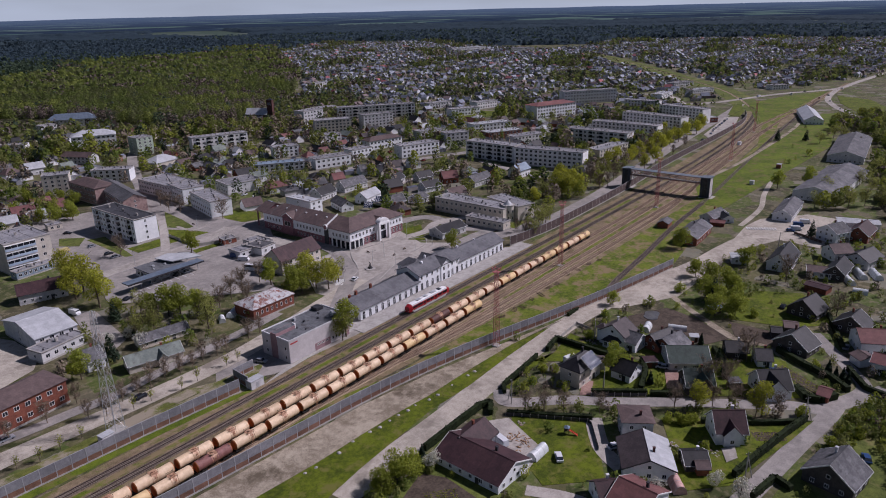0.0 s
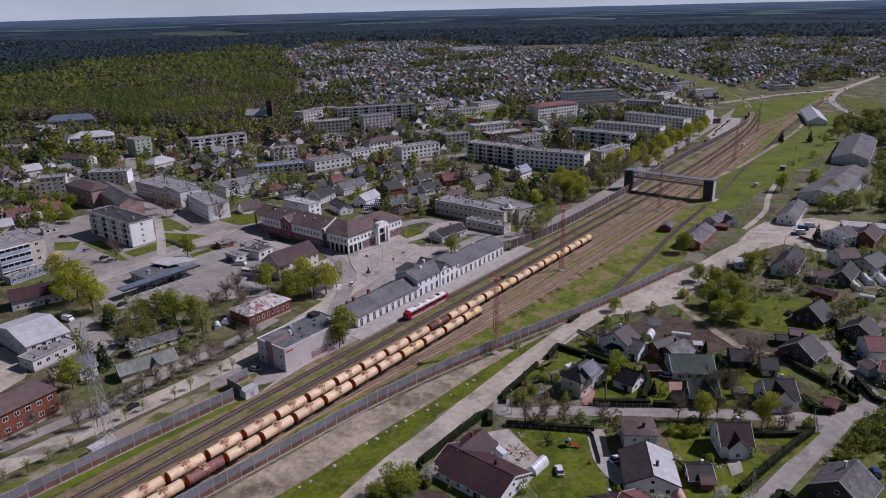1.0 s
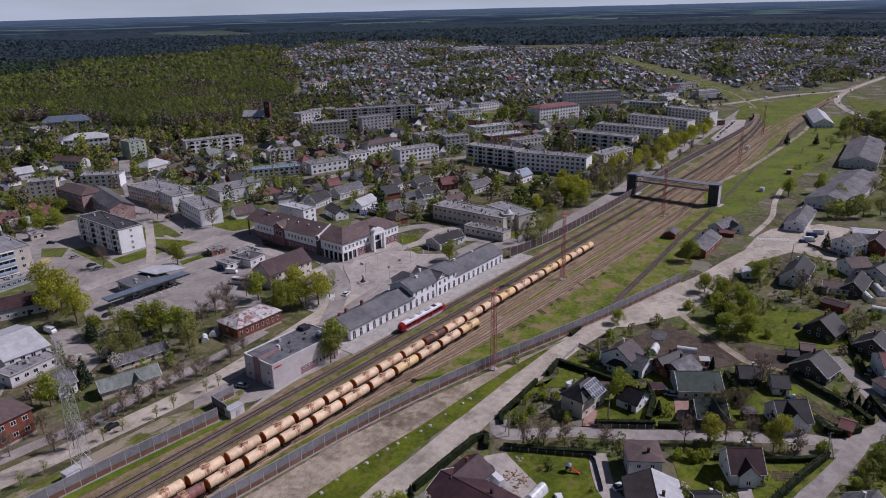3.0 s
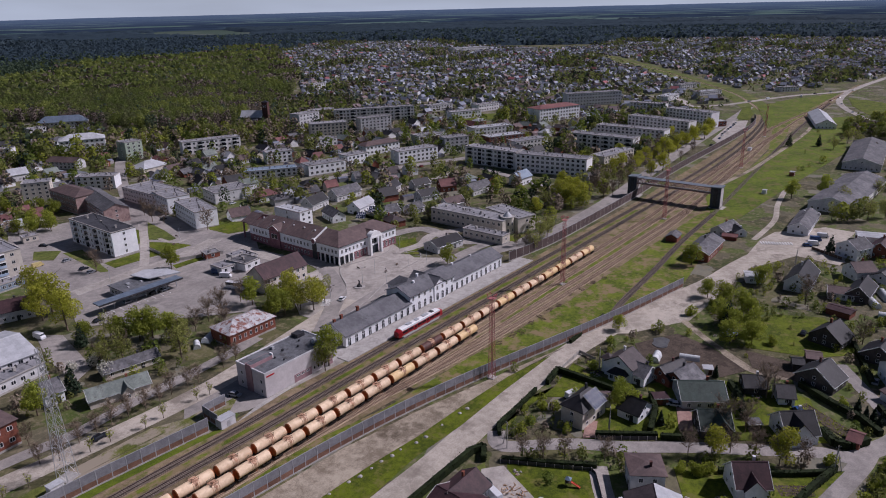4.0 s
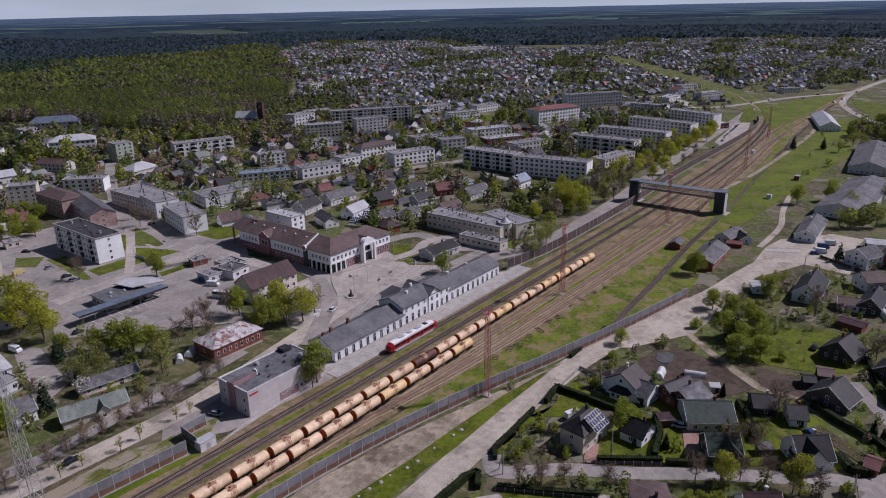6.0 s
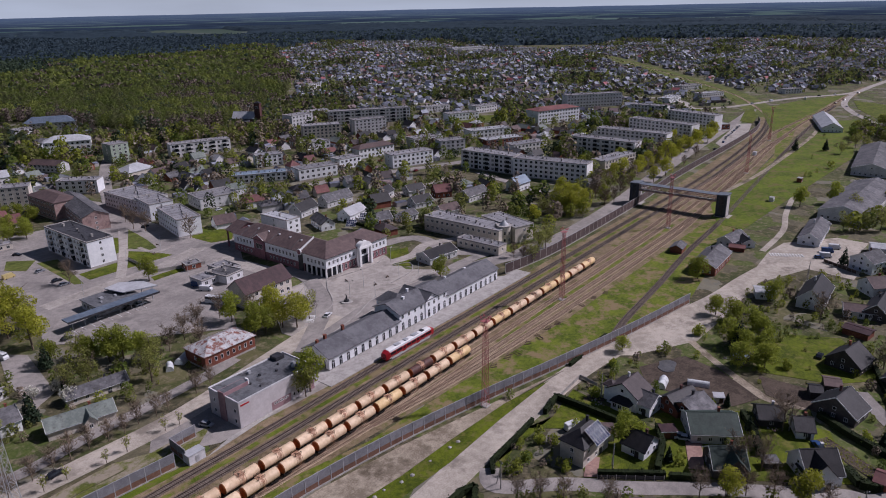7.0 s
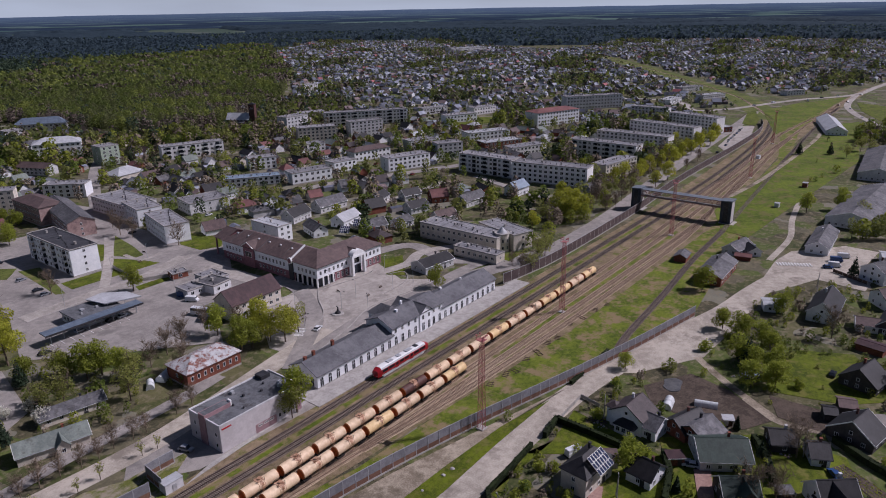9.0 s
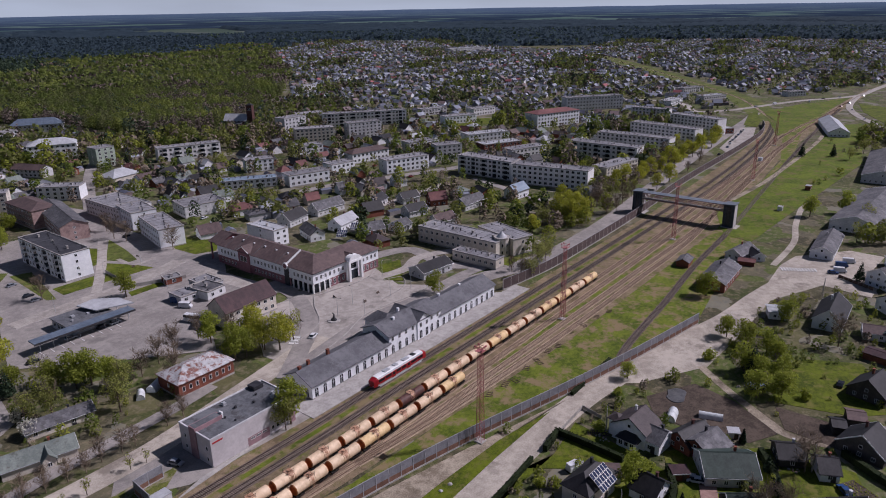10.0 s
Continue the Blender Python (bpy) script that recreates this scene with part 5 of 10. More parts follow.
def culture_house():
    """The large brown-roofed public building on the square: two wings at a corner."""
    ob = thing("culture_house", "large white and red-brick public building with brown hip roofs", "building")
    h, x0, y0 = 9.2, 233.5, 90.0
    base, xa, ya = 4.3, 251.0, 158.0
    xb, yb = 274.0, 106.0
    L1 = [(x0, y0), (xb, y0), (xb, yb), (xa, yb), (xa, ya), (x0, ya)]
    part("lower_wall", Geo().prism([(x0 + 0.1, y0 + 0.1), (xb - 0.1, y0 + 0.1), (xb - 0.1, yb - 0.1), (xa - 0.1, yb - 0.1), (xa - 0.1, ya - 0.1), (x0 + 0.1, ya - 0.1)], 0, base), MAUVE_BRICK, ob, "dull mauve-red ground floor")
    part("upper_wall", Geo().prism(L1, base, h), WHITE_PLASTER, ob)
    part("roof", hip_roof(ya - y0, xa - x0, h, 4.6, 0.8), ROOF_BROWN, ob, at=pose((x0 + xa) / 2, (y0 + ya) / 2, 0, 0, 0, 90))
    part("roof", hip_roof(xb - x0, yb - y0, h, 4.6, 0.8), ROOF_BROWN, ob, at=pose((x0 + xb) / 2, (y0 + yb) / 2, 0.01))
    part("cornice", Geo().box(x0 - 0.2, xb + 0.2, y0 - 0.2, y0 - 0.003, h - 0.5, h - 0.05), FRAME_WHITE, ob)
    part("cornice", Geo().box(x0 - 0.2, x0 - 0.003, y0, ya, h - 0.5, h - 0.05), FRAME_WHITE, ob)
    part("belt", Geo().box(x0 - 0.15, x0 - 0.003, y0, ya, base - 0.1, base + 0.3), FRAME_WHITE, ob)
    part("belt", Geo().box(x0, xb, y0 - 0.15, y0 - 0.003, base - 0.1, base + 0.3), FRAME_WHITE, ob)
    for i in range(26):
        y = y0 + 2 + i * 2.5
        if abs(y - 137) > 5 and abs(y - 107) > 2.5:
            part("window", window_mesh(1.2, 1.9), None, ob, at=pose(x0, y, 6.5, 0, 0, -90))
            if y > 106:
                part("window", window_mesh(1.1, 1.5), None, ob, at=pose(x0 + 0.1, y, 2.2, 0, 0, -90))
    for i in range(15):
        x = x0 + 2 + i * 2.6
        if abs(x - 256.5) > 5:
            part("window", window_mesh(1.2, 1.9), None, ob, at=pose(x, y0, 6.5))
            part("window", window_mesh(1.3, 2.6), None, ob, at=pose(x, y0 + 0.1, 2.2))
    # columns of the corner arcade
    for i in range(5):
        part("column", Geo().box(x0 - 0.5, x0 + 0.15, y0 + i * 3.2 - 0.35, y0 + i * 3.2 + 0.35, 0, base - 0.1), FRAME_WHITE, ob)
    for i in range(1, 4):
        part("column", Geo().box(x0 + i * 3.0 - 0.35, x0 + i * 3.0 + 0.35, y0 - 0.5, y0 + 0.15, 0, base - 0.1), FRAME_WHITE, ob)
    # gabled bays
    def bay(x, y, turn, w, reach, top, porch=False):
        m = pose(x, y, 0, 0, 0, turn)
        part("bay_wall", gable_walls(reach * 2, w, top - 2.2, 2.2), WHITE_PLASTER if porch else MAUVE_BRICK, ob, at=m @ pose(0, 0, 0, 0, 0, 90))
        part("bay_roof", gable_roof(reach * 2 + 10, w, top - 2.2, 2.3, 0.5), ROOF_BROWN, ob, at=m @ pose(0, 5, 0, 0, 0, 90))
        for k in (-1, 1):
            part("bay_trim", Geo().tube((k * (w / 2 + 0.3), -reach - 0.5, top - 2.3), (0, -reach - 0.5, top + 0.15), 0.2, 0.2, 4), FRAME_WHITE, ob, at=m)
        part("window", window_mesh(w * 0.6, 2.6), None, ob, at=m @ pose(0, -reach, 6.3))
        if porch:
            for k in (-1, 1):
                part("column", Geo().box(k * w / 2 - 0.6, k * w / 2 + 0.6, -reach - 2.2, -reach - 0.8, 0, 8.6), FRAME_WHITE, ob, at=m)
            part("porch_arch", Geo().along([(-reach - 2.2, 8.6), (-reach - 0.8, 8.6), (-reach - 0.8, 9.6), (-reach - 2.2, 9.6)], -w / 2 - 0.6, w / 2 + 0.6), FRAME_WHITE, ob, at=m)
            n = 10
            arc = [(w / 2 * math.cos(math.pi * i / n), 9.6 + 2.2 * math.sin(math.pi * i / n)) for i in range(n + 1)]
            g = Geo()
            v = [(px, yy, pz) for yy in (-reach - 2.0, -reach + 1.0) for px, pz in arc]
            g.add(v, [(i + 1, i, n + 1 + i, n + 2 + i) for i in range(n)] + [tuple(range(n + 1)), tuple(range(2 * n + 1, n, -1))])
            part("porch_vault", g, FRAME_WHITE, ob, at=m)
            part("entrance", Geo().box(-w / 2 + 0.8, w / 2 - 0.8, -reach - 0.1, -reach, 0, 4.2), GLASS, ob, at=m)

    bay(x0, 137, -90, 8.0, 0.6, 12.2)
    bay(256.5, y0, 0, 7.5, 0.8, 11.6, True)
    # white fire wall that climbs the roof, with a round head at the eave
    v = [(x, y, z) for y in (106.7, 107.3) for x, z in ((x0 - 0.8, h - 0.2), (x0 - 0.8, h + 0.9), ((x0 + xa) / 2, h + 5.3), ((x0 + xa) / 2, h + 4.0))]
    part("fire_wall", Geo().add(v, [(0, 1, 2, 3), (7, 6, 5, 4), (0, 4, 5, 1), (1, 5, 6, 2), (2, 6, 7, 3), (3, 7, 4, 0)]), FRAME_WHITE, ob, "white raked parapet")
    part("round_head", Geo().tube((x0 - 0.95, 107, h + 0.2), (x0 - 0.3, 107, h + 0.2), 1.5, 1.5, 18), FRAME_WHITE, ob)
    part("round_panel", Geo().tube((x0 - 1.0, 107, h + 0.2), (x0 - 0.95, 107, h + 0.2), 1.15, 1.15, 18), MAUVE_BRICK, ob)
    part("bay_pier", Geo().box(x0 - 0.4, x0 + 0.2, 105.6, 108.4, 0, h - 0.6), DARK_METAL, ob)
    # dark sheets on the wall stand for the shade inside the arcade
    for gx, gy, gl in ((x0 - 0.06, y0 + 0.5, 14.0),):
        part("arcade_shade", Geo().box(gx, gx + 0.1, gy, gy + gl, 0, base - 0.3), DARK_GLASS, ob, "dark sheet for shade in the corner arcade")
    part("arcade_shade", Geo().box(x0 + 0.5, x0 + 9.6, y0 - 0.06, y0 + 0.04, 0, base - 0.3), DARK_GLASS, ob, "dark sheet for shade in the corner arcade")
    for ry in (113.5, 130.0, 143.5, 150.5):
        part("roof_rib", Geo().tube((x0 - 0.8, ry, h + 0.3), ((x0 + xa) / 2, ry, h + 4.75), 0.1, 0.1, 4), ROOF_GREY, ob)
    # portico at the far end
    part("portico_roof", gable_roof(8, xa - x0 - 2, h, 3.2, 0.5), ROOF_BROWN, ob, at=pose((x0 + xa) / 2, ya + 3.5, 0, 0, 0, 90))
    part("portico_gable", Geo().along([(-(xa - x0) / 2 + 1, h), ((xa - x0) / 2 - 1, h), (0, h + 3.1)], -3.6, 3.6), MAUVE_BRICK, ob, at=pose((x0 + xa) / 2, ya + 3.5, 0, 0, 0, 90))
    for x in (x0 + 1.2, x0 + 6, x0 + 11, xa - 1.2):
        part("column", Geo().tube((x, ya + 6.6, 0), (x, ya + 6.6, h), 0.5, 0.42, 12), MAUVE_BRICK, ob)
    for i in range(12):
        y = 112 + i * 4 if i < 11 else 100
        part("roof_vent", Geo().box(x0 + 5.2, x0 + 5.9, y - 0.4, y + 0.4, 11.2, 12.8), GREY_PLASTER, ob) if i % 2 == 0 else None


culture_house()


CANOPY_BLUE = courses(mat("steel_blue_sheet", c(88, 100, 116), c(108, 120, 134), 0.3, 0.5, 2.0), 1.0, 6.0, 0.08)


def bus_station():
    ob = thing("bus_station", "low grey bus station with long shelter canopies", "building")
    part("wall", Geo().box(150.5, 168.0, 134.0, 148.0, 0, 3.9), GREY_PLASTER, ob)
    part("roof", Geo().box(150.0, 168.5, 133.5, 148.5, 3.9, 4.3), DECK_FELT, ob)
    face_windows(ob, 151, 167.5, 134.0, 2.1, 1, 2.6, 1.9, 1.9)
    face_windows(ob, -147, -135, 150.5, 2.1, 1, 2.6, 1.9, 1.9, 3, -90)
    part("canopy", Geo().box(136.0, 174.0, 128.2, 133.4, 4.3, 4.75), CANOPY_BLUE, ob, "long steel-blue canopy")
    part("canopy_edge", Geo().box(135.9, 174.1, 128.0, 128.2, 4.0, 4.75), DARK_METAL, ob)
    for i in range(8):
        part("canopy_post", Geo().tube((138.5 + i * 4.8, 130.8, 0), (138.5 + i * 4.8, 130.8, 4.3), 0.14, 0.14, 8), GALVANISED, ob)
    g = Geo().prism([(163.0, 137.5), (176.0, 132.5), (175.0, 142.0), (168.0, 149.5), (160.5, 148.0)], 5.4, 5.8)
    part("canopy", g, ROOF_PALE, ob, "raised pale canopy at the end")
    for x, y in ((164.5, 138.2), (174.0, 134.0), (173.0, 141.0), (167.0, 147.5)):
        part("canopy_post", Geo().tube((x, y, 0), (x, y, 5.4), 0.16, 0.16, 8), GALVANISED, ob)
    for x, y, k in ((156, 142, 1.4), (161, 140, 0.9), (154, 138, 0.8)):
        part("roof_vent", Geo().box(x - k / 2, x + k / 2, y - k / 2, y + k / 2, 4.3, 4.9), GALVANISED, ob)


bus_station()


def railbus(x, y, z=0.3):
    RED = mat("railbus_red", c(140, 24, 34), c(156, 32, 42), 0.3, 0.4)
    SILVER = mat("railbus_silver", c(178, 182, 186), c(198, 202, 205), 0.3, 0.4)
    ob = thing("railbus", "red and white diesel railbus standing at the platform", "train", x, y, 0, z)
    prof = [(-1.45, 1.0), (1.45, 1.0), (1.5, 1.6), (1.5, 3.2), (1.25, 3.75), (0.6, 3.95), (-0.6, 3.95), (-1.25, 3.75), (-1.5, 3.2), (-1.5, 1.6)]
    part("body", Geo().along(prof, -11.4, 11.4), SILVER, ob)
    for s in (-1, 1):
        n = len(prof)
        v = [(s * 11.4, py, pz) for py, pz in prof] + [(s * 13.0, py * 0.82, 1.0 + (pz - 1.0) * 0.78) for py, pz in prof]
        part("cab", Geo().add(v, [(i, (i + 1) % n, n + (i + 1) % n, n + i)[::s] for i in range(n)] + [tuple(range(n, 2 * n))[::s]]), RED, ob, "red driving cab")
        part("windscreen", Geo().quad((s * 11.75, -1.2, 3.55), (s * 11.75, 1.2, 3.55), (s * 13.02, 1.0, 2.1), (s * 13.02, -1.0, 2.1)), GLASS, ob)
        for side in (-1, 1):
            part("headlight", Geo().box(s * 13.0 - 0.08, s * 13.0 + 0.08, side * 0.8 - 0.15, side * 0.8 + 0.15, 1.35, 1.6), FRAME_WHITE, ob)
    for side in (-1, 1):
        part("red_side", Geo().box(-11.4, 11.4, side * 1.5 - 0.03, side * 1.5 + 0.03, 1.45, 3.3), RED, ob)
        for a, b in ((-11.0, -8.2), (-7.8, -5.0), (-2.4, -0.2), (0.2, 2.4), (5.0, 7.8), (8.2, 11.0)):
            part("window_pane", Geo().box(a, b, side * 1.5 - 0.05, side * 1.5 + 0.05, 2.2, 3.05), DARK_GLASS, ob)
        for a in (-4.6, 2.9):
            part("sliding_door", Geo().box(a, a + 1.7, side * 1.5 - 0.06, side * 1.5 + 0.06, 1.2, 3.2), RED, ob)
            part("door_pane", Geo().box(a + 0.25, a + 1.45, side * 1.5 - 0.08, side * 1.5 + 0.08, 2.1, 3.0), DARK_GLASS, ob)
        part("skirt", Geo().box(-10.5, 10.5, side * 1.4 - 0.06, side * 1.4 + 0.06, 0.45, 1.0), SILVER, ob)
    part("roof_cover", Geo().along([(-1.22, 3.76), (-0.6, 3.97), (0.6, 3.97), (1.22, 3.76), (1.22, 3.8), (0.6, 4.01), (-0.6, 4.01), (-1.22, 3.8)], -11.3, 11.3), FRAME_WHITE, ob, "off-white roof")
    part("white_stripe", Geo().box(-11.4, 11.4, -1.53, -1.5, 1.62, 1.7), FRAME_WHITE, ob)
    for k, w in ((-6, 2.4), (-1.5, 1.6), (3.5, 2.8), (7.5, 1.4)):
        part("roof_unit", Geo().box(k - w / 2, k + w / 2, -0.8, 0.8, 4.0, 4.3), GALVANISED if k < 5 else DARK_METAL, ob)
    for cx in (-8.5, 8.5):
        bogie = part("bogie", Geo().box(cx - 1.5, cx + 1.5, -1.1, 1.1, 0.35, 0.75), BLACK_IRON, ob)
        for dx in (-1, 1):
            for sy in (-0.78, 0.78):
                part("wheel", Geo().tube((cx + dx, sy - 0.07, 0.5), (cx + dx, sy + 0.07, 0.5), 0.42, 0.42, 16), BLACK_IRON, bogie)


railbus(203.5, 15.4, 0.0)


def footbridge():
    ob = thing("footbridge", "steel lattice footbridge with dark lift towers over the tracks", "bridge")
    BR = mat("rusty_brown_truss", c(150, 116, 106), c(174, 140, 128), 0.4, 0.8, 2.0)
    TW = mat("dark_grey_cladding", c(48, 54, 64), c(62, 68, 80), 0.3, 0.6, 2.0)
    TOP = mat("grey_bridge_roof", c(96, 104, 114), c(118, 126, 134), 0.3, 0.6, 2.0)
    xa, xb = 428.6, 433.0
    for y0, y1 in ((-26.4, -20.8), (25.2, 30.6)):
        part("lift_tower", Geo().box(xa - 1.0, xb + 1.0, y0, y1, 0, 12.6), TW, ob, "dark clad lift tower")
        part("tower_roof", Geo().along([(y0 - 0.4, 12.6), (y1 + 0.4, 12.6), (y1 + 0.4, 12.85), (y0 - 0.4, 13.3)], xa - 1.4, xb + 1.4), TOP, ob)
        part("tower_glazing", Geo().box(xa - 1.06, xa - 1.0, y0 + 1.6, y1 - 1.6, 1.0, 11.8), GLASS, ob)
        part("side_cladding", Geo().box(xa - 0.2, xb + 0.2, y0 - 0.07, y0, 0.6, 12.2), PINK_PLASTER, ob, "pale grey side panel")
        for k in range(1, 5):
            part("glazing_bar", Geo().box(xa - 1.1, xa - 1.06, y0 + 1.5, y1 - 1.5, 0.9 + k * 2.2, 1.0 + k * 2.2), DARK_METAL, ob)
        part("base_slab", Geo().box(xa - 1.6, xb + 1.6, y0 - 2.2, y1 + 0.4, 0, 0.3), CONCRETE, ob)
    part("deck", Geo().box(xa, xb, -20.8, 25.2, 8.5, 8.8), CONCRETE, ob)
    for k in (-1, 1):
        mid = (xa + xb) / 2
        v = [(mid + u * k, y, z) for y in (-20.8, 25.2) for u, z in ((0, 12.5), (2.8, 12.3), (2.8, 12.42), (0, 12.68))]
        part("roof_slope", Geo().add(v, [(0, 1, 2, 3), (7, 6, 5, 4), (0, 4, 5, 1), (1, 5, 6, 2), (2, 6, 7, 3), (3, 7, 4, 0)]), TOP, ob, "thin grey roof sheet")
    for x in (xa, xb):
        part("lower_chord", Geo().box(x - 0.18, x + 0.18, -20.8, 25.2, 8.3, 8.75), BR, ob)
        part("upper_chord", Geo().box(x - 0.16, x + 0.16, -20.8, 25.2, 11.9, 12.3), BR, ob)
        part("handrail", Geo().box(x - 0.06, x + 0.06, -20.8, 25.2, 9.9, 10.0), DARK_METAL, ob)
        n = 22
        for i in range(n):
            a, b = -20.8 + 46 * i / n, -20.8 + 46 * (i + 1) / n
            part("diagonal", Geo().tube((x, a, 8.7), (x, b, 12.0), 0.13, 0.13, 4), BR, ob)
            part("diagonal", Geo().tube((x, a, 12.0), (x, b, 8.7), 0.13, 0.13, 4), BR, ob)


footbridge()


def church(x, y, rot):
    ob = thing("church", "dark red brick church with a square tower", "church", x, y, rot)
    part("wall", gable_walls(24, 12, 8, 6), DARK_BRICK, ob)
    part("roof", gable_roof(24, 12, 8, 6), ROOF_PALE, ob)
    part("aisle", Geo().box(-12, 8, -9.5, -6, 0, 5), DARK_BRICK, ob)
    part("aisle_roof", Geo().along([(-10, 4.9), (-6, 6.8), (-6, 7.0), (-10, 5.1)], -12.3, 8.3), ROOF_GREY, ob)
    part("tower", Geo().box(12, 18, -3, 3, 0, 23), DARK_BRICK, ob)
    part("tower_roof", hip_roof(6, 6, 23, 2.2, 0.3), ROOF_DARK, ob, at=pose(15, 0, 0))
    face_windows(ob, -11, 8, -6, 6.3, 1, 3.6, 1.2, 2.2)
    face_windows(ob, 13, 17, -3, 19, 1, 2, 1.1, 2.6)
    face_windows(ob, -2, 2, 12, 19, 1, 2, 1.1, 2.6, 3, 0)


church(488.0, 487.0, -60)


def rotunda(x, y):
    ob = thing("rotunda", "round beige corner tower with a small cone roof", "building", x, y)
    part("wall", Geo().tube((0, 0, 0), (0, 0, 9.0), 3.6, 3.6, 24), BEIGE_PLASTER, ob)
    part("cornice", Geo().tube((0, 0, 9.0), (0, 0, 9.4), 3.8, 3.8, 24), CONCRETE, ob)
    part("roof", Geo().tube((0, 0, 9.4), (0, 0, 12.2), 2.6, 0.15, 20), ROOF_PALE, ob)
    for k in range(7):
        for z in (2.2, 5.8):
            part("window", window_mesh(1.0, 1.8), None, ob, at=pose(0, 0, 0, 0, 0, k * 40 - 170) @ pose(0, -3.58, z))


# ---- trees ----
tree_kind("fresh", 11, "broad tree in fresh green leaf", 12.0, 4.4, LEAF_FRESH, 2400, 0.24)
tree_kind("fresh2", 12, "round-crowned tree in fresh green leaf", 10.0, 4.2, LEAF_FRESH, 2200, 0.24, 0.2)
tree_kind("yellow", 13, "tall tree with yellow-green spring leaves", 14.0, 5.0, LEAF_YELLOW, 2700, 0.25)
tree_kind("olive", 14, "tree with thin olive spring leaves", 11.5, 4.0, LEAF_OLIVE, 1300, 0.21, 0.26, twigs=5)
tree_kind("olive2", 15, "slender tree with sparse olive leaves", 10.0, 2.9, LEAF_OLIVE, 850, 0.2, 0.3, twigs=5)
tree_kind("bare", 16, "bare brown-grey tree without leaves", 10.5, 3.7, TWIG, 0, bark=TWIG, twigs=12, n=14)
tree_kind("bare2", 17, "bare street tree with fine twigs", 8.5, 2.6, TWIG, 0, bark=TWIG, twigs=10, n=13)
tree_kind("sapling", 18, "thin young tree with a few leaves", 5.0, 1.3, LEAF_OLIVE, 130, 0.17, 0.3, twigs=3, n=6)
tree_kind("bush", 19, "low round green bush", 2.8, 1.8, LEAF_FRESH, 520, 0.19, 0.05, n=6, category="bush")
tree_kind("blossom", 20, "small fruit tree in white blossom", 5.4, 2.6, BLOSSOM, 700, 0.19, 0.25)
conifer_kind("fir", 21, "dark green conifer beside houses", 10.0, 2.6)
conifer_kind("thuja", 22, "narrow dark green thuja", 4.4, 0.9)


# ---- small things ----
PAINTS = {"white": mat("white_car_paint", c(206, 208, 212), c(216, 218, 222), 1, 0.3), "silver": mat("silver_car_paint", c(150, 154, 162), c(162, 166, 174), 1, 0.3, metal=0.4), "dark": mat("dark_car_paint", c(34, 36, 42), c(44, 46, 52), 1, 0.25), "blue": mat("blue_car_paint", c(40, 66, 110), c(50, 78, 124), 1, 0.3), "red": mat("red_car_paint", c(120, 34, 34), c(134, 42, 42), 1, 0.3), "tan": mat("tan_car_paint", c(176, 160, 110), c(190, 174, 124), 1, 0.4)}
RUBBER = mat("tyre_rubber", c(24, 24, 26), c(34, 34, 36), 1, 0.9)
CARS = {}


def car(x, y, rot, paint="silver", kind="car"):
    """A parked car, van or bus: body, cabin glass, wheels."""
    key = (paint, kind)
    if key in CARS:
        return copy_thing(CARS[key], pose(x, y, 0.06, 0, 0, rot))
    L, W, H = {"car": (4.4, 1.8, 1.5), "van": (5.4, 2.0, 2.4), "bus": (11.8, 2.5, 3.1)}[kind]
    ob = thing(kind, "%s %s parked on the ground" % (paint, {"car": "passenger car", "van": "delivery van", "bus": "single-deck bus"}[kind]), kind, x, y, rot, 0.06, group="parked vehicles")
    g, s = Geo(), []
    if kind == "car":
        prof = [(-L / 2, 0.35), (L / 2, 0.35), (L / 2, 0.75), (L * 0.28, 0.9), (-L * 0.46, 0.95), (-L / 2, 0.8)]
        cab = [(L * 0.26, 0.9), (L * 0.1, H), (-L * 0.3, H), (-L * 0.45, 0.95)]
    else:
        prof = [(-L / 2, 0.35), (L / 2, 0.35), (L / 2, 1.1), (L / 2 - 0.5, H * 0.62), (-L / 2, H * 0.62)]
        cab = [(L / 2 - 0.5, H * 0.62), (L / 2 - 0.95, H), (-L / 2, H), (-L / 2, H * 0.62)]
    turn = lambda pr, w: [(a, yy, b) for yy in (-w / 2, w / 2) for a, b in pr]
    for nm, pr, w, m in (("body", prof, W, PAINTS[paint]), ("cabin", cab, W * 0.88, GLASS if kind != "van" else PAINTS[paint])):
        n = len(pr)
        part(nm, Geo().add(turn(pr, w), [tuple(range(n)), tuple(range(2 * n - 1, n - 1, -1))] + [((i + 1) % n, i, n + i, n + (i + 1) % n) for i in range(n)]), m, ob)
    if kind == "car":
        part("car_roof", Geo().box(-L * 0.29, L * 0.09, -W * 0.42, W * 0.42, H, H + 0.03), PAINTS[paint], ob)
    elif kind == "bus":
        part("bus_roof", Geo().box(-L / 2, L / 2 - 1.0, -W * 0.44, W * 0.44, H, H + 0.12), PAINTS["white"], ob)
    else:
        part("windscreen", Geo().box(L / 2 - 0.86, L / 2 - 0.62, -W * 0.4, W * 0.4, H * 0.66, H * 0.92), GLASS, ob)
    for wx in (-L * 0.31, L * 0.31):
        for wy in (-W / 2 + 0.1, W / 2 - 0.1):
            part("wheel", Geo().tube((wx, wy - 0.11, 0.3), (wx, wy + 0.11, 0.3), 0.31, 0.31, 12), RUBBER, ob)
    CARS[key] = ob
    return ob


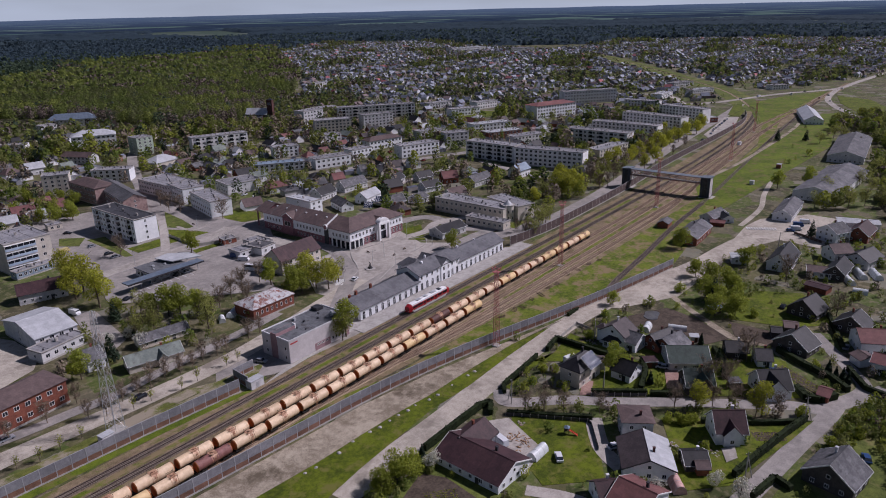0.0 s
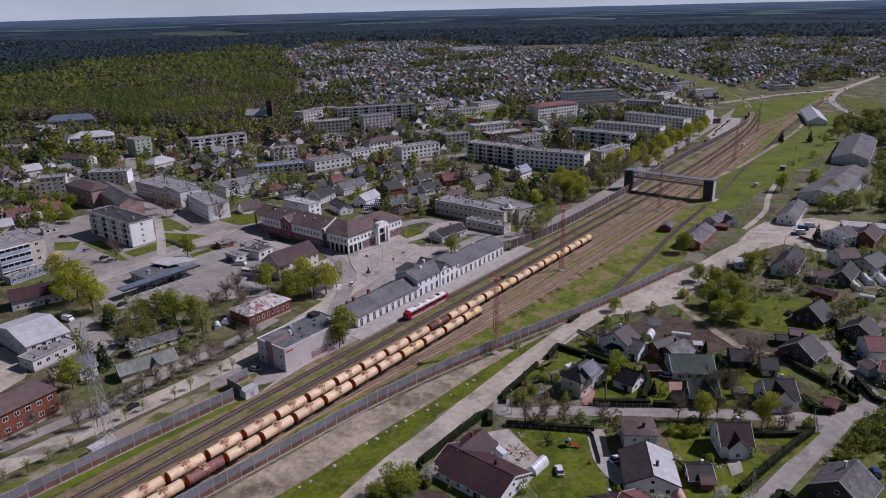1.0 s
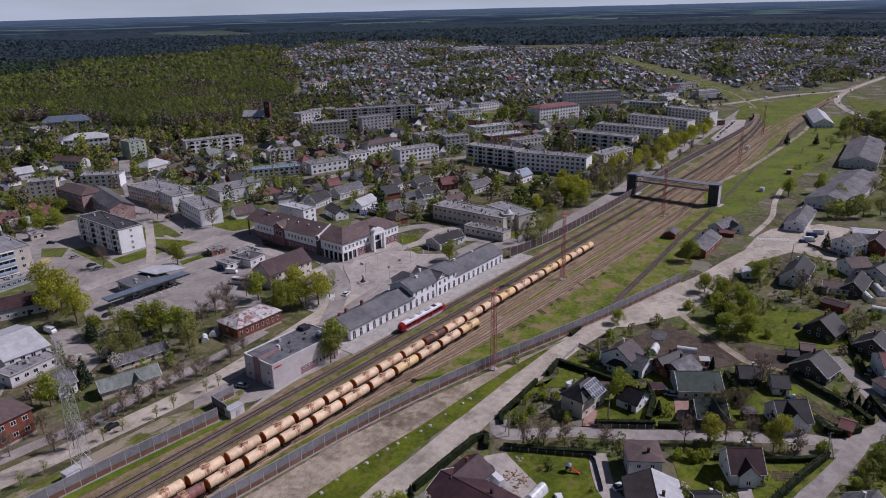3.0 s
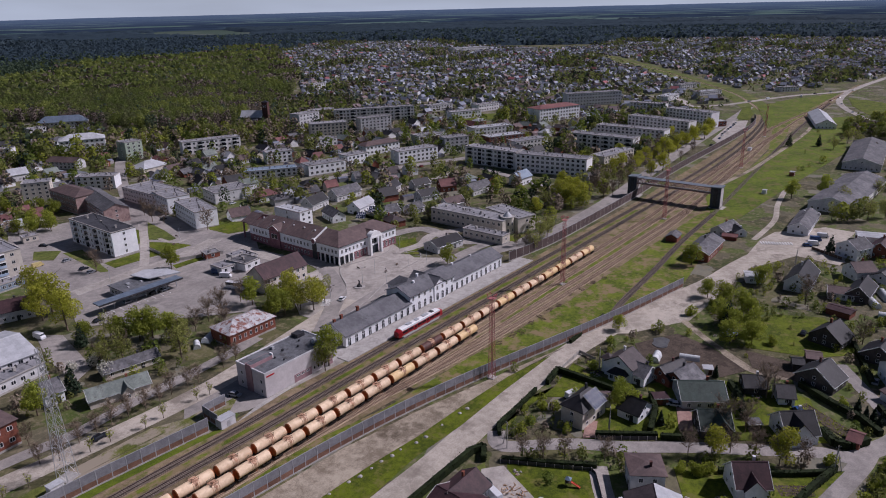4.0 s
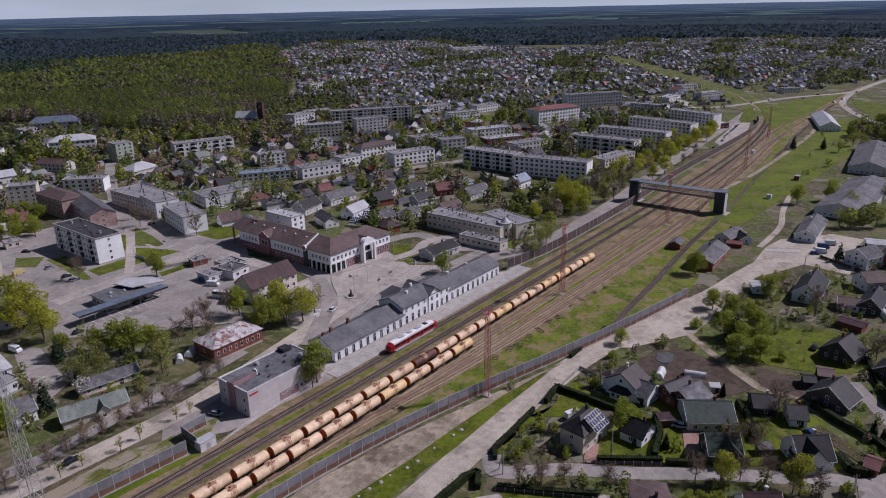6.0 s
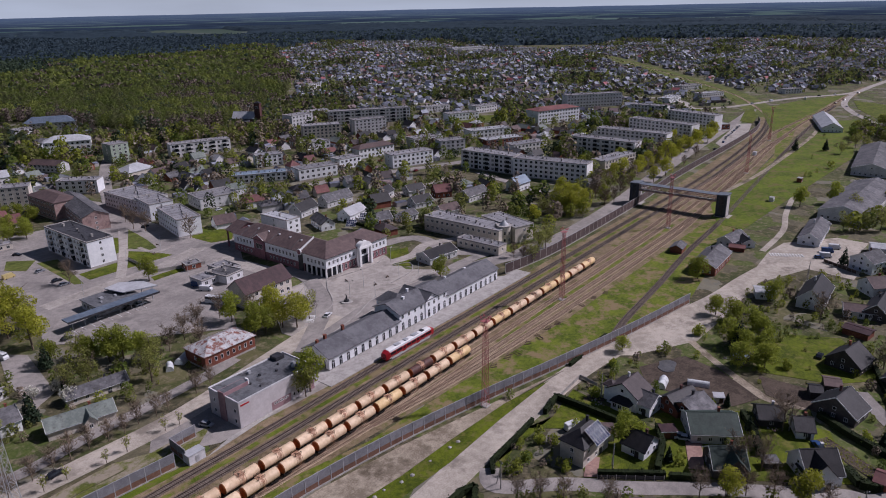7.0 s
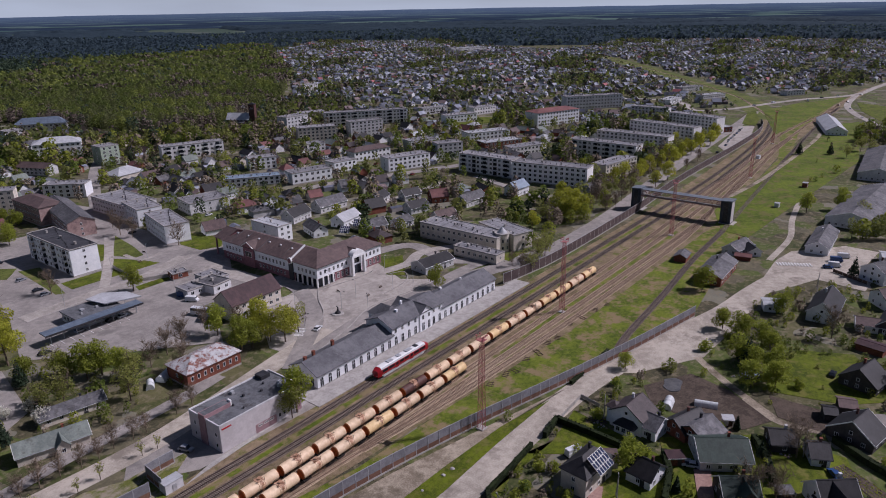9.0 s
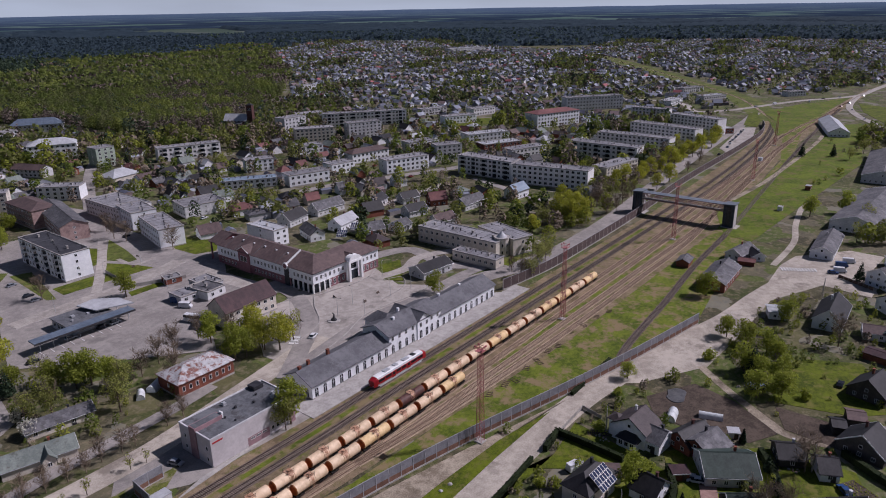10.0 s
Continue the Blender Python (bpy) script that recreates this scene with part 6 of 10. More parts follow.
def lamp_post(x, y, h=8.0, rot=0):
    ob = thing("street_lamp", "slim grey street lamp with one arm", "street lamp", x, y, rot, group="street lamps")
    part("pole", Geo().tube((0, 0, 0), (0, 0, h), 0.1, 0.06, 8), GALVANISED, ob)
    part("arm", Geo().tube((0, 0, h), (1.4, 0, h + 0.3), 0.05, 0.04, 6), GALVANISED, ob)
    part("lantern", Geo().box(1.2, 1.9, -0.14, 0.14, h + 0.22, h + 0.36), DARK_METAL, ob)


def power_pole(x, y, h=9.0, rot=0, strut=True):
    ob = thing("power_pole", "grey concrete power pole with crossarm", "power pole", x, y, rot, group="power poles")
    part("pole", Geo().tube((0, 0, 0), (0, 0, h), 0.17, 0.1, 8), CONCRETE, ob)
    part("crossarm", Geo().box(-0.8, 0.8, -0.06, 0.06, h - 0.6, h - 0.46), DARK_METAL, ob)
    for k in (-0.7, 0, 0.7):
        part("insulator", Geo().tube((k, 0, h - 0.46), (k, 0, h - 0.22), 0.06, 0.05, 6), FRAME_WHITE, ob)
    if strut:
        part("strut", Geo().tube((2.4, 0, 0), (0.05, 0, h - 1.2), 0.14, 0.1, 8), CONCRETE, ob)


PLASTIC = mat("greenhouse_film", c(196, 200, 202), c(214, 218, 220), 0.5, 0.35, 2.0, spread=0.05)
PINK_PLASTIC = mat("pinkish_greenhouse_film", c(188, 150, 144), c(206, 170, 164), 0.5, 0.4, 2.0)


def polytunnel(x, y, rot, L, W, h, m=None, label="pale plastic greenhouse tunnel"):
    ob = thing("greenhouse", label, "greenhouse", x, y, rot, group="greenhouses")
    n = 12
    arc = [(W / 2 * math.cos(math.pi * i / n), h * math.sin(math.pi * i / n)) for i in range(n + 1)]
    v = [(s * L / 2, a, b) for s in (-1, 1) for a, b in arc]
    part("cover", Geo().add(v, [(i, i + 1, n + 2 + i, n + 1 + i) for i in range(n)] + [tuple(range(n, -1, -1)), tuple(range(n + 1, 2 * n + 2))]), m or PLASTIC, ob)
    for k in range(int(L / 2) + 1):
        xx = -L / 2 + k * L / int(L / 2)
        g = Geo()
        for i in range(n):
            a, b = arc[i], arc[i + 1]
            g.tube((xx, a[0] * 1.01, a[1] * 1.01), (xx, b[0] * 1.01, b[1] * 1.01), 0.035, 0.035, 4, caps=False)
        part("hoop", g, GALVANISED, ob)


SOLAR = mat("solar_cell", c(30, 40, 66), c(40, 52, 80), 1.0, 0.2, 3.0)


def solar_panels(x, y, z, rot, tilt, cols, rows, label="dark blue solar panels in pale frames"):
    ob = thing("solar_array", label, "solar panels", x, y, rot, z)
    ob.matrix_basis = pose(x, y, z, 0, 0, rot) @ pose(0, 0, 0, tilt)
    for i in range(cols):
        for j in range(rows):
            px, py = (i - (cols - 1) / 2) * 1.12, (j - (rows - 1) / 2) * 1.75
            p = part("panel", Geo().box(px - 0.53, px + 0.53, py - 0.84, py + 0.84, 0.06, 0.1), FRAME_WHITE, ob)
            part("cell_sheet", Geo().box(px - 0.46, px + 0.46, py - 0.77, py + 0.77, 0.1, 0.106), SOLAR, p)


def boulder(x, y, s, seed):
    rng = random.Random(seed)
    n = 8
    v = [(0, 0, s * 0.7)]
    for k, (r, z) in enumerate(((0.6, 0.5), (0.95, 0.2), (0.9, 0.0))):
        v += [(s * r * rng.uniform(0.8, 1.15) * math.cos(2 * math.pi * i / n), s * r * rng.uniform(0.8, 1.15) * math.sin(2 * math.pi * i / n), s * z) for i in range(n)]
    f = [(0, 1 + i, 1 + (i + 1) % n) for i in range(n)] + [(1 + k * n + i, 1 + k * n + n + i, 1 + k * n + n + (i + 1) % n, 1 + k * n + (i + 1) % n) for k in range(2) for i in range(n)]
    ob = part("boulder", Geo().add(v, f), CONCRETE, at=pose(x, y, 0, 0, 0, seed * 40))
    tagged(ob, "pale boulder in a row on the verge", "boulder", "boulders")


def sleeper_rack(x, y, rot, n=5, label="old sleepers and rails lying in the grass"):
    ob = thing("sleeper_stack", label, "sleepers", x, y, rot, group="old track panels")
    for i in range(n):
        part("old_sleeper", Geo().box(-n * 0.6 + i * 1.2 - 0.12, -n * 0.6 + i * 1.2 + 0.12, -1.1 - 0.2 * (i % 2), 1.1 - 0.15 * (i % 3), 0, 0.16), OLD_WOOD, ob)
    for s in (-0.7, 0.7):
        part("old_rail", Geo().box(-n * 0.6 - 0.3, n * 0.6, s - 0.06, s + 0.06, 0.16, 0.26), OLD_WOOD, ob)


OLD_WOOD = mat("old_dark_timber", c(72, 58, 50), c(96, 80, 70), 0.6, 0.9, 3.0)


def cabin(x, y, rot, L, W, h, label, m=None):
    ob = thing("equipment_cabin", label, "cabin", x, y, rot)
    part("wall", Geo().box(-L / 2, L / 2, -W / 2, W / 2, 0.1, h), m or GREY_PLASTER, ob)
    part("base", Geo().box(-L / 2 - 0.15, L / 2 + 0.15, -W / 2 - 0.15, W / 2 + 0.15, 0, 0.1), CONCRETE, ob)
    part("roof", Geo().box(-L / 2 - 0.12, L / 2 + 0.12, -W / 2 - 0.12, W / 2 + 0.12, h, h + 0.14), ROOF_PALE, ob)
    door_part(ob, 0, -W / 2, 0, 0.9, 2.0, GALVANISED)


def garden_fence(pts, h=1.3, m=None, label="low pale garden fence", step=2.4):
    P = resample(pts, step)
    ob = thing("garden_fence", label, "fence", P[0].x, P[0].y, group="garden fences")
    o = P[0]
    for p in P:
        part("post", Geo().box(p.x - o.x - 0.07, p.x - o.x + 0.07, p.y - o.y - 0.07, p.y - o.y + 0.07, 0, h + 0.1), CONCRETE, ob)
    for a, b in zip(P, P[1:]):
        d = b - a
        part("fence_panel", Geo().box(0.07, d.length - 0.07, -0.03, 0.03, 0.15, h), m or CONCRETE, ob, at=pose(a.x - o.x, a.y - o.y, 0, 0, 0, math.degrees(math.atan2(d.y, d.x))))


def log_pile(x, y, r, seed=3):
    rng = random.Random(seed)
    ob = thing("firewood_heap", "loose heap of split firewood on a yard", "firewood", x, y)
    for i in range(46):
        a, q = rng.uniform(0, 6.28), r * math.sqrt(rng.random())
        z = 0.12 + (1 - q / r) * rng.uniform(0, 1.3)
        d = Vector((rng.gauss(0, 1), rng.gauss(0, 1), rng.gauss(0, 0.3))).normalized() * 0.45
        p = Vector((q * math.cos(a), q * math.sin(a), z))
        part("log", Geo().tube(p - d, p + d, 0.13, 0.12, 6), PALE_WOOD, ob)


PALE_WOOD = mat("split_wood", c(150, 118, 88), c(184, 150, 116), 1.0, 0.9, 4.0, spread=0.15)


def fountain(x, y):
    ob = thing("monument", "dark sculpture on a round stone base", "monument", x, y)
    part("basin", Geo().tube((0, 0, 0), (0, 0, 0.4), 2.6, 2.5, 20), CONCRETE, ob)
    part("base", Geo().tube((0, 0, 0.4), (0, 0, 1.1), 1.3, 0.9, 12), DARK_METAL, ob)
    part("figure", Geo().tube((0, 0, 1.1), (0.3, 0.1, 2.6), 0.5, 0.25, 8).tube((0.3, 0.1, 2.6), (-0.4, 0.2, 3.6), 0.28, 0.1, 8), DARK_METAL, ob)


def stripes(x, y, rot, n, step, w, L, label="white painted crossing stripes"):
    for i in range(n):
        a = radians(rot)
        px, py = x + math.cos(a) * i * step, y + math.sin(a) * i * step
        ob = part("road_marking", Geo().box(-w / 2, w / 2, -L / 2, L / 2, 0, LEVEL[0] + 0.012), FRAME_WHITE, at=pose(px, py, 0, 0, 0, rot))
        tagged(ob, label, "road marking", kind="structure")


def playground_slide(x, y, rot):
    ob = thing("playground_slide", "small red garden slide on a wooden tower", "slide", x, y, rot)
    for px, py in ((-0.6, -0.6), (0.6, -0.6), (0.6, 0.6), (-0.6, 0.6)):
        part("post", Geo().box(px - 0.06, px + 0.06, py - 0.06, py + 0.06, 0, 2.2), OLD_WOOD, ob)
    part("deck", Geo().box(-0.7, 0.7, -0.7, 0.7, 1.3, 1.4), OLD_WOOD, ob)
    part("canopy", Geo().add([(-0.8, -0.8, 2.2), (0.8, -0.8, 2.2), (0.8, 0.8, 2.2), (-0.8, 0.8, 2.2), (0, 0, 2.9)], [(0, 1, 4), (1, 2, 4), (2, 3, 4), (3, 0, 4), (3, 2, 1, 0)]), ROOF_BLUE, ob)
    prof = [(-0.35, 0.0), (0.35, 0.0), (0.35, 0.25), (0.28, 0.25), (0.28, 0.06), (-0.28, 0.06), (-0.28, 0.25), (-0.35, 0.25)]
    v = [(0.7 + u * 2.4, a, 1.35 - u * 1.15 + b) for u in (0.0, 0.5, 1.0) for a, b in prof]
    part("chute", Geo().add(v, [(8 * k + i, 8 * k + 8 + i, 8 * k + 8 + (i + 1) % 8, 8 * k + (i + 1) % 8) for k in range(2) for i in range(8)]), mat("orange_red_plastic", c(196, 66, 40), c(210, 80, 50), 0.5, 0.45), ob, "orange-red plastic chute")


# ---- streets and open ground ----
road([(96.5, -42.4), (118.4, -42.0), (141.4, -42.0), (167.5, -40.7), (196.9, -40.5), (221.5, -41.0), (243.0, -43.7), (272.7, -49.4), (308.7, -59.1), (340.4, -63.5), (365.3, -68.8), (383.0, -78.2)], 9.0, GRAVEL_ROAD, "pale dusty road along the railway")
area("verge", [(78.9, -24.7), (102.9, -27.1), (119.7, -27.8), (133.6, -28.6), (147.9, -30.2), (168.3, -30.9), (192.3, -32.6), (218.4, -36.6), (223.0, -37.8), (188.7, -28.9), (157.4, -21.4), (131.0, -16.9), (105.3, -15.0), (72.6, -12.5)], EARTH, "bare earth strip beside the noise wall", "ground")
area("yard", [(244.9, -51.4), (268.8, -65.7), (305.8, -67.7), (338.5, -68.1), (368.4, -81.6), (365.4, -100.4), (387.2, -101.5), (391.4, -81.9), (365.3, -68.8), (341.2, -64.7), (297.3, -55.3), (268.1, -46.2), (237.2, -40.3)], GRAVEL_ROAD, "pale dusty open yard", "yard")
area("yard", [(368.4, -81.6), (370.5, -102.0), (392.2, -95.3), (423.1, -97.9), (424.2, -83.5), (400.6, -63.8), (383.5, -61.0), (348.1, -62.6)], GRAVEL_ROAD, "pale dusty yard before the warehouses", "yard")
road([(381.9, -58.5), (421.6, -58.4), (455.7, -51.9), (500.0, -46.4), (535.2, -44.3)], 3.0, GRAVEL_ROAD, "dirt track to the sheds")
area("verge", [(90.5, -40.6), (108.7, -38.4), (123.7, -37.3), (140.8, -35.9), (159.9, -37.0), (184.5, -36.4), (213.7, -36.8), (192.3, -32.6), (168.3, -30.9), (147.9, -30.2), (133.6, -28.6), (119.7, -27.8), (102.9, -27.1), (78.9, -24.7)], LAWN, "green grass verge between wall and road", "grass")
road([(164.0, -46.9), (159.1, -52.7), (170.4, -66.2), (179.3, -80.8), (189.3, -94.8), (198.2, -108.9), (207.0, -122.8), (209.5, -130.0), (218.8, -136.0), (233.6, -144.3)], 5.2, ASPHALT, "grey village street")
road([(150.6, -122.7), (168.8, -125.9), (189.8, -129.5), (206.7, -132.8), (216.0, -133.6)], 5.4, ASPHALT, "grey village street")
road([(215.8, -133.5), (229.8, -139.0), (242.7, -132.2), (252.6, -125.4), (263.6, -117.9)], 4.8, ASPHALT, "pale village lane")
road([(248.5, -83.9), (242.6, -96.0), (244.0, -107.2)], 2.8, EARTH, "gravel garden lane")
road([(267.5, -63.8), (256.2, -77.0), (242.6, -96.0)], 2.8, EARTH, "gravel garden lane")
area("field", [(230.5, -62.4), (228.6, -76.2), (232.3, -89.2), (241.4, -94.4), (251.7, -79.7), (255.2, -66.1), (238.7, -56.6)], PLOUGHED, "ploughed brown garden field", "field")
area("field", [(244.9, -95.3), (243.7, -109.1), (254.1, -112.4), (256.6, -108.0), (255.9, -90.1)], PLOUGHED, "ploughed brown garden field", "field")
area("lawn", [(258.4, -89.3), (263.9, -110.2), (276.0, -123.1), (300.6, -106.4), (293.3, -90.4), (277.0, -82.6)], LAWN, "bright green meadow", "lawn")
area("lawn", [(139.0, -68.3), (130.7, -81.1), (142.0, -92.9), (154.5, -85.3), (164.9, -74.8), (153.5, -57.3)], LAWN, "mown green lawn", "lawn")
area("lawn", [(165.8, -49.4), (185.5, -44.9), (192.2, -54.4), (175.8, -69.2), (192.4, -93.6), (206.7, -74.7), (212.8, -45.6), (195.4, -48.2), (166.2, -47.0)], LAWN, "green garden", "lawn")
area("lawn", [(193.1, -93.4), (213.4, -124.6), (235.1, -114.8), (232.4, -93.2), (214.5, -71.4), (200.4, -79.3)], LAWN, "green garden", "lawn")
area("lawn", [(163.8, -102.5), (148.7, -109.6), (158.3, -119.1), (188.0, -127.0), (202.1, -130.0), (177.9, -93.8)], LAWN, "green garden", "lawn")
area("lawn", [(124.8, -48.8), (104.9, -53.9), (124.9, -81.3), (130.5, -69.2), (150.0, -52.5)], GRASS, "grass round the brown-roofed house", "lawn")
area("yard", [(136.1, -59.9), (132.0, -75.3), (144.2, -73.3), (151.7, -57.4), (147.0, -53.5)], PAVING, "pale paved yard", "yard")
area("lawn", [(172.2, -130.5), (154.6, -128.2), (171.8, -151.7), (209.3, -147.2), (195.2, -137.0)], GRASS, "rough garden grass", "lawn")
area("square", [(184.3, 61.8), (186.8, 37.1), (166.1, 29.2), (173.0, 28.4), (221.1, 25.4), (275.4, 25.2), (284.7, 34.8), (262.6, 67.7), (273.6, 95.0), (232.1, 97.0), (206.0, 91.5)], PAVING, "pale paved station square", "square")
area("platform", [(121.9, 18.2), (169.2, 23.1), (275.6, 20.4), (282.0, 26.1), (277.4, 29.9), (173.7, 29.1), (164.5, 23.0), (131.4, 21.0)], CONCRETE, "concrete station platform", "platform")
road([(42.7, 43.5), (51.5, 44.6), (67.9, 43.8), (93.9, 42.3), (123.8, 42.2), (146.1, 45.1), (174.0, 50.5), (207.4, 57.1)], 8.5, GRAVEL_ROAD, "pale street along the railway wall")
area("verge", [(46.2, 31.0), (63.4, 30.7), (87.6, 31.6), (116.0, 31.4), (104.4, 36.5), (79.1, 35.7), (56.3, 35.0), (48.1, 36.0)], VERGE_MIX, "grass and bare earth beside the street", "ground")
area("yard", [(68.0, 87.5), (80.7, 92.3), (86.7, 101.8), (86.4, 122.4), (84.0, 129.1)], GRAVEL_ROAD, "pale yard of the hall", "ground")
area("yard", [(105.6, 106.8), (104.3, 82.9), (112.7, 88.4), (118.5, 123.3), (112.3, 132.2)], ASPHALT, "grey parking bay", "ground")
area("field", [(116.0, -75.4), (118.7, -59.4), (116.2, -52.8), (102.1, -56.4)], PLOUGHED, "ploughed kitchen garden", "ground")
road([(126.6, -78.6), (130.2, -87.8), (131.4, -96.4)], 4.0, PAVING, "paved garden path")
road([(166.3, -77.7), (158.0, -83.2), (153.0, -87.6), (148.9, -94.5)], 5.0, PAVING, "pale drive")
road([(200.1, 86.8), (225.9, 90.7), (277.6, 98.6)], 8.0, PAVING, "paved approach")
road([(271.3, 46.7), (290.8, 42.4), (327.6, 32.8), (400.4, 33.6), (513.5, 45.8), (651.6, 58.3), (788.6, 68.5), (860.8, 77.2)], 10.0, ASPHALT, "street beside the railway fence")
road([(281.6, 102.1), (301.1, 93.0), (296.2, 61.1), (327.6, 32.8)], 8.0, ASPHALT, "street")
area("lawn", [(415.2, -26.0), (410.2, -40.9), (458.7, -43.7), (538.3, -49.2), (641.0, -56.4), (840.7, -26.3), (809.4, -10.7), (709.6, -11.2), (536.5, -10.6), (454.1, -9.3)], FIELD_GRASS, "green field by the tracks", "grass")
area("verge", [(44.3, 26.1), (81.8, 24.6), (116.3, 19.8), (131.9, 30.7), (119.9, 30.5), (76.8, 31.4), (47.1, 33.4)], VERGE_MIX, "rough verge behind the noise wall", "grass")
area("lawn", [(262.4, 76.4), (267.4, 68.9), (287.2, 87.9), (276.2, 91.1)], LAWN, "green lawn", "lawn")
area("lawn", [(310.0, 40.4), (326.0, 41.1), (310.9, 52.2)], LAWN, "green lawn", "lawn")
area("bus_yard", [(141.8, 232.0), (136.9, 200.2), (140.0, 172.8), (125.5, 125.6), (153.1, 99.9), (177.2, 79.8), (189.8, 102.2), (218.8, 121.3), (225.1, 140.4), (245.8, 172.3), (233.8, 202.8), (234.8, 251.7), (225.5, 254.8), (192.4, 277.2), (160.9, 282.4)], ASPHALT, "grey asphalt bus station yard and streets", "yard")
road([(222.8, 151.3), (220.0, 192.5), (228.2, 240.4), (236.1, 290.9), (230.9, 329.0)], 10.0, ASPHALT, "grey town street")
road([(221.2, 153.7), (225.9, 111.1), (244.0, 98.8)], 9.0, PAVING, "paved approach to the square")
area("lawn", [(168.3, 177.9), (181.4, 177.9), (187.8, 190.0), (168.6, 189.4)], LAWN, "green lawn beside the apartment house", "lawn")
area("lawn", [(190.7, 202.5), (196.4, 203.7), (209.0, 226.3), (205.3, 231.8)], LAWN, "green lawn beside the path", "lawn")
area("lawn", [(201.7, 205.8), (207.5, 194.0), (211.7, 194.5), (215.9, 212.5), (219.5, 237.2)], GRASS, "worn park lawn", "lawn")
area("lawn", [(186.3, 177.7), (210.2, 177.3), (207.2, 188.1), (199.6, 202.2)], LAWN, "green park lawn", "lawn")
area("lawn", [(231.7, 193.0), (232.8, 177.3), (242.7, 173.3), (251.9, 185.6), (246.4, 207.5), (234.8, 201.4)], LAWN, "green lawn by the culture house", "lawn")
area("lawn", [(149.5, 223.7), (155.8, 214.7), (165.3, 227.0), (155.9, 237.6)], GRASS, "worn lawn beside the parking bay", "lawn")
area("lawn", [(161.2, 177.9), (164.4, 175.8), (172.5, 219.6), (163.6, 222.0)], GRASS, "worn verge of the apartment house", "lawn")
area("lawn", [(185.3, 152.3), (201.7, 152.7), (204.1, 157.8), (186.8, 157.9)], LAWN, "green strip above the retaining wall", "lawn")
road([(178.2, 169.0), (195.6, 198.5), (219.3, 243.5)], 4.5, PAVING, "pale paved footpath")
road([(206.1, 202.7), (207.2, 188.1), (218.9, 190.7)], 2.2, PAVING, "pale paved footpath")
road([(893.1, 246.5), (902.4, 204.5), (886.0, 165.5), (835.5, 133.9), (861.2, 107.0), (897.0, 92.1), (979.0, 61.6), (1063.6, 13.5), (1165.4, 2.5), (1356.2, -17.0)], 8.5, PAVING, "pale main road crossing the railway")
road([(1065.1, 10.5), (962.4, 3.8), (893.5, -14.6), (828.8, -42.7), (759.0, -63.8)], 7.0, PAVING, "pale main road")
area("lawn", [(724.4, 23.1), (890.0, 18.1), (1029.2, 15.3), (946.5, 54.2), (870.6, 71.2)], FIELD_GRASS, "bright green field between the tracks", "grass")
area("lawn", [(919.8, -16.9), (850.9, -44.5), (796.9, -68.0), (898.9, -66.1), (965.1, -41.5), (977.6, -24.0), (988.8, -1.9)], LAWN, "bright green roadside lawn", "grass")
area("lawn", [(766.0, 50.8), (805.2, 57.7), (867.0, 77.5), (853.9, 82.4), (770.5, 64.7)], LAWN, "green corner beside the crossing", "grass")
area("yard", [(625.6, 36.0), (698.3, 37.0), (761.9, 50.7), (754.8, 62.8), (718.7, 57.4), (642.5, 47.6)], PAVING, "pale parking yard beside the fence", "yard")
road([(486.0, -9.0), (540.0, -13.0), (610.0, -13.6), (665.0, -13.2), (722.0, -11.6), (752.0, -9.0)], 3.2, EARTH, "worn dirt track through the grass")
road([(49.1, 55.4), (62.0, 53.8), (73.9, 53.2), (89.8, 52.0), (106.1, 54.2), (125.8, 55.3), (149.0, 57.3), (161.5, 59.3)], 5.0, ASPHALT, "grey lane behind the street trees")
area("verge", [(99.6, 26.7), (107.2, 25.1), (117.5, 27.5), (119.3, 32.5), (107.9, 32.0), (99.1, 28.7)], VERGE_MIX, "bare earth beside the noise wall", "ground")
road([(178.8, 43.1), (194.9, 54.9), (209.5, 65.7), (220.3, 81.4), (228.0, 97.5), (230.1, 116.0)], 7.0, ASPHALT, "asphalt lane round the square")
road([(178.8, 43.1), (202.4, 49.0), (230.6, 53.1), (254.7, 50.4), (286.8, 51.3), (307.6, 48.4)], 6.0, ASPHALT, "asphalt lane behind the station")
road([(340.1, 230.0), (375.1, 223.2), (408.6, 208.7), (454.1, 189.5), (486.2, 179.3)], 9.0, ASPHALT, "grey town street")
road([(350.3, 161.6), (390.9, 161.2), (418.6, 162.5)], 6.0, PAVING, "pale town lane")
road([(443.3, 154.7), (426.6, 109.4), (411.7, 66.1)], 6.0, ASPHALT, "grey town lane")
road([(218.6, 242.5), (248.3, 315.9), (299.3, 417.3), (340.2, 477.4)], 8.0, ASPHALT, "grey town street")
road([(261.3, 80.9), (279.0, 77.5), (298.1, 81.8), (329.0, 62.8), (349.2, 46.1)], 6.0, PAVING, "pale street past the low house")

road([(140.9, 161.9), (170.5, 164.6), (192.8, 165.2), (210.4, 171.0), (222.7, 175.3)], 7.5, PAVING, "pale street past the bus yard")


def kerb(pts, label="pale concrete kerb", curve=True):
    line = smooth_line(pts) if curve and len(pts) > 2 else pts
    setting("kerb", strip([Vector(p) for p in line], 0.16, 0, LEVEL[0] + 0.13), CONCRETE, label, "kerb")


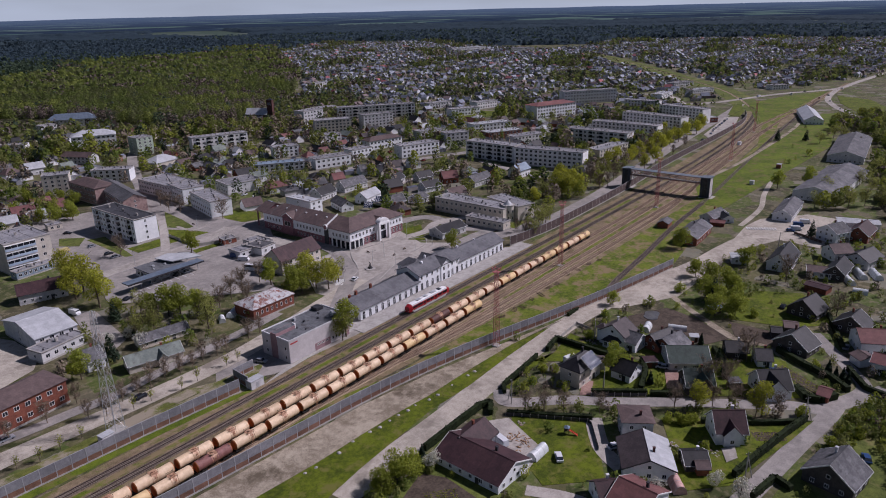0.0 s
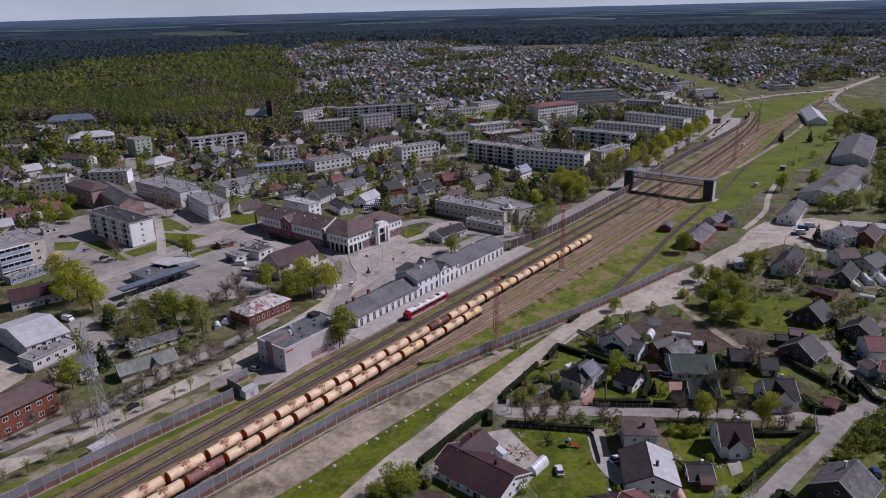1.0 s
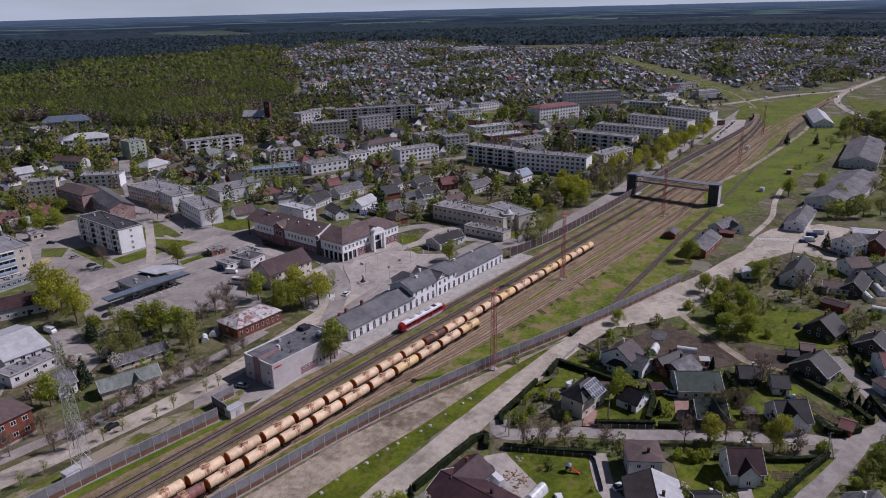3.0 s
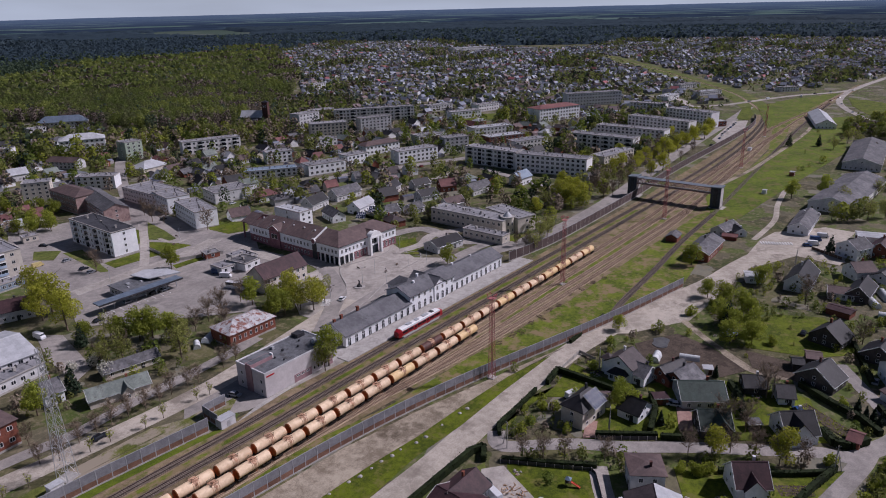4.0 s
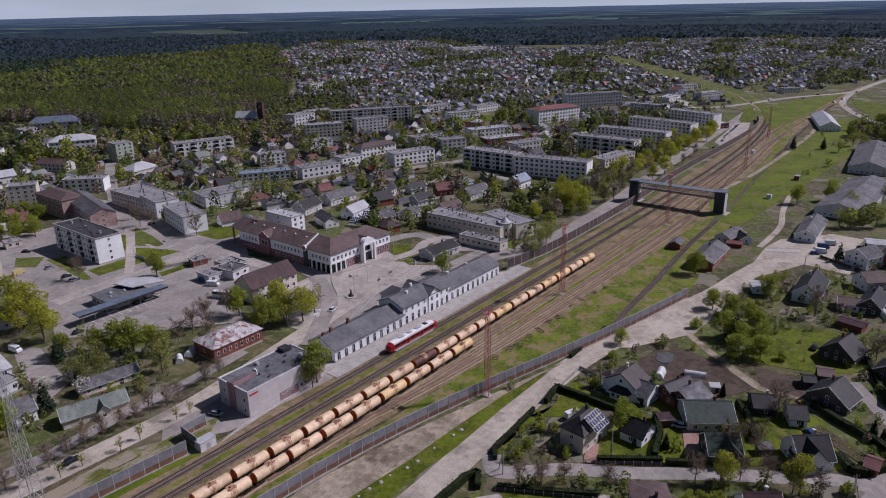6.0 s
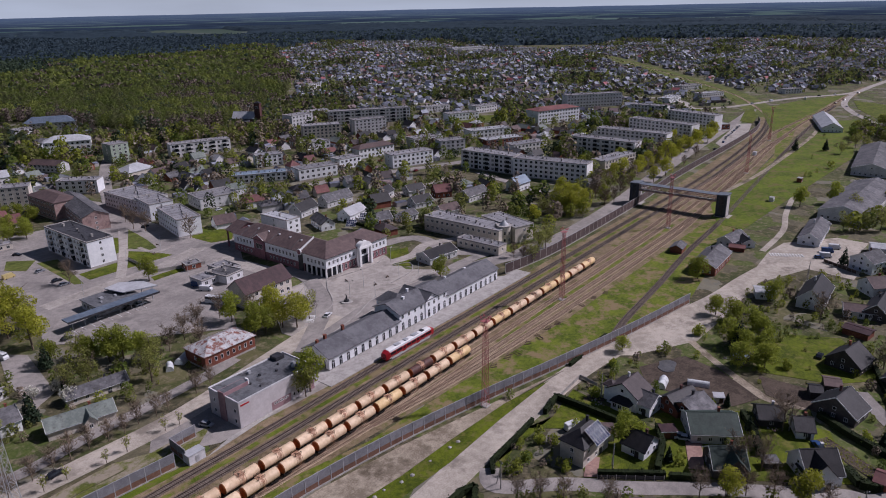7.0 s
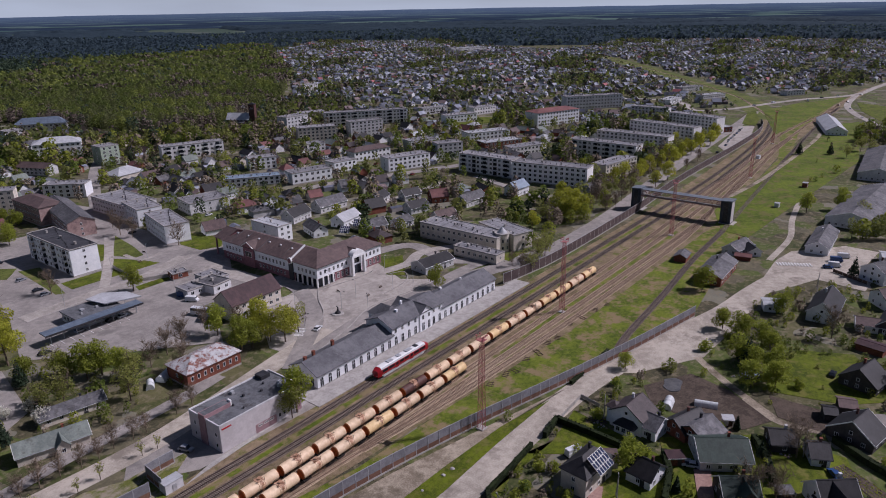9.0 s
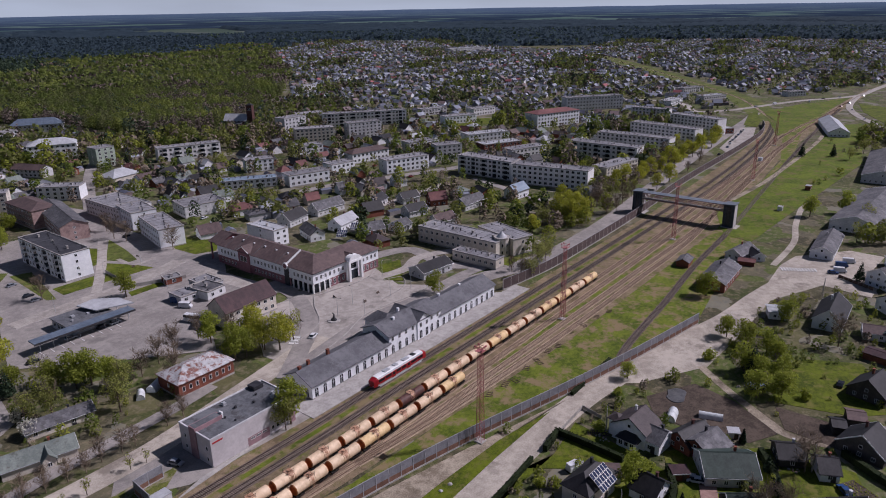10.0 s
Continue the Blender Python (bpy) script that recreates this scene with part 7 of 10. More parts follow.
kerb([(141.0, 157.8), (170.6, 160.6), (193.0, 161.0), (212.0, 166.8), (224.0, 171.4)])
kerb([(184.3, 61.8), (206.0, 91.5), (232.1, 92.5)])
kerb([(196.0, 60.0), (214.0, 66.0), (224.6, 80.0), (231.6, 88.0)])
kerb([(231.6, 88.0), (256.0, 84.0), (270.0, 88.0)])
kerb([(192.0, 45.5), (212.0, 50.2), (232.0, 57.0), (256.0, 54.6), (272.0, 55.0)])
kerb([(178.0, 39.0), (204.0, 45.4), (232.0, 49.4), (256.0, 46.8), (276.0, 47.8)])
kerb([(246.0, 62.0), (262.0, 64.0), (270.0, 72.0), (262.4, 76.4)])

# ---- town buildings ----
block(182.4, 214.1, -90.0, 44.2, 13.0, 13.0, WHITE_PLASTER, "white four-storey apartment house with dark balconies", balconies=4, floors=4, loggia=True, roof=FELT)
block(307.8, 496.2, -26.8, 37.0, 19.0, 11.5, WHITE_PLASTER, "white three-storey house with pale grey hip roof", top='hip', floors=3, roof=ROOF_PALE, roof_h=4.6)
block(313.5, 425.0, 0.0, 15.0, 14.0, 15.0, PALE_GREEN, "pale green five-storey apartment house", floors=5)
block(370.1, 393.3, -19.6, 49.8, 12.0, 11.0, PALE_PLASTER, "grey three-storey apartment block", floors=3, balconies=5, loggia=True)
block(249.1, 523.2, -38.9, 21.7, 12.0, 9.0, GREY_PLASTER, "grey flat-roofed town house")
block(336.4, 269.7, -34.3, 38.1, 12.0, 6.0, WHITE_PLASTER, "long low building with light blue roof", roof=ROOF_BLUE)
block(373.2, 306.0, -25.0, 20.6, 12.0, 9.0, WHITE_PLASTER, "white flat-roofed town building")
block(469.0, 349.5, -32.8, 34.3, 14.0, 15.0, BEIGE_PLASTER, "pale five-storey apartment block", floors=5)
block(491.8, 407.4, 0.0, 26.6, 14.0, 17.0, GREY_PLASTER, "grey five-storey apartment block", floors=5)
block(518.0, 336.3, -21.8, 32.9, 12.0, 15.0, GREY_PLASTER, "grey five-storey apartment block", floors=5)
block(570.2, 385.0, -35.7, 86.0, 12.0, 14.0, PALE_PLASTER, "long grey apartment block", floors=4, balconies=7, loggia=True)
block(570.7, 472.8, -21.5, 35.5, 15.0, 6.0, GREY_PLASTER, "low grey flat-roofed building")
block(672.6, 222.8, -19.7, 54.4, 20.0, 14.0, WHITE_PLASTER, "white office building with a red hip roof", top='hip', roof=ROOF_RED)
block(793.6, 239.1, -36.0, 70.2, 14.0, 15.0, GREY_PLASTER, "long grey apartment block", floors=4)
block(603.7, 105.1, -90.0, 62.8, 13.0, 12.0, PALE_PLASTER, "grey four-storey apartment block", floors=4)
block(645.2, 95.6, -100.2, 62.6, 13.0, 15.0, PALE_PLASTER, "pale five-storey apartment block", floors=5)
block(707.8, 89.4, -105.0, 50.9, 13.0, 15.0, PALE_PLASTER, "grey five-storey apartment block", floors=5)
block(757.7, 153.8, -90.0, 39.0, 12.0, 12.0, PALE_PLASTER, "grey four-storey apartment block")
block(545.5, 104.3, -90.0, 56.1, 13.0, 14.0, PALE_PLASTER, "grey four-storey apartment block with balconies", floors=4, balconies=6, loggia=True)
block(499.2, 74.8, -7.4, 39.9, 12.0, 11.0, BEIGE_PLASTER, "pinkish three-storey apartment house", floors=4)
block(457.1, 152.3, -90.0, 45.6, 13.0, 13.0, PALE_PLASTER, "grey four-storey apartment block with balconies", floors=4, balconies=5, loggia=True)
block(457.3, 101.1, -81.1, 53.8, 13.0, 13.0, PALE_PLASTER, "grey four-storey apartment block", floors=4)
block(436.1, 214.6, -19.4, 35.8, 13.0, 10.0, WHITE_PLASTER, "white three-storey office building", floors=3)
block(485.8, 212.7, -30.4, 21.4, 13.0, 12.0, GREY_PLASTER, "grey flat-roofed town building")
block(570.0, 233.1, -26.5, 41.3, 15.0, 7.0, WHITE_PLASTER, "long hall with white roof", roof=ROOF_PALE)
block(445.5, 262.1, -11.9, 34.7, 12.0, 8.0, WHITE_PLASTER, "town house with brown hip roof", top='hip', roof=ROOF_BROWN)
block(367.0, 245.4, -16.9, 30.2, 13.0, 8.0, WHITE_PLASTER, "white two-storey town building")
block(203.8, 341.3, -30.4, 16.5, 12.0, 14.0, BEIGE_PLASTER, "tan five-storey apartment house", floors=5)
block(246.3, 346.9, -46.4, 26.7, 12.0, 9.0, WHITE_PLASTER, "pinkish white town building")
block(247.5, 277.2, -90.0, 39.5, 20.0, 9.0, GREY_PLASTER, "grey flat-roofed town building")
block(244.4, 251.0, -99.7, 24.3, 14.0, 10.0, WHITE_PLASTER, "white three-storey town house")
block(237.4, 213.6, -103.4, 33.6, 13.0, 10.0, WHITE_PLASTER, "white three-storey town house")
block(280.2, 243.6, -101.0, 19.5, 25.0, 7.0, GREY_PLASTER, "low grey flat-roofed building")
block(211.0, 305.9, -90.0, 35.0, 15.0, 11.0, OLD_PINK, "dull pink plastered town house", top='hip', roof=ROOF_BROWN)
block(214.4, 278.5, -101.9, 59.9, 14.0, 9.0, OLD_PINK, "dull pink town house with grey roof", top='gable', roof=ROOF_GREY)
public = block(126.2, 211.6, 0.0, 21.1, 25.0, 15.0, BEIGE_PLASTER, "beige four-storey public building with blue balcony bands", floors=4, step=6.0)
BLUE_PANEL = mat("pale_blue_panel", c(150, 168, 190), c(176, 192, 210), 0.3, 0.6, 2.0)
for fl in range(4):
    z = 1.0 + fl * 3.6
    part("balcony_band", Geo().box(-10.4, 3.4, -13.3, -12.52, z, z + 1.1), BLUE_PANEL, public, "pale blue balcony front")
    part("band_glazing", Geo().box(-10.3, 3.3, -13.1, -12.52, z + 1.14, z + 2.5), DARK_GLASS, public)
    part("band_slab", Geo().box(-10.5, 3.5, -13.4, -12.52, z + 2.54, z + 2.8), FRAME_WHITE, public)
    for k in range(6):
        part("mullion", Geo().box(-10.4 + k * 2.74, -10.28 + k * 2.74, -13.2, -13.1, z + 1.12, z + 2.52), FRAME_WHITE, public)
block(123.7, 192.9, 7.6, 18.2, 5.0, 3.4, ROOF_BLUE, "low teal glazed entrance annex", floors=1, step=2.2)
block(94.5, 117.2, 0.0, 14.9, 28.0, 6.0, GREY_PLASTER, "hall with a wide pale gable roof", roof=ROOF_PALE, top='gable', roof_h=3)
block(92.5, 99.3, 11.5, 17.6, 8.0, 4.0, GREY_PLASTER, "low annex with grey roof")
block(61.9, 64.2, 7.2, 31.3, 12.0, 8.0, BRICK, "red brick two-storey building with dull red roof", top='hip', roof=ROOF_BROWN)
block(160.6, 66.4, 0.0, 20.5, 12.0, 5.0, BRICK, "red brick house with rusty white roof", top='hip', roof=ROOF_RUST, step=2.3, win=(1.0, 1.7))
block(201.7, 96.3, 0.0, 23.7, 12.0, 7.0, BEIGE_PLASTER, "old house with dark red-brown gable roof", top='gable', roof=ROOF_MAROON, roof_h=4.6)
block(320.8, 74.7, -90.0, 48.5, 13.0, 8.0, BEIGE_PLASTER, "beige two-storey building with flat roof")
block(267.1, 162.3, 0.0, 9.2, 22.0, 9.0, WHITE_PLASTER, "white building behind the culture house", roof=ROOF_PALE)
block(305.7, 55.0, -90.0, 25.1, 7.0, 4.5, BEIGE_PLASTER, "low beige front wing with flat roof")
block(332.7, 57.5, -17.0, 12.4, 28.0, 8.2, BEIGE_PLASTER, "beige end wing with blank walls", floors=2, step=9)
rotunda(321.5, 52.0)
block(318.2, 616.2, 0.0, 16.4, 12.0, 9.0, GREY_PLASTER, "grey three-storey public building", floors=3)
block(358.9, 645.9, -32.7, 48.8, 16.0, 8.0, GREY_PLASTER, "long school building with blue-grey hip roof", top='hip', roof=CANOPY_BLUE, roof_h=6)
block(298.3, 523.6, 10.6, 17.7, 14.0, 9.0, WHITE_PLASTER, "white three-storey side wing", top='hip')
block(440.6, 324.6, -16.0, 20.4, 12.0, 7.0, GREY_PLASTER, "low grey town building")
block(401.9, 248.7, -8.6, 20.2, 12.0, 8.0, WHITE_PLASTER, "white two-storey town building")
block(537.7, 197.2, -26.0, 36.1, 14.0, 7.0, BRICK, "red brick hall with pale roof", roof=ROOF_PALE)
block(530.5, 167.6, -21.1, 34.5, 13.0, 7.0, PALE_PLASTER, "low grey hall with flat roof")
block(500.8, 254.7, -16.8, 25.4, 13.0, 8.0, GREY_PLASTER, "grey two-storey workshop building")
block(634.2, 311.7, -25.4, 35.9, 13.0, 8.0, WHITE_PLASTER, "white hall with grey roof")
block(692.3, 323.7, -13.2, 31.8, 12.0, 8.0, PALE_PLASTER, "grey town building behind the sports ground")
block(665.9, 373.1, -15.9, 33.6, 12.0, 7.0, GREY_PLASTER, "grey town building among trees")
block(1599.8, 1008.7, -17.8, 114.6, 30.0, 8.0, GREY_PLASTER, "far factory hall with pale roof", roof=ROOF_PALE)
block(1624.9, 851.0, -30.6, 66.4, 30.0, 8.0, GREY_PLASTER, "far factory hall with dark roof")
block(742.2, 667.9, 0.0, 26.6, 13.0, 10.0, GREY_PLASTER, "far grey apartment house")
area("sports_ground", [(599.3, 309.2), (649.9, 276.8), (684.3, 295.7), (642.7, 334.2)], LAWN, "green sports field", "grass")
block(204.7, 152.3, -13.1, 7.1, 6.0, 3.0, BRICK, "small red kiosk at the bus yard")
block(200.4, 130.3, 0.0, 15.6, 9.0, 3.4, GREY_PLASTER, "long grey shed behind the bus yard", roof=BITUMEN)
block(210.9, 135.2, -90.0, 12.9, 9.0, 3.2, GREY_PLASTER, "low shed with dark flat roof")
block(205.6, 126.8, 7.9, 9.8, 12.0, 4.0, GREY_PLASTER, "low shed with grey roof", roof=ROOF_GREY)
block(162.7, 258.0, -8.6, 7.6, 6.0, 3.4, BEIGE_PLASTER, "small brick transformer hut")
block(716.1, 69.8, -35.3, 15.8, 16.0, 5.0, BRICK, "brick shop with pale stepped roof", roof=ROOF_PALE)
block(1007.8, 202.1, -20.6, 40.1, 14.0, 6.0, GREY_PLASTER, "grey shop beside the main road")
block(948.7, 154.3, -24.5, 38.0, 14.0, 5.0, GREY_PLASTER, "low grey shop beside the main road", roof=ROOF_PALE)
block(877.3, 178.0, 0.0, 37.8, 14.0, 6.0, WHITE_PLASTER, "white hall with bright roof", roof=ROOF_PALE)
block(1029.4, 77.1, -35.2, 26.7, 12.0, 6.0, GREY_PLASTER, "grey building beside the main road")

# ---- houses ----
house(113.0, 158.3, -18.1, 18.6, 10.0, 4.5, 3.2, GREY_PLASTER, ROOF_MAROON, "old house with dark red roof beside yellow-green trees")
house(108.7, 62.7, -14.7, 18.4, 7.6, 3.0, 2.2, BEIGE_PLASTER, ROOF_SAGE, "long low house with grey-green roof and white porch", cross=(2.0, 3.2, 1.6))
house(120.5, 76.8, -9.6, 18.5, 6.0, 2.6, 1.7, BEIGE_PLASTER, ROOF_GREY, "long low outbuilding with grey slate roof")
house(94.4, 78.2, -5.3, 5.8, 9.0, 4.0, 2.7, WHITE_PLASTER, ROOF_GREY, "white house behind the radio tower")
house(185.1, -63.7, -5.1, 12.6, 7.3, 5.8, 3.4, BEIGE_PLASTER, ROOF_DARK, "two-storey house with dark hip roof and solar panels", kind="hip")
house(195.2, -75.3, -95.8, 6.7, 8.0, 3.0, 2.7, WHITE_PLASTER, ROOF_DARK, "small white house with dark roof in a lawn")
villa = house(216.2, -62.7, -5.8, 8.5, 10.0, 5.0, 3.2, WHITE_PLASTER, ROOF_DARKBROWN, "white two-storey villa with brown roof and a porch")
part("porch_wall", Geo().box(-6.6, -4.25, -3.6, 2.2, 0, 2.7), WHITE_PLASTER, villa)
part("porch_roof", Geo().add([(-7.1, -4.1, 2.7), (-4.2, -4.1, 2.7), (-4.2, 2.7, 2.7), (-7.1, 2.7, 2.7), (-4.2, -2.4, 4.1), (-4.2, 1.0, 4.1)], [(0, 1, 4), (0, 4, 5, 3), (3, 5, 2), (3, 2, 1, 0), (1, 2, 5, 4)]), ROOF_DARK, villa)
for k in (-2.4, -0.7, 1.0):
    part("porch_window", window_mesh(1.2, 1.5), None, villa, at=pose(-6.6, k, 1.5, 0, 0, -90))
part("skylight", Geo().add([(-1.0, -2.6, 6.75), (0.4, -2.6, 6.75), (0.4, -1.2, 7.65), (-1.0, -1.2, 7.65)], [(0, 1, 2, 3)]), DARK_GLASS, villa, "blue-grey roof window")
part("side_dormer_roof", hip_roof(3.2, 3.0, 5.0, 1.5), ROOF_DARKBROWN, villa, at=pose(-1.6, 5.2, 0))
part("side_dormer", Geo().box(-3.2, 0.0, 3.7, 6.7, 0, 5.0), WHITE_PLASTER, villa)
house(215.9, -68.9, -97.2, 5.8, 8.0, 3.4, 2.3, WHITE_PLASTER, ROOF_GREY, "white annex with pale grey roof")
house(222.0, -76.0, -19.9, 10.2, 8.0, 3.0, 2.7, BRICK, ROOF_DARK, "brick barn with dark roof")
house(221.0, -80.4, -15.7, 9.6, 10.0, 3.0, 2.7, BRICK, ROOF_GREY, "brick barn with grey slate roof")
house(214.9, -87.7, -56.5, 13.2, 12.0, 3.2, 3.0, GREY_PLASTER, ROOF_GREEN, "long house with dark green roof and solar panel")
house(200.7, -96.2, -54.6, 8.5, 9.0, 3.2, 3.5, DARK_TIMBER, ROOF_GREEN, "house with dark green roof and front gable", cross=(1, 6, 1))
house(231.0, -99.2, -61.5, 6.5, 8.0, 2.6, 2.1, DARK_TIMBER, ROOF_DARK, "small grey gabled house")
house(230.3, -108.3, -63.3, 4.6, 8.0, 2.6, 2.1, WHITE_PLASTER, ROOF_DARK, "small white garden house")
house(211.6, -115.3, -50.5, 9.0, 10.0, 3.5, 4.2, WHITE_PLASTER, ROOF_DARK, "house with steep dark roof and gable", cross=(-1, 7, 1))
house(166.7, -90.3, -147.2, 8.5, 8.4, 5.8, 1.2, GREY_PLASTER, ROOF_BROWN, "house with low brown roof", kind="hip", stack=True)
house(154.1, -98.6, -149.6, 13.4, 13.0, 3.4, 2.8, WHITE_PLASTER, ROOF_DARKBROWN, "house with brown roof, one slope painted pale as sunlit", sunlit_back=ROOF_PALE)
house(179.7, -111.6, -54.3, 8.2, 9.0, 4.0, 4.2, WHITE_PLASTER, ROOF_MAROON, "white house with steep dark roof and dormer", cross=(0, 4.5, 0.8))
house(161.9, -108.7, -54.1, 6.0, 7.0, 2.2, 1.7, DARK_TIMBER, ROOF_DARK, "dark shed in the garden")
house(159.9, -111.4, -54.0, 3.0, 4.0, 2.2, 0.9, BRICK, ROOF_BROWN, "lean-to shed with reddish roof", windows=False, stack=False)
house(136.5, -103.7, -95.3, 9.5, 14.0, 3.4, 3.3, WHITE_PLASTER, ROOF_RED, "house with red tile roof")
house(135.0, -96.1, -41.3, 5.0, 8.0, 3.0, 2.7, WHITE_PLASTER, ROOF_MAROON, "dark red roofed annex")
house(175.6, -139.9, -11.2, 11.0, 12.0, 3.6, 4.1, DARK_TIMBER, ROOF_GREY, "barn-like slate-roofed house with a white ridge")
house(128.5, -63.7, -92.5, 21.2, 14.0, 2.8, 2.9, WHITE_PLASTER, ROOF_MAROON, "long white house with maroon sheet roof")
house(134.3, -56.5, -0.5, 11.3, 9.0, 3.0, 2.7, WHITE_PLASTER, ROOF_MAROON, "maroon-roofed wing of the long white house")
house(419.6, -73.5, 2.6, 33.7, 10.0, 3.6, 2.6, WHITE_PLASTER, ROOF_GREY, "white shop with grey roof")
house(496.7, -82.2, -3.5, 82.5, 24.0, 5.0, 3.7, GREY_PLASTER, ROOF_GREY, "long grey slate warehouse", stack=False, category='warehouse', name='warehouse')
house(625.5, -72.8, 4.5, 92.7, 24.0, 5.0, 3.7, GREY_PLASTER, ROOF_GREY, "long grey slate warehouse", stack=False, category='warehouse', name='warehouse')
house(382.7, -103.0, -26.9, 10.8, 11.0, 5.6, 3.1, WHITE_PLASTER, ROOF_GREY, "pale two-storey house with grey roof")
house(411.8, -109.5, -74.1, 19.5, 9.0, 3.6, 0.6, WHITE_PLASTER, ROOF_PALE, "long shed with pale roof", windows=False, stack=False)
house(393.8, -113.7, -5.7, 16.6, 10.0, 4.0, 3.7, BRICK, ROOF_MAROON, "dark red brick house")
house(354.3, -109.6, -46.7, 9.1, 10.0, 4.4, 2.8, WHITE_PLASTER, ROOF_BROWN, "pale house with brown-grey roof")
house(331.6, -91.4, 1.6, 20.5, 10.0, 4.0, 4.2, WHITE_PLASTER, ROOF_DARK, "white house with steep dark roof")
house(326.8, -108.1, -76.0, 11.2, 8.0, 2.8, 1.4, GREY_PLASTER, ROOF_BROWN, "long low shed with mauve-brown roof", stack=False)
house(331.4, -114.0, -2.9, 15.3, 8.0, 3.4, 3.3, DARK_TIMBER, ROOF_DARK, "small house with dark roof")
house(353.0, -120.6, -17.5, 14.1, 11.0, 3.6, 3.1, GREY_PLASTER, ROOF_DARK, "grey house with dark roof")
house(324.5, -74.0, -66.9, 7.2, 7.0, 3.0, 0.3, WHITE_PLASTER, ROOF_PALE, "small white shed with pale roof", stack=False)
house(280.1, -112.1, -14.0, 10.0, 11.0, 3.0, 4.2, DARK_TIMBER, ROOF_DARK, "dark grey house in a meadow")
house(246.7, -115.3, -13.7, 9.2, 12.0, 3.0, 4.2, DARK_TIMBER, ROOF_DARK, "dark grey house beside the lane")
house(274.9, -128.7, -9.7, 8.9, 11.0, 3.0, 3.7, DARK_TIMBER, ROOF_DARK, "dark house with white verge")
house(261.2, -136.6, -63.2, 11.5, 11.0, 5.0, 2.7, WHITE_PLASTER, ROOF_RED, "white house with dull red roof")
house(246.4, -141.3, -92.3, 5.5, 8.0, 4.0, 1.7, WHITE_PLASTER, ROOF_RED, "white wing with dull red roof")
house(248.0, -135.6, -133.0, 4.8, 6.0, 2.8, 0.9, WHITE_PLASTER, ROOF_BROWN, "garage with brown roof", windows=False, stack=False)
house(253.5, -107.1, -68.1, 3.2, 5.0, 2.4, 0.8, DARK_TIMBER, ROOF_DARK, "low dark garden shed", windows=False, stack=False)
house(260.6, -110.4, -71.0, 4.4, 6.0, 2.6, 0.9, DARK_TIMBER, ROOF_BROWN, "low dark garden shed", windows=False, stack=False)
house(217.3, -129.9, -92.7, 3.0, 6.0, 2.2, 1.1, BRICK, ROOF_RED, "shed with pale red roof", windows=False, stack=False)
house(307.4, -110.7, -101.6, 8.6, 6.0, 2.4, 0.5, BRICK, ROOF_MAROON, "low red brick shed", windows=False, stack=False)
house(347.9, -44.5, 2.2, 25.6, 11.0, 4.0, 2.7, BRICK, ROOF_GREY, "brick house with grey slate roof beside the siding")
house(386.4, -42.4, -9.5, 15.4, 8.0, 2.8, 2.4, GREY_PLASTER, ROOF_GREY, "grey house beside the siding")
house(376.5, -48.0, -77.8, 6.9, 5.0, 2.0, 0.7, BRICK, ROOF_RED, "shed with rusty red roof", windows=False, stack=False)
house(386.5, -49.0, -142.6, 8.8, 6.0, 2.6, 1.6, WHITE_PLASTER, ROOF_DARK, "small house by the siding")
house(359.5, -25.0, 6.4, 8.8, 5.5, 2.6, 1.3, BRICK, ROOF_GREY, "small red brick hut between the tracks", windows=False, stack=False)
house(282.8, 65.4, -7.3, 18.1, 10.0, 3.4, 2.3, GREY_PLASTER, ROOF_DARK, "low grey house at the square")
house(297.5, 178.4, 11.8, 16.6, 9.0, 4.0, 3.7, GREY_PLASTER, ROOF_DARK, "house with dark roof")
house(324.5, 179.6, -2.1, 20.9, 9.0, 4.0, 3.7, GREY_PLASTER, ROOF_GREY, "house with grey roof")
house(308.4, 148.8, 9.4, 16.3, 9.0, 4.0, 3.2, WHITE_PLASTER, ROOF_PALE, "house with white roof")
house(309.6, 127.0, -18.5, 10.0, 9.0, 3.6, 3.1, GREY_PLASTER, ROOF_GREY, "small house with grey roof")
house(352.7, 164.9, 15.5, 15.3, 8.0, 3.6, 3.1, GREY_PLASTER, ROOF_DARK, "house with dark roof")
house(369.8, 153.8, -15.6, 12.2, 8.0, 3.6, 3.1, GREY_PLASTER, ROOF_DARK, "house with dark roof")
house(350.6, 132.4, -14.9, 13.1, 9.0, 3.6, 3.1, GREY_PLASTER, ROOF_DARK, "house with dark roof")
house(376.0, 135.7, -31.5, 10.9, 9.0, 4.0, 3.7, BRICK, ROOF_RED, "brick house with reddish roof")
house(382.4, 115.2, -2.1, 19.6, 9.0, 4.0, 3.2, GREY_PLASTER, ROOF_GREY, "house with grey roof")
house(344.5, 106.7, -12.0, 13.5, 9.0, 3.6, 3.1, GREY_PLASTER, ROOF_BROWN, "house with brown roof")
house(418.1, 104.3, -2.1, 14.9, 9.0, 5.0, 3.7, WHITE_PLASTER, ROOF_BLUE, "pale blue and white house")
house(286.3, 149.7, -110.0, 15.7, 8.0, 4.0, 2.7, WHITE_PLASTER, ROOF_GREY, "white house with gable roof")
house(323.6, 119.9, 1.3, 10.5, 8.0, 3.4, 2.3, GREY_PLASTER, ROOF_GREY, "small grey gabled house")
house(786.0, -11.0, 17.0, 78.0, 17.0, 4.0, 4.4, WHITE_PLASTER, ROOF_PALE, "white barn with a bright pale roof", stack=False)
house(293.9, 362.0, 9.7, 23.1, 16.0, 5.0, 4.7, BEIGE_PLASTER, ROOF_PALE, "house with pale hip roof", kind='hip')
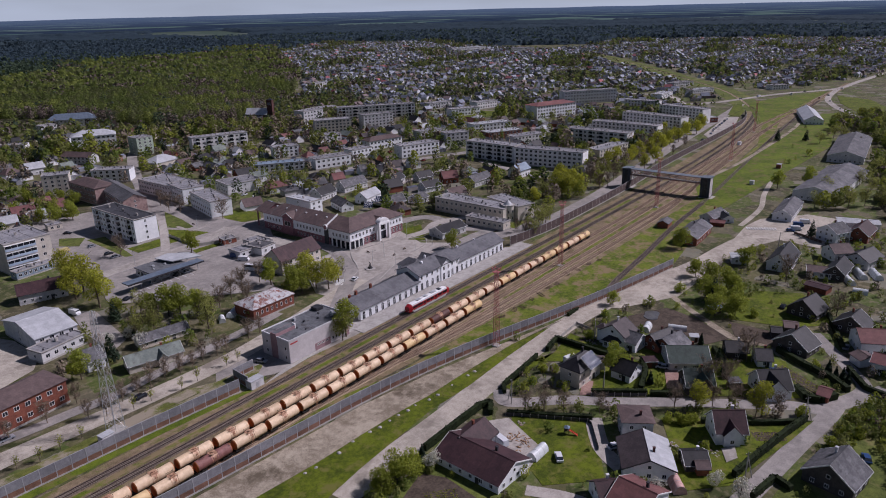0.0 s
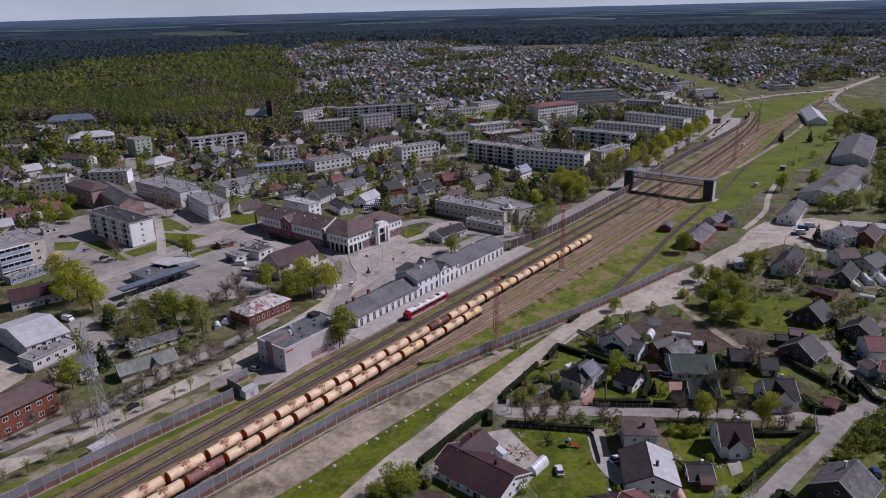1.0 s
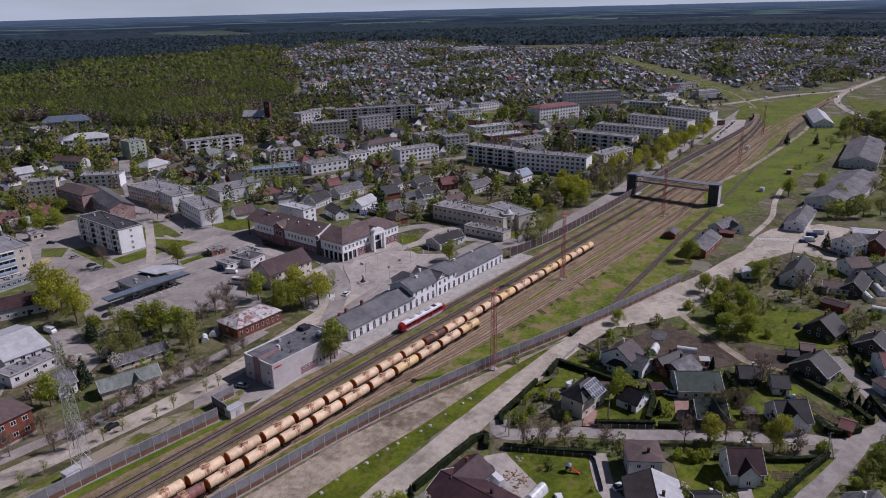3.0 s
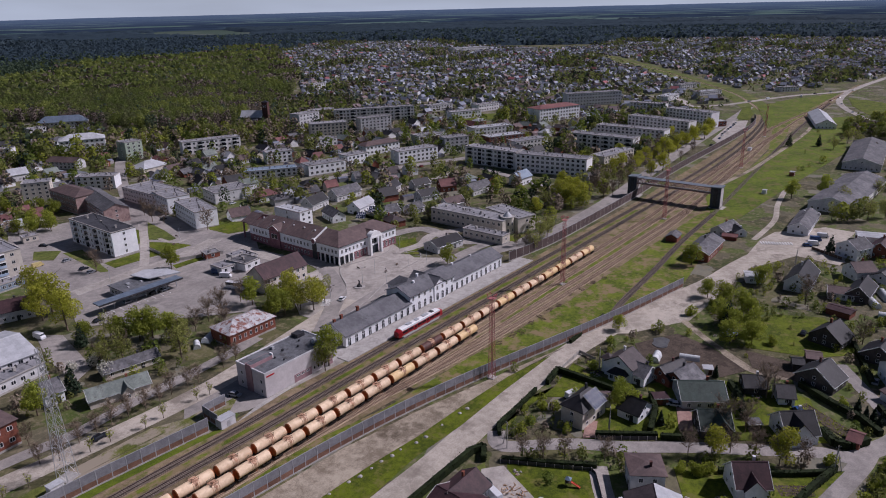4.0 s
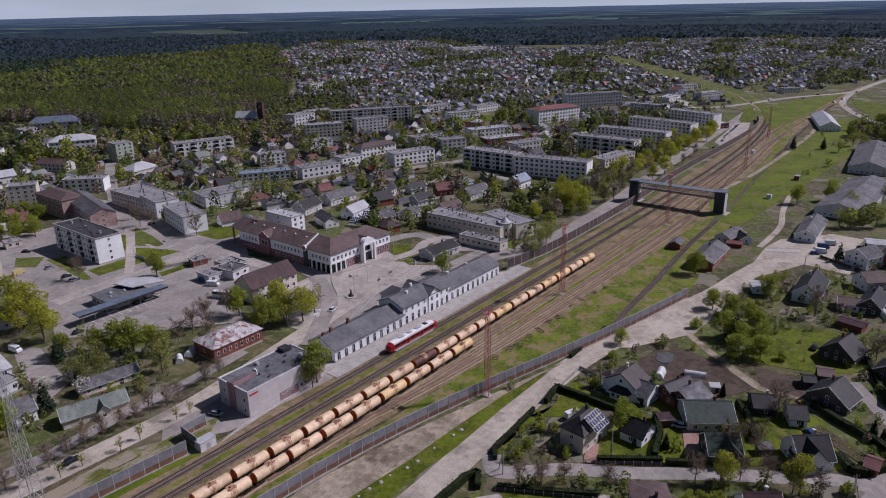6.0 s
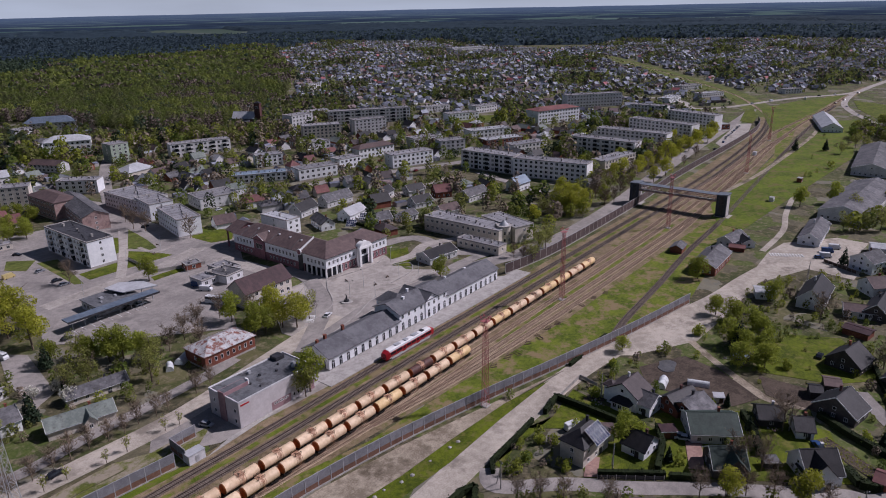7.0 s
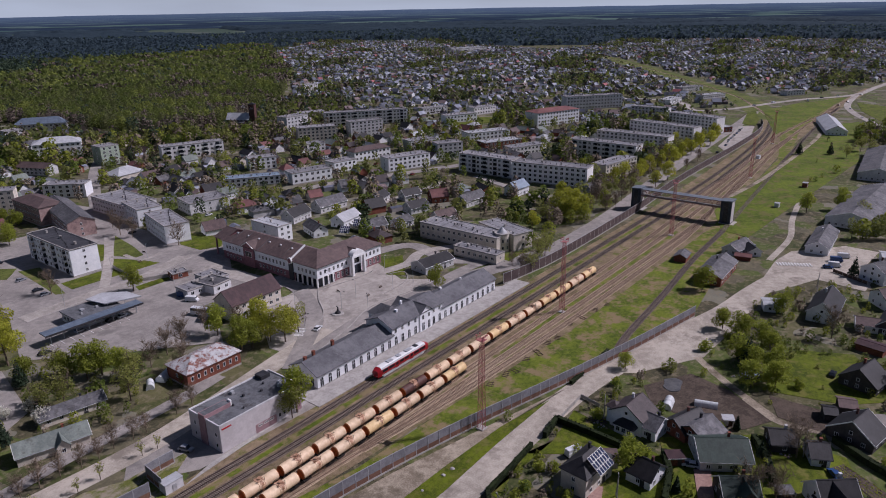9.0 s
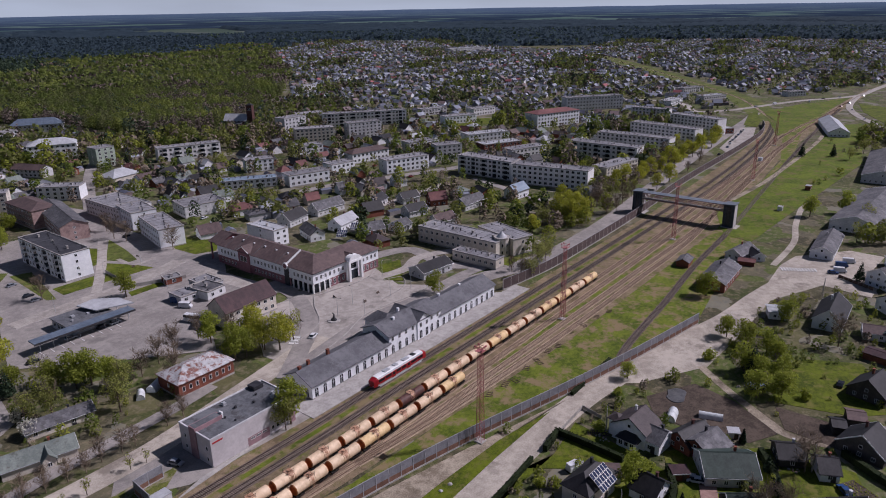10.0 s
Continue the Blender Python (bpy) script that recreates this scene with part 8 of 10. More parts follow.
house(223.9, 425.4, -7.1, 12.3, 11.0, 5.0, 3.7, GREY_PLASTER, ROOF_PALE, "house with pale roof")
block(264.2, 435.0, -67.1, 27.9, 11.0, 6.0, GREY_PLASTER, "old house with brown roof", top='gable', roof=ROOF_BROWN)

# ---- hedges ----
hedge([(162.5, -49.0), (166.1, -46.2), (178.8, -45.6), (189.5, -44.8)], 1.2, 1.6, "clipped dark green hedge", 211)
hedge([(195.2, -45.6), (204.5, -44.3), (204.2, -54.7), (203.6, -64.7)], 1.4, 2.0, "clipped dark green hedge", 212)
hedge([(178.0, -71.2), (187.8, -85.4)], 1.4, 2.0, "clipped dark green hedge", 213)
hedge([(188.2, -83.1), (199.9, -79.9), (207.2, -75.5)], 1.6, 2.4, "clipped dark green hedge", 214)
hedge([(188.0, -86.3), (192.9, -94.3)], 1.4, 1.8, "clipped dark green hedge", 215)
hedge([(153.2, -55.8), (158.1, -65.3), (165.6, -77.7)], 1.4, 1.5, "clipped dark green hedge", 216)
hedge([(228.6, -92.8), (220.9, -98.2), (211.5, -102.4)], 1.6, 2.4, "clipped dark green hedge", 217)
hedge([(241.2, -110.7), (235.0, -120.1), (230.6, -129.3), (225.0, -135.0)], 1.8, 2.0, "clipped dark green hedge", 218)
hedge([(162.4, -119.0), (174.6, -121.6), (189.9, -125.1), (200.7, -128.0)], 1.4, 2.2, "row of clipped thuja hedge", 219)
hedge([(124.5, -47.4), (137.2, -47.3), (151.3, -47.4)], 1.4, 2.2, "row of clipped thuja hedge", 220)
hedge([(151.3, -47.4), (154.7, -48.9), (149.8, -52.2)], 1.4, 2.0, "clipped dark green hedge", 221)
hedge([(182.3, -104.0), (191.0, -118.1), (198.7, -127.7)], 1.4, 1.6, "clipped dark green hedge", 222)
hedge([(217.5, -121.8), (212.9, -125.5), (213.9, -129.2), (219.2, -132.6)], 2.0, 2.2, "clipped dark green hedge", 223)
hedge([(240.6, -132.5), (229.8, -139.0), (228.0, -144.9)], 1.4, 1.8, "clipped dark green hedge", 224)
hedge([(156.8, -125.0), (167.3, -127.6), (165.1, -132.1)], 1.4, 1.8, "clipped dark green hedge", 225)
hedge([(225.5, -37.7), (242.3, -37.7), (253.1, -37.6)], 1.2, 1.5, "clipped dark green hedge", 226)
hedge([(282.4, -119.1), (268.0, -124.2), (255.1, -128.8)], 1.4, 1.8, "clipped dark green hedge", 227)
hedge([(299.8, 146.5), (300.0, 122.9)], 1.2, 1.6, "clipped dark green hedge", 228)

# ---- single trees ----
tree("fir", 274.3, -76.5, 0.85)
tree("bare", 157.8, -59.6, 0.62)
tree("bare", 160.5, -64.4, 0.75)
tree("bare", 163.9, -69.1, 0.69)
tree("bare", 169.6, -78.1, 0.64)
tree("bare", 185.2, -95.0, 0.77)
tree("bare", 188.8, -100.1, 0.71)
tree("bare", 192.7, -103.9, 0.66)
tree("bare", 195.6, -109.6, 0.78)
tree("bare", 194.8, -115.8, 0.73)
tree("bare", 198.5, -120.9, 0.67)
tree("yellow", 188.4, -100.6, 0.66)
tree("yellow", 195.5, -117.2, 0.80)
tree("bare2", 57.5, 53.4, 0.75)
tree("bare2", 68.2, 53.4, 0.90)
tree("bare2", 79.0, 57.4, 0.84)
tree("bare2", 76.9, 45.5, 0.77)
tree("bare2", 80.9, 42.5, 0.92)
tree("bare2", 88.1, 46.3, 0.86)
tree("bare2", 93.8, 47.2, 0.79)
tree("bare2", 98.6, 47.7, 0.95)
tree("bare2", 103.9, 47.9, 0.88)
tree("bare2", 109.3, 47.4, 0.81)
tree("bare2", 114.1, 47.4, 0.75)
tree("bare2", 119.1, 48.8, 0.90)
tree("bare2", 124.6, 48.3, 0.84)
tree("bare2", 128.7, 48.4, 0.77)
tree("bare2", 139.6, 50.2, 0.92)
tree("bare2", 145.2, 50.6, 0.86)
tree("sapling", 53.0, 37.5, 0.88)
tree("sapling", 58.2, 35.3, 1.06)
tree("sapling", 64.4, 36.9, 0.98)
tree("sapling", 70.7, 37.5, 0.91)
tree("sapling", 87.9, 39.3, 1.09)
tree("sapling", 93.8, 39.5, 1.01)
tree("sapling", 103.6, 37.6, 0.93)
tree("sapling", 109.8, 38.3, 1.11)
tree("sapling", 122.0, 39.1, 1.04)
tree("sapling", 126.3, 38.6, 0.96)
tree("fresh", 87.4, 71.6, 0.88)
tree("fresh", 138.0, 92.3, 1.06)
tree("fresh", 140.4, 84.1, 0.98)
tree("fresh", 180.8, 66.9, 0.91)
tree("bush", 274.5, -64.6, 1.4)
tree("fresh", 183.5, 153.4, 1.01)
tree("fresh", 128.2, 96.9, 0.93)
tree("fresh", 133.7, 93.7, 1.11)
tree("fresh", 179.4, 86.0, 1.04)
tree("fresh", 194.5, -71.0, 0.88)
tree("fresh", 162.2, 21.3, 1.20)
tree("olive", 159.2, 20.0, 0.90)
tree("fresh", 176.6, 67.5, 1.17)
tree("fresh", 492.6, -69.6, 1.08)
tree("fresh", 474.5, -55.0, 1.00)
tree("fresh2", 121.0, 110.0, 0.88)
tree("fresh2", 328.2, -45.4, 1.06)
tree("fresh2", 169.7, 271.1, 0.98)
tree("fresh2", 164.8, 278.4, 0.91)
tree("fresh2", 177.2, 327.0, 1.09)
tree("fresh2", 178.4, 268.4, 1.01)
tree("fresh2", 161.4, 304.8, 0.93)
tree("fresh2", 291.5, -71.1, 0.98)
tree("fresh2", 264.6, 48.9, 0.96)
tree("yellow", 127.5, 169.8, 1.06)
tree("yellow", 125.4, 146.9, 1.27)
tree("yellow", 121.6, 125.7, 1.18)
tree("yellow", 120.1, 143.6, 1.09)
tree("yellow", 188.8, 72.3, 1.09)
tree("yellow", 191.0, 61.1, 1.01)
tree("yellow", 187.8, 65.7, 0.93)
tree("yellow", 385.9, 56.2, 1.11)
tree("yellow", 383.6, 46.9, 1.04)
tree("yellow", 393.7, 44.1, 0.96)
tree("yellow", 408.4, 62.2, 0.88)
tree("bare", 150.9, 83.7, 0.88)
tree("bare", 156.6, 72.5, 1.06)
tree("bare", 159.2, 87.3, 0.98)
tree("bare", 178.6, 93.0, 0.91)
tree("bare", 221.7, 235.4, 1.09)
tree("bare", 223.5, 226.0, 1.01)
tree("bare", 226.1, 252.1, 0.93)
tree("bare", 230.7, 193.3, 1.11)
tree("bare", 210.5, 356.6, 1.04)
tree("bare", 413.6, 40.0, 0.96)
tree("bare", 423.4, 38.6, 0.88)
tree("bare", 440.0, 42.2, 1.06)
tree("bare", 424.5, 51.5, 0.98)
tree("bare", 186.0, 82.3, 0.91)
tree("bare", 165.9, 88.4, 1.09)
tree("bare", 160.4, 180.0, 1.01)
tree("bare", 284.2, -121.7, 0.93)
tree("bare", 309.9, -97.7, 1.11)
tree("bare", 227.5, -104.1, 1.04)
tree("bare", 201.5, -99.3, 0.96)
tree("bare", 205.1, -104.3, 0.88)
tree("olive", 115.2, 84.8, 0.88)
tree("olive", 121.7, 84.0, 1.06)
tree("olive", 142.4, 81.2, 0.98)
tree("olive", 128.5, 105.9, 0.91)
tree("olive", 135.3, 68.9, 1.09)
tree("olive", 199.1, 63.2, 1.01)
tree("olive", 304.1, 26.1, 0.93)
tree("olive", 317.3, 29.4, 1.11)
tree("olive", 325.7, 29.9, 1.04)
tree("fresh2", 269.4, -81.6, 0.89)
tree("fresh2", 270.4, -87.9, 0.98)
tree("olive", 672.0, -59.5, 1.06)
tree("olive", 497.6, -104.1, 0.98)
tree("olive", 509.6, -96.1, 0.91)
tree("olive", 549.8, -100.4, 1.09)
tree("olive", 475.5, -82.7, 1.01)
tree("olive", 438.1, -83.6, 0.93)
tree("olive", 448.5, -99.4, 1.11)
tree("olive", 460.2, -106.3, 1.04)
tree("olive", 458.7, -115.1, 0.96)
tree("olive", 649.4, -46.4, 0.88)
tree("olive", 682.6, -51.2, 1.06)
tree("fresh2", 272.5, -76.1, 0.96)
tree("fresh2", 285.0, -83.7, 0.82)
tree("fresh2", 257.9, -84.1, 0.98)
tree("fresh2", 321.6, -78.1, 0.91)
tree("fresh2", 262.3, -90.3, 0.93)
tree("bare2", 304.9, 35.4, 0.88)
tree("bare2", 300.8, 27.6, 1.06)
tree("bare2", 458.6, 44.3, 0.98)
tree("bare2", 652.2, -75.1, 0.91)
tree("bare2", 609.7, -90.8, 1.09)
tree("bare2", 688.1, -86.6, 1.01)
tree("bare2", 542.7, 39.0, 0.93)
tree("bare2", 576.1, 41.9, 1.11)
tree("blossom", 155.8, -116.4, 0.88)
tree("blossom", 154.5, -122.9, 1.06)
tree("blossom", 113.3, 87.5, 0.98)
tree("blossom", 106.5, 89.1, 0.91)
tree("blossom", 112.1, 77.3, 1.09)
tree("blossom", 119.5, -54.0, 1.01)
tree("blossom", 143.4, -105.9, 0.93)
tree("fir", 327.4, 414.7, 0.88)
tree("fir", 271.2, -79.3, 1.10)
tree("fresh2", 289.2, -79.0, 0.90)
tree("fresh2", 294.7, -63.9, 0.85)
tree("fir", 645.1, -14.3, 1.06)
tree("fir", 118.1, 106.7, 0.98)
tree("fir", 381.8, -93.4, 0.91)
tree("fir", 100.2, 75.4, 1.09)
tree("fir", 656.9, -34.1, 1.01)
tree("thuja", 122.1, -48.4, 0.88)
tree("thuja", 194.6, -83.6, 1.06)
tree("thuja", 231.2, -87.6, 0.98)
tree("thuja", 116.6, 91.2, 0.91)
tree("thuja", 114.6, 85.7, 1.09)
tree("thuja", 113.2, 89.3, 1.01)
tree("thuja", 215.4, -100.3, 0.93)
tree("thuja", 222.1, -96.4, 1.11)
tree("thuja", 230.6, -134.1, 1.04)
tree("thuja", 232.7, -132.2, 0.96)
tree("thuja", 233.0, -130.2, 0.88)
tree("thuja", 234.9, -127.7, 1.06)
tree("bush", 108.4, -46.8, 0.97)
tree("bush", 111.9, -47.7, 1.17)
tree("bush", 106.0, -51.0, 1.08)
tree("bush", 115.9, -49.2, 1.00)
tree("bush", 116.0, -47.1, 1.20)
tree("bush", 119.1, -49.4, 1.11)
tree("bush", 105.9, -47.2, 1.03)
tree("bush", 212.2, -52.9, 1.23)
tree("bush", 193.9, -56.7, 1.14)
tree("bush", 181.0, -52.0, 1.05)
tree("bush", 172.5, -52.7, 0.97)
tree("bush", 183.7, -55.8, 1.17)
tree("bush", 175.7, -63.3, 1.08)
tree("bush", 233.7, -49.4, 1.00)
tree("fresh2", 245.5, -47.4, 0.62)
tree("bush", 177.5, -95.7, 1.03)
tree("bush", 177.9, -98.9, 1.23)
tree("bush", 179.4, -100.9, 1.14)
tree("bush", 181.4, -102.7, 1.05)
tree("bush", 204.5, -71.6, 0.97)
tree("bush", 203.4, -126.7, 1.17)
tree("bush", 219.2, -81.8, 1.08)
tree("bush", 236.3, -123.2, 1.00)
tree("bush", 265.9, -95.6, 1.20)
tree("bush", 191.0, -135.7, 1.11)
tree("bush", 199.1, -137.8, 1.03)
tree("bush", 201.8, -141.5, 1.23)
tree("bush", 211.5, -143.0, 1.14)
tree("bush", 210.3, -138.8, 1.05)
tree("bush", 205.4, -146.6, 0.97)
tree("bush", 187.4, -112.0, 1.17)
tree("bush", 169.2, -109.9, 1.08)
tree("fresh2", 104.7, -49.3, 0.70)
tree("fresh2", 109.8, -49.5, 0.85)
tree("fresh2", 113.2, -51.4, 0.79)
tree("yellow", 495.6, 55.4, 0.79)
tree("yellow", 518.8, 57.1, 0.96)
tree("yellow", 542.6, 69.6, 0.89)
tree("yellow", 533.6, 53.9, 0.82)
tree("yellow", 553.2, 52.3, 0.98)
tree("yellow", 579.7, 55.2, 0.91)
tree("yellow", 598.0, 54.6, 0.84)
tree("yellow", 619.8, 55.0, 1.00)
tree("yellow", 643.4, 54.5, 0.93)
tree("yellow", 623.4, 77.0, 0.86)
tree("yellow", 483.8, 38.0, 0.79)
tree("yellow", 506.2, 38.4, 0.96)
tree("olive", 476.3, 50.0, 0.75)
tree("yellow", 508.3, 58.2, 0.85)
tree("yellow", 564.3, 61.5, 0.95)
tree("olive", 597.7, 65.5, 1.05)
tree("yellow", 611.5, 63.6, 0.75)
tree("yellow", 637.3, 64.8, 0.85)
tree("olive", 658.4, 64.9, 0.95)
tree("yellow", 668.5, 59.8, 1.05)
tree("yellow", 682.8, 60.8, 0.75)
tree("olive", 450.2, 57.7, 0.85)
tree("yellow", 469.8, 60.4, 0.95)
tree("yellow", 481.7, 59.2, 1.05)
tree("olive", 392.8, 64.2, 0.75)
tree("yellow", 420.4, 73.1, 0.85)
tree("yellow", 404.0, 54.9, 0.95)
tree("olive", 375.0, 60.3, 1.05)
tree("yellow", 358.3, 56.6, 0.75)
tree("fresh2", 188.3, 320.7, 0.80)
tree("fresh2", 193.6, 317.4, 0.90)
tree("fresh2", 194.7, 300.5, 1.00)
tree("fresh2", 175.4, 308.3, 0.80)
tree("fresh2", 178.8, 293.4, 0.90)
tree("fresh2", 182.0, 278.9, 1.00)

# ---- vehicles and street furniture ----
car(162.9, 242.5, -50, "dark", "car")
car(147.0, 211.8, 10, "tan", "van")
car(159.3, 208.0, 10, "silver", "car")
car(158.5, 188.8, 0, "dark", "car")
car(158.4, 181.3, 0, "silver", "car")
car(57.0, 54.2, 0, "silver", "car")
car(112.0, 127.7, -80, "white", "van")
car(205.2, 59.2, 20, "white", "car")
car(193.2, 130.1, -60, "blue", "van")
car(192.4, 122.7, -60, "white", "van")
car(187.1, 105.8, -70, "white", "bus")
car(568.6, 35.9, 5, "dark", "car")
car(616.1, 39.7, 5, "dark", "car")
car(649.9, 43.3, 5, "blue", "car")
car(542.9, 34.5, 5, "silver", "car")
car(665.6, 46.2, 8, "white", "car")
car(729.4, 55.3, 5, "dark", "car")
car(389.6, -84.5, -70, "white", "van")
car(397.5, -83.9, -70, "blue", "van")
car(404.9, -85.7, -70, "white", "van")
car(385.9, -82.5, -70, "blue", "car")
car(207.3, -82.4, -70, "silver", "car")
car(156.3, -89.1, -30, "white", "car")
car(139.6, -62.4, 70, "white", "van")
car(142.5, -58.5, 60, "dark", "car")
car(136.4, -66.5, 60, "blue", "car")
car(257.0, -129.4, 0, "silver", "car")
car(193.4, -55.9, -20, "white", "van")
car(227.5, 233.5, 20, "dark", "car")
car(272.9, 228.5, 0, "white", "car")
car(409.9, 89.5, 30, "white", "car")
car(284.7, 34.8, 20, "white", "car")
car(130.7, 31.5, -70, "silver", "car")
car(92.8, 43.8, 5, "dark", "car")
car(977.9, 48.4, 10, "white", "van")
car(953.0, 11.3, 50, "red", "car")
car(985.6, 7.9, 50, "dark", "car")
car(1068.1, 6.0, 50, "white", "car")
for k, paint in enumerate(("dark", "silver", "white", "dark", "blue", "silver", "dark", "white")):
    car(672.0 + k * 9.5 + (k % 3) * 1.4, 48.0 + k * 1.15, 12, paint)
for x, y, turn, paint, kind in ((905, 89.5, -21, "silver", "car"), (938, 77.0, -21, "white", "van"), (1016, 40.5, -30, "dark", "car"), (1040, 27.0, -30, "white", "car"), (930, -4.0, 15, "silver", "car"), (868, -25.0, 22, "white", "car"), (846, -34.5, 22, "dark", "car")):
    car(x, y, turn, paint, kind)
car(230.3, 443.4, 10, "dark", "car")
car(432.5, 241.8, 10, "red", "car")
car(421.2, 195.3, 10, "red", "car")
car(281.0, -103.3, 0, "dark", "car")
car(224.9, -113.7, 40, "blue", "car")
lamp_post(223.8, 65.4, 7.5, 300)
lamp_post(235.7, 69.0, 7.5, 80)
lamp_post(200.6, 61.1, 7.5, 310)
lamp_post(238.6, 87.3, 7.5, 160)
lamp_post(213.0, 81.2, 7.5, 170)
lamp_post(229.9, 56.5, 7.5, 220)
lamp_post(250.8, 61.6, 7.5, 105)
lamp_post(262.4, 60.0, 7.5, 315)
lamp_post(265.7, 80.0, 7.5, 0)
lamp_post(191.0, 69.1, 7.5, 320)
lamp_post(189.9, 184.3, 7.5, 300)
lamp_post(210.8, 189.3, 7.5, 290)
lamp_post(157.8, 162.1, 7.5, 240)
lamp_post(198.8, 146.3, 7.5, 280)
power_pole(354.4, -84.2, 8.5, 20)
power_pole(199.6, -127.9, 8.5, -40)
power_pole(162.9, -121.6, 8.5, -30)
power_pole(182.2, -73.4, 8.5, 30)
power_pole(228.6, -105.6, 8.5, 0)
power_pole(213.6, -54.9, 8.5, 20)
power_pole(158.8, -53.9, 8.5, 60)
polytunnel(150.7, -108.1, -140.6, 7.5, 3.4, 2.4, PINK_PLASTIC, "pinkish plastic greenhouse tunnel")
polytunnel(335.6, -122.1, -154.7, 9.6, 3.4, 2.4, PLASTIC, "pale plastic greenhouse tunnel")
polytunnel(338.6, -127.7, -155.8, 9.6, 3.4, 2.4, PLASTIC, "pale plastic greenhouse tunnel")
polytunnel(324.9, -119.5, -152.0, 7.8, 3.2, 2.2, PLASTIC, "pale plastic greenhouse tunnel")
polytunnel(313.8, -125.3, -81.2, 5.5, 3.2, 2.2, PLASTIC, "pale plastic greenhouse tunnel")
polytunnel(141.2, -73.5, -1.4, 6.4, 3.2, 2.3, PLASTIC, "pale plastic greenhouse tunnel")
boulder(98.1, -27.9, 0.50, 0)
boulder(101.5, -28.5, 0.62, 1)
boulder(109.7, -28.8, 0.74, 2)
boulder(115.8, -28.2, 0.50, 3)
boulder(122.1, -28.8, 0.62, 4)
boulder(125.5, -29.6, 0.74, 5)
boulder(129.8, -29.6, 0.50, 6)
boulder(133.6, -29.7, 0.62, 7)
boulder(137.2, -30.4, 0.74, 8)
boulder(140.7, -30.4, 0.50, 9)
boulder(145.8, -31.9, 0.62, 10)
boulder(149.5, -32.4, 0.74, 11)
boulder(157.0, -32.3, 0.50, 12)
boulder(165.0, -32.8, 0.62, 13)
boulder(168.5, -33.1, 0.74, 14)
sleeper_rack(211.0, -16.4, 20, 3)
sleeper_rack(219.5, -16.9, 15, 4)
sleeper_rack(222.6, -18.1, 75, 3)
sleeper_rack(232.3, -17.0, 20, 3)
sleeper_rack(238.3, -17.7, 60, 4)
sleeper_rack(247.2, -16.8, 15, 3)
sleeper_rack(253.0, -17.6, 20, 3)
sleeper_rack(265.6, -15.8, 15, 3)
sleeper_rack(273.3, -16.3, 70, 4)
sleeper_rack(283.5, -17.7, 20, 3)
sleeper_rack(291.0, -19.4, 15, 3)
cabin(74.0, 29.2, 5, 3.6, 2.6, 2.8, "grey equipment cabin beside the radio tower")
cabin(119.2, 20.0, 0, 5.0, 3.0, 2.8, "white equipment cabin inside the wall return")
cabin(611.3, 7.4, 0, 3.5, 2.5, 2.6, "small white cabin between the tracks", WHITE_PLASTER)
cabin(478.1, -38.4, 0, 3.0, 2.5, 2.6, "small grey hut on the grass", GREY_PLASTER)
cabin(537.6, -41.1, 0, 4.0, 3.0, 3.0, "small dark hut beside the dirt track", BRICK)
fountain(219.7, 63.4)


def flat_shed(x, y, rot, L, W, h, wall, roof, label):
    """A low shed or carport with a thin overhanging roof, slightly tilted, and a pale edge."""
    ob = thing("garden_shed", label, "shed", x, y, rot, group="garden sheds")
    part("wall", Geo().box(-L / 2, L / 2, -W / 2, W / 2, 0, h), wall, ob)
    part("roof", Geo().along([(-W / 2 - 0.3, h), (W / 2 + 0.3, h + 0.35), (W / 2 + 0.3, h + 0.5), (-W / 2 - 0.3, h + 0.15)], -L / 2 - 0.3, L / 2 + 0.3), roof, ob)
    part("roof_edge", Geo().box(-L / 2 - 0.32, L / 2 + 0.32, -W / 2 - 0.36, -W / 2 - 0.3, h - 0.05, h + 0.22), FRAME_WHITE, ob)
    door_part(ob, L * 0.2, -W / 2, 0, 0.9, min(2.0, h - 0.2), OLD_WOOD)


def garden_bed(x, y, rot, L, W, rows, label="dark kitchen garden bed with green rows"):
    """A dug bed with raised rows of young plants."""
    ob = thing("garden_bed", label, "garden bed", x, y, rot, group="garden beds")
    part("soil", Geo().along([(-W / 2, 0), (W / 2, 0), (W / 2 - 0.25, 0.16), (-W / 2 + 0.25, 0.16)], -L / 2, L / 2), PLOUGHED, ob)
    rng = np.random.default_rng(int(abs(x * 10 + y)))
    for k in range(rows):
        ry = -W / 2 + (k + 0.5) * W / rows
        n = int(L * 5)
        pos = np.stack([rng.uniform(-L / 2 + 0.3, L / 2 - 0.3, n), ry + rng.normal(scale=0.1, size=n), rng.uniform(0.16, 0.4, n)], 1)
        u, w = rng.normal(size=(n, 3)) * 0.12, rng.normal(size=(n, 3)) * 0.12
        v = np.stack([pos - u, pos - w, pos + u, pos + w], 1).reshape(-1, 3)
        part("plant_row", fast_mesh("plant_row", v, np.arange(n * 4).reshape(-1, 4), [LEAF_FRESH], np.zeros(n)), None, ob)


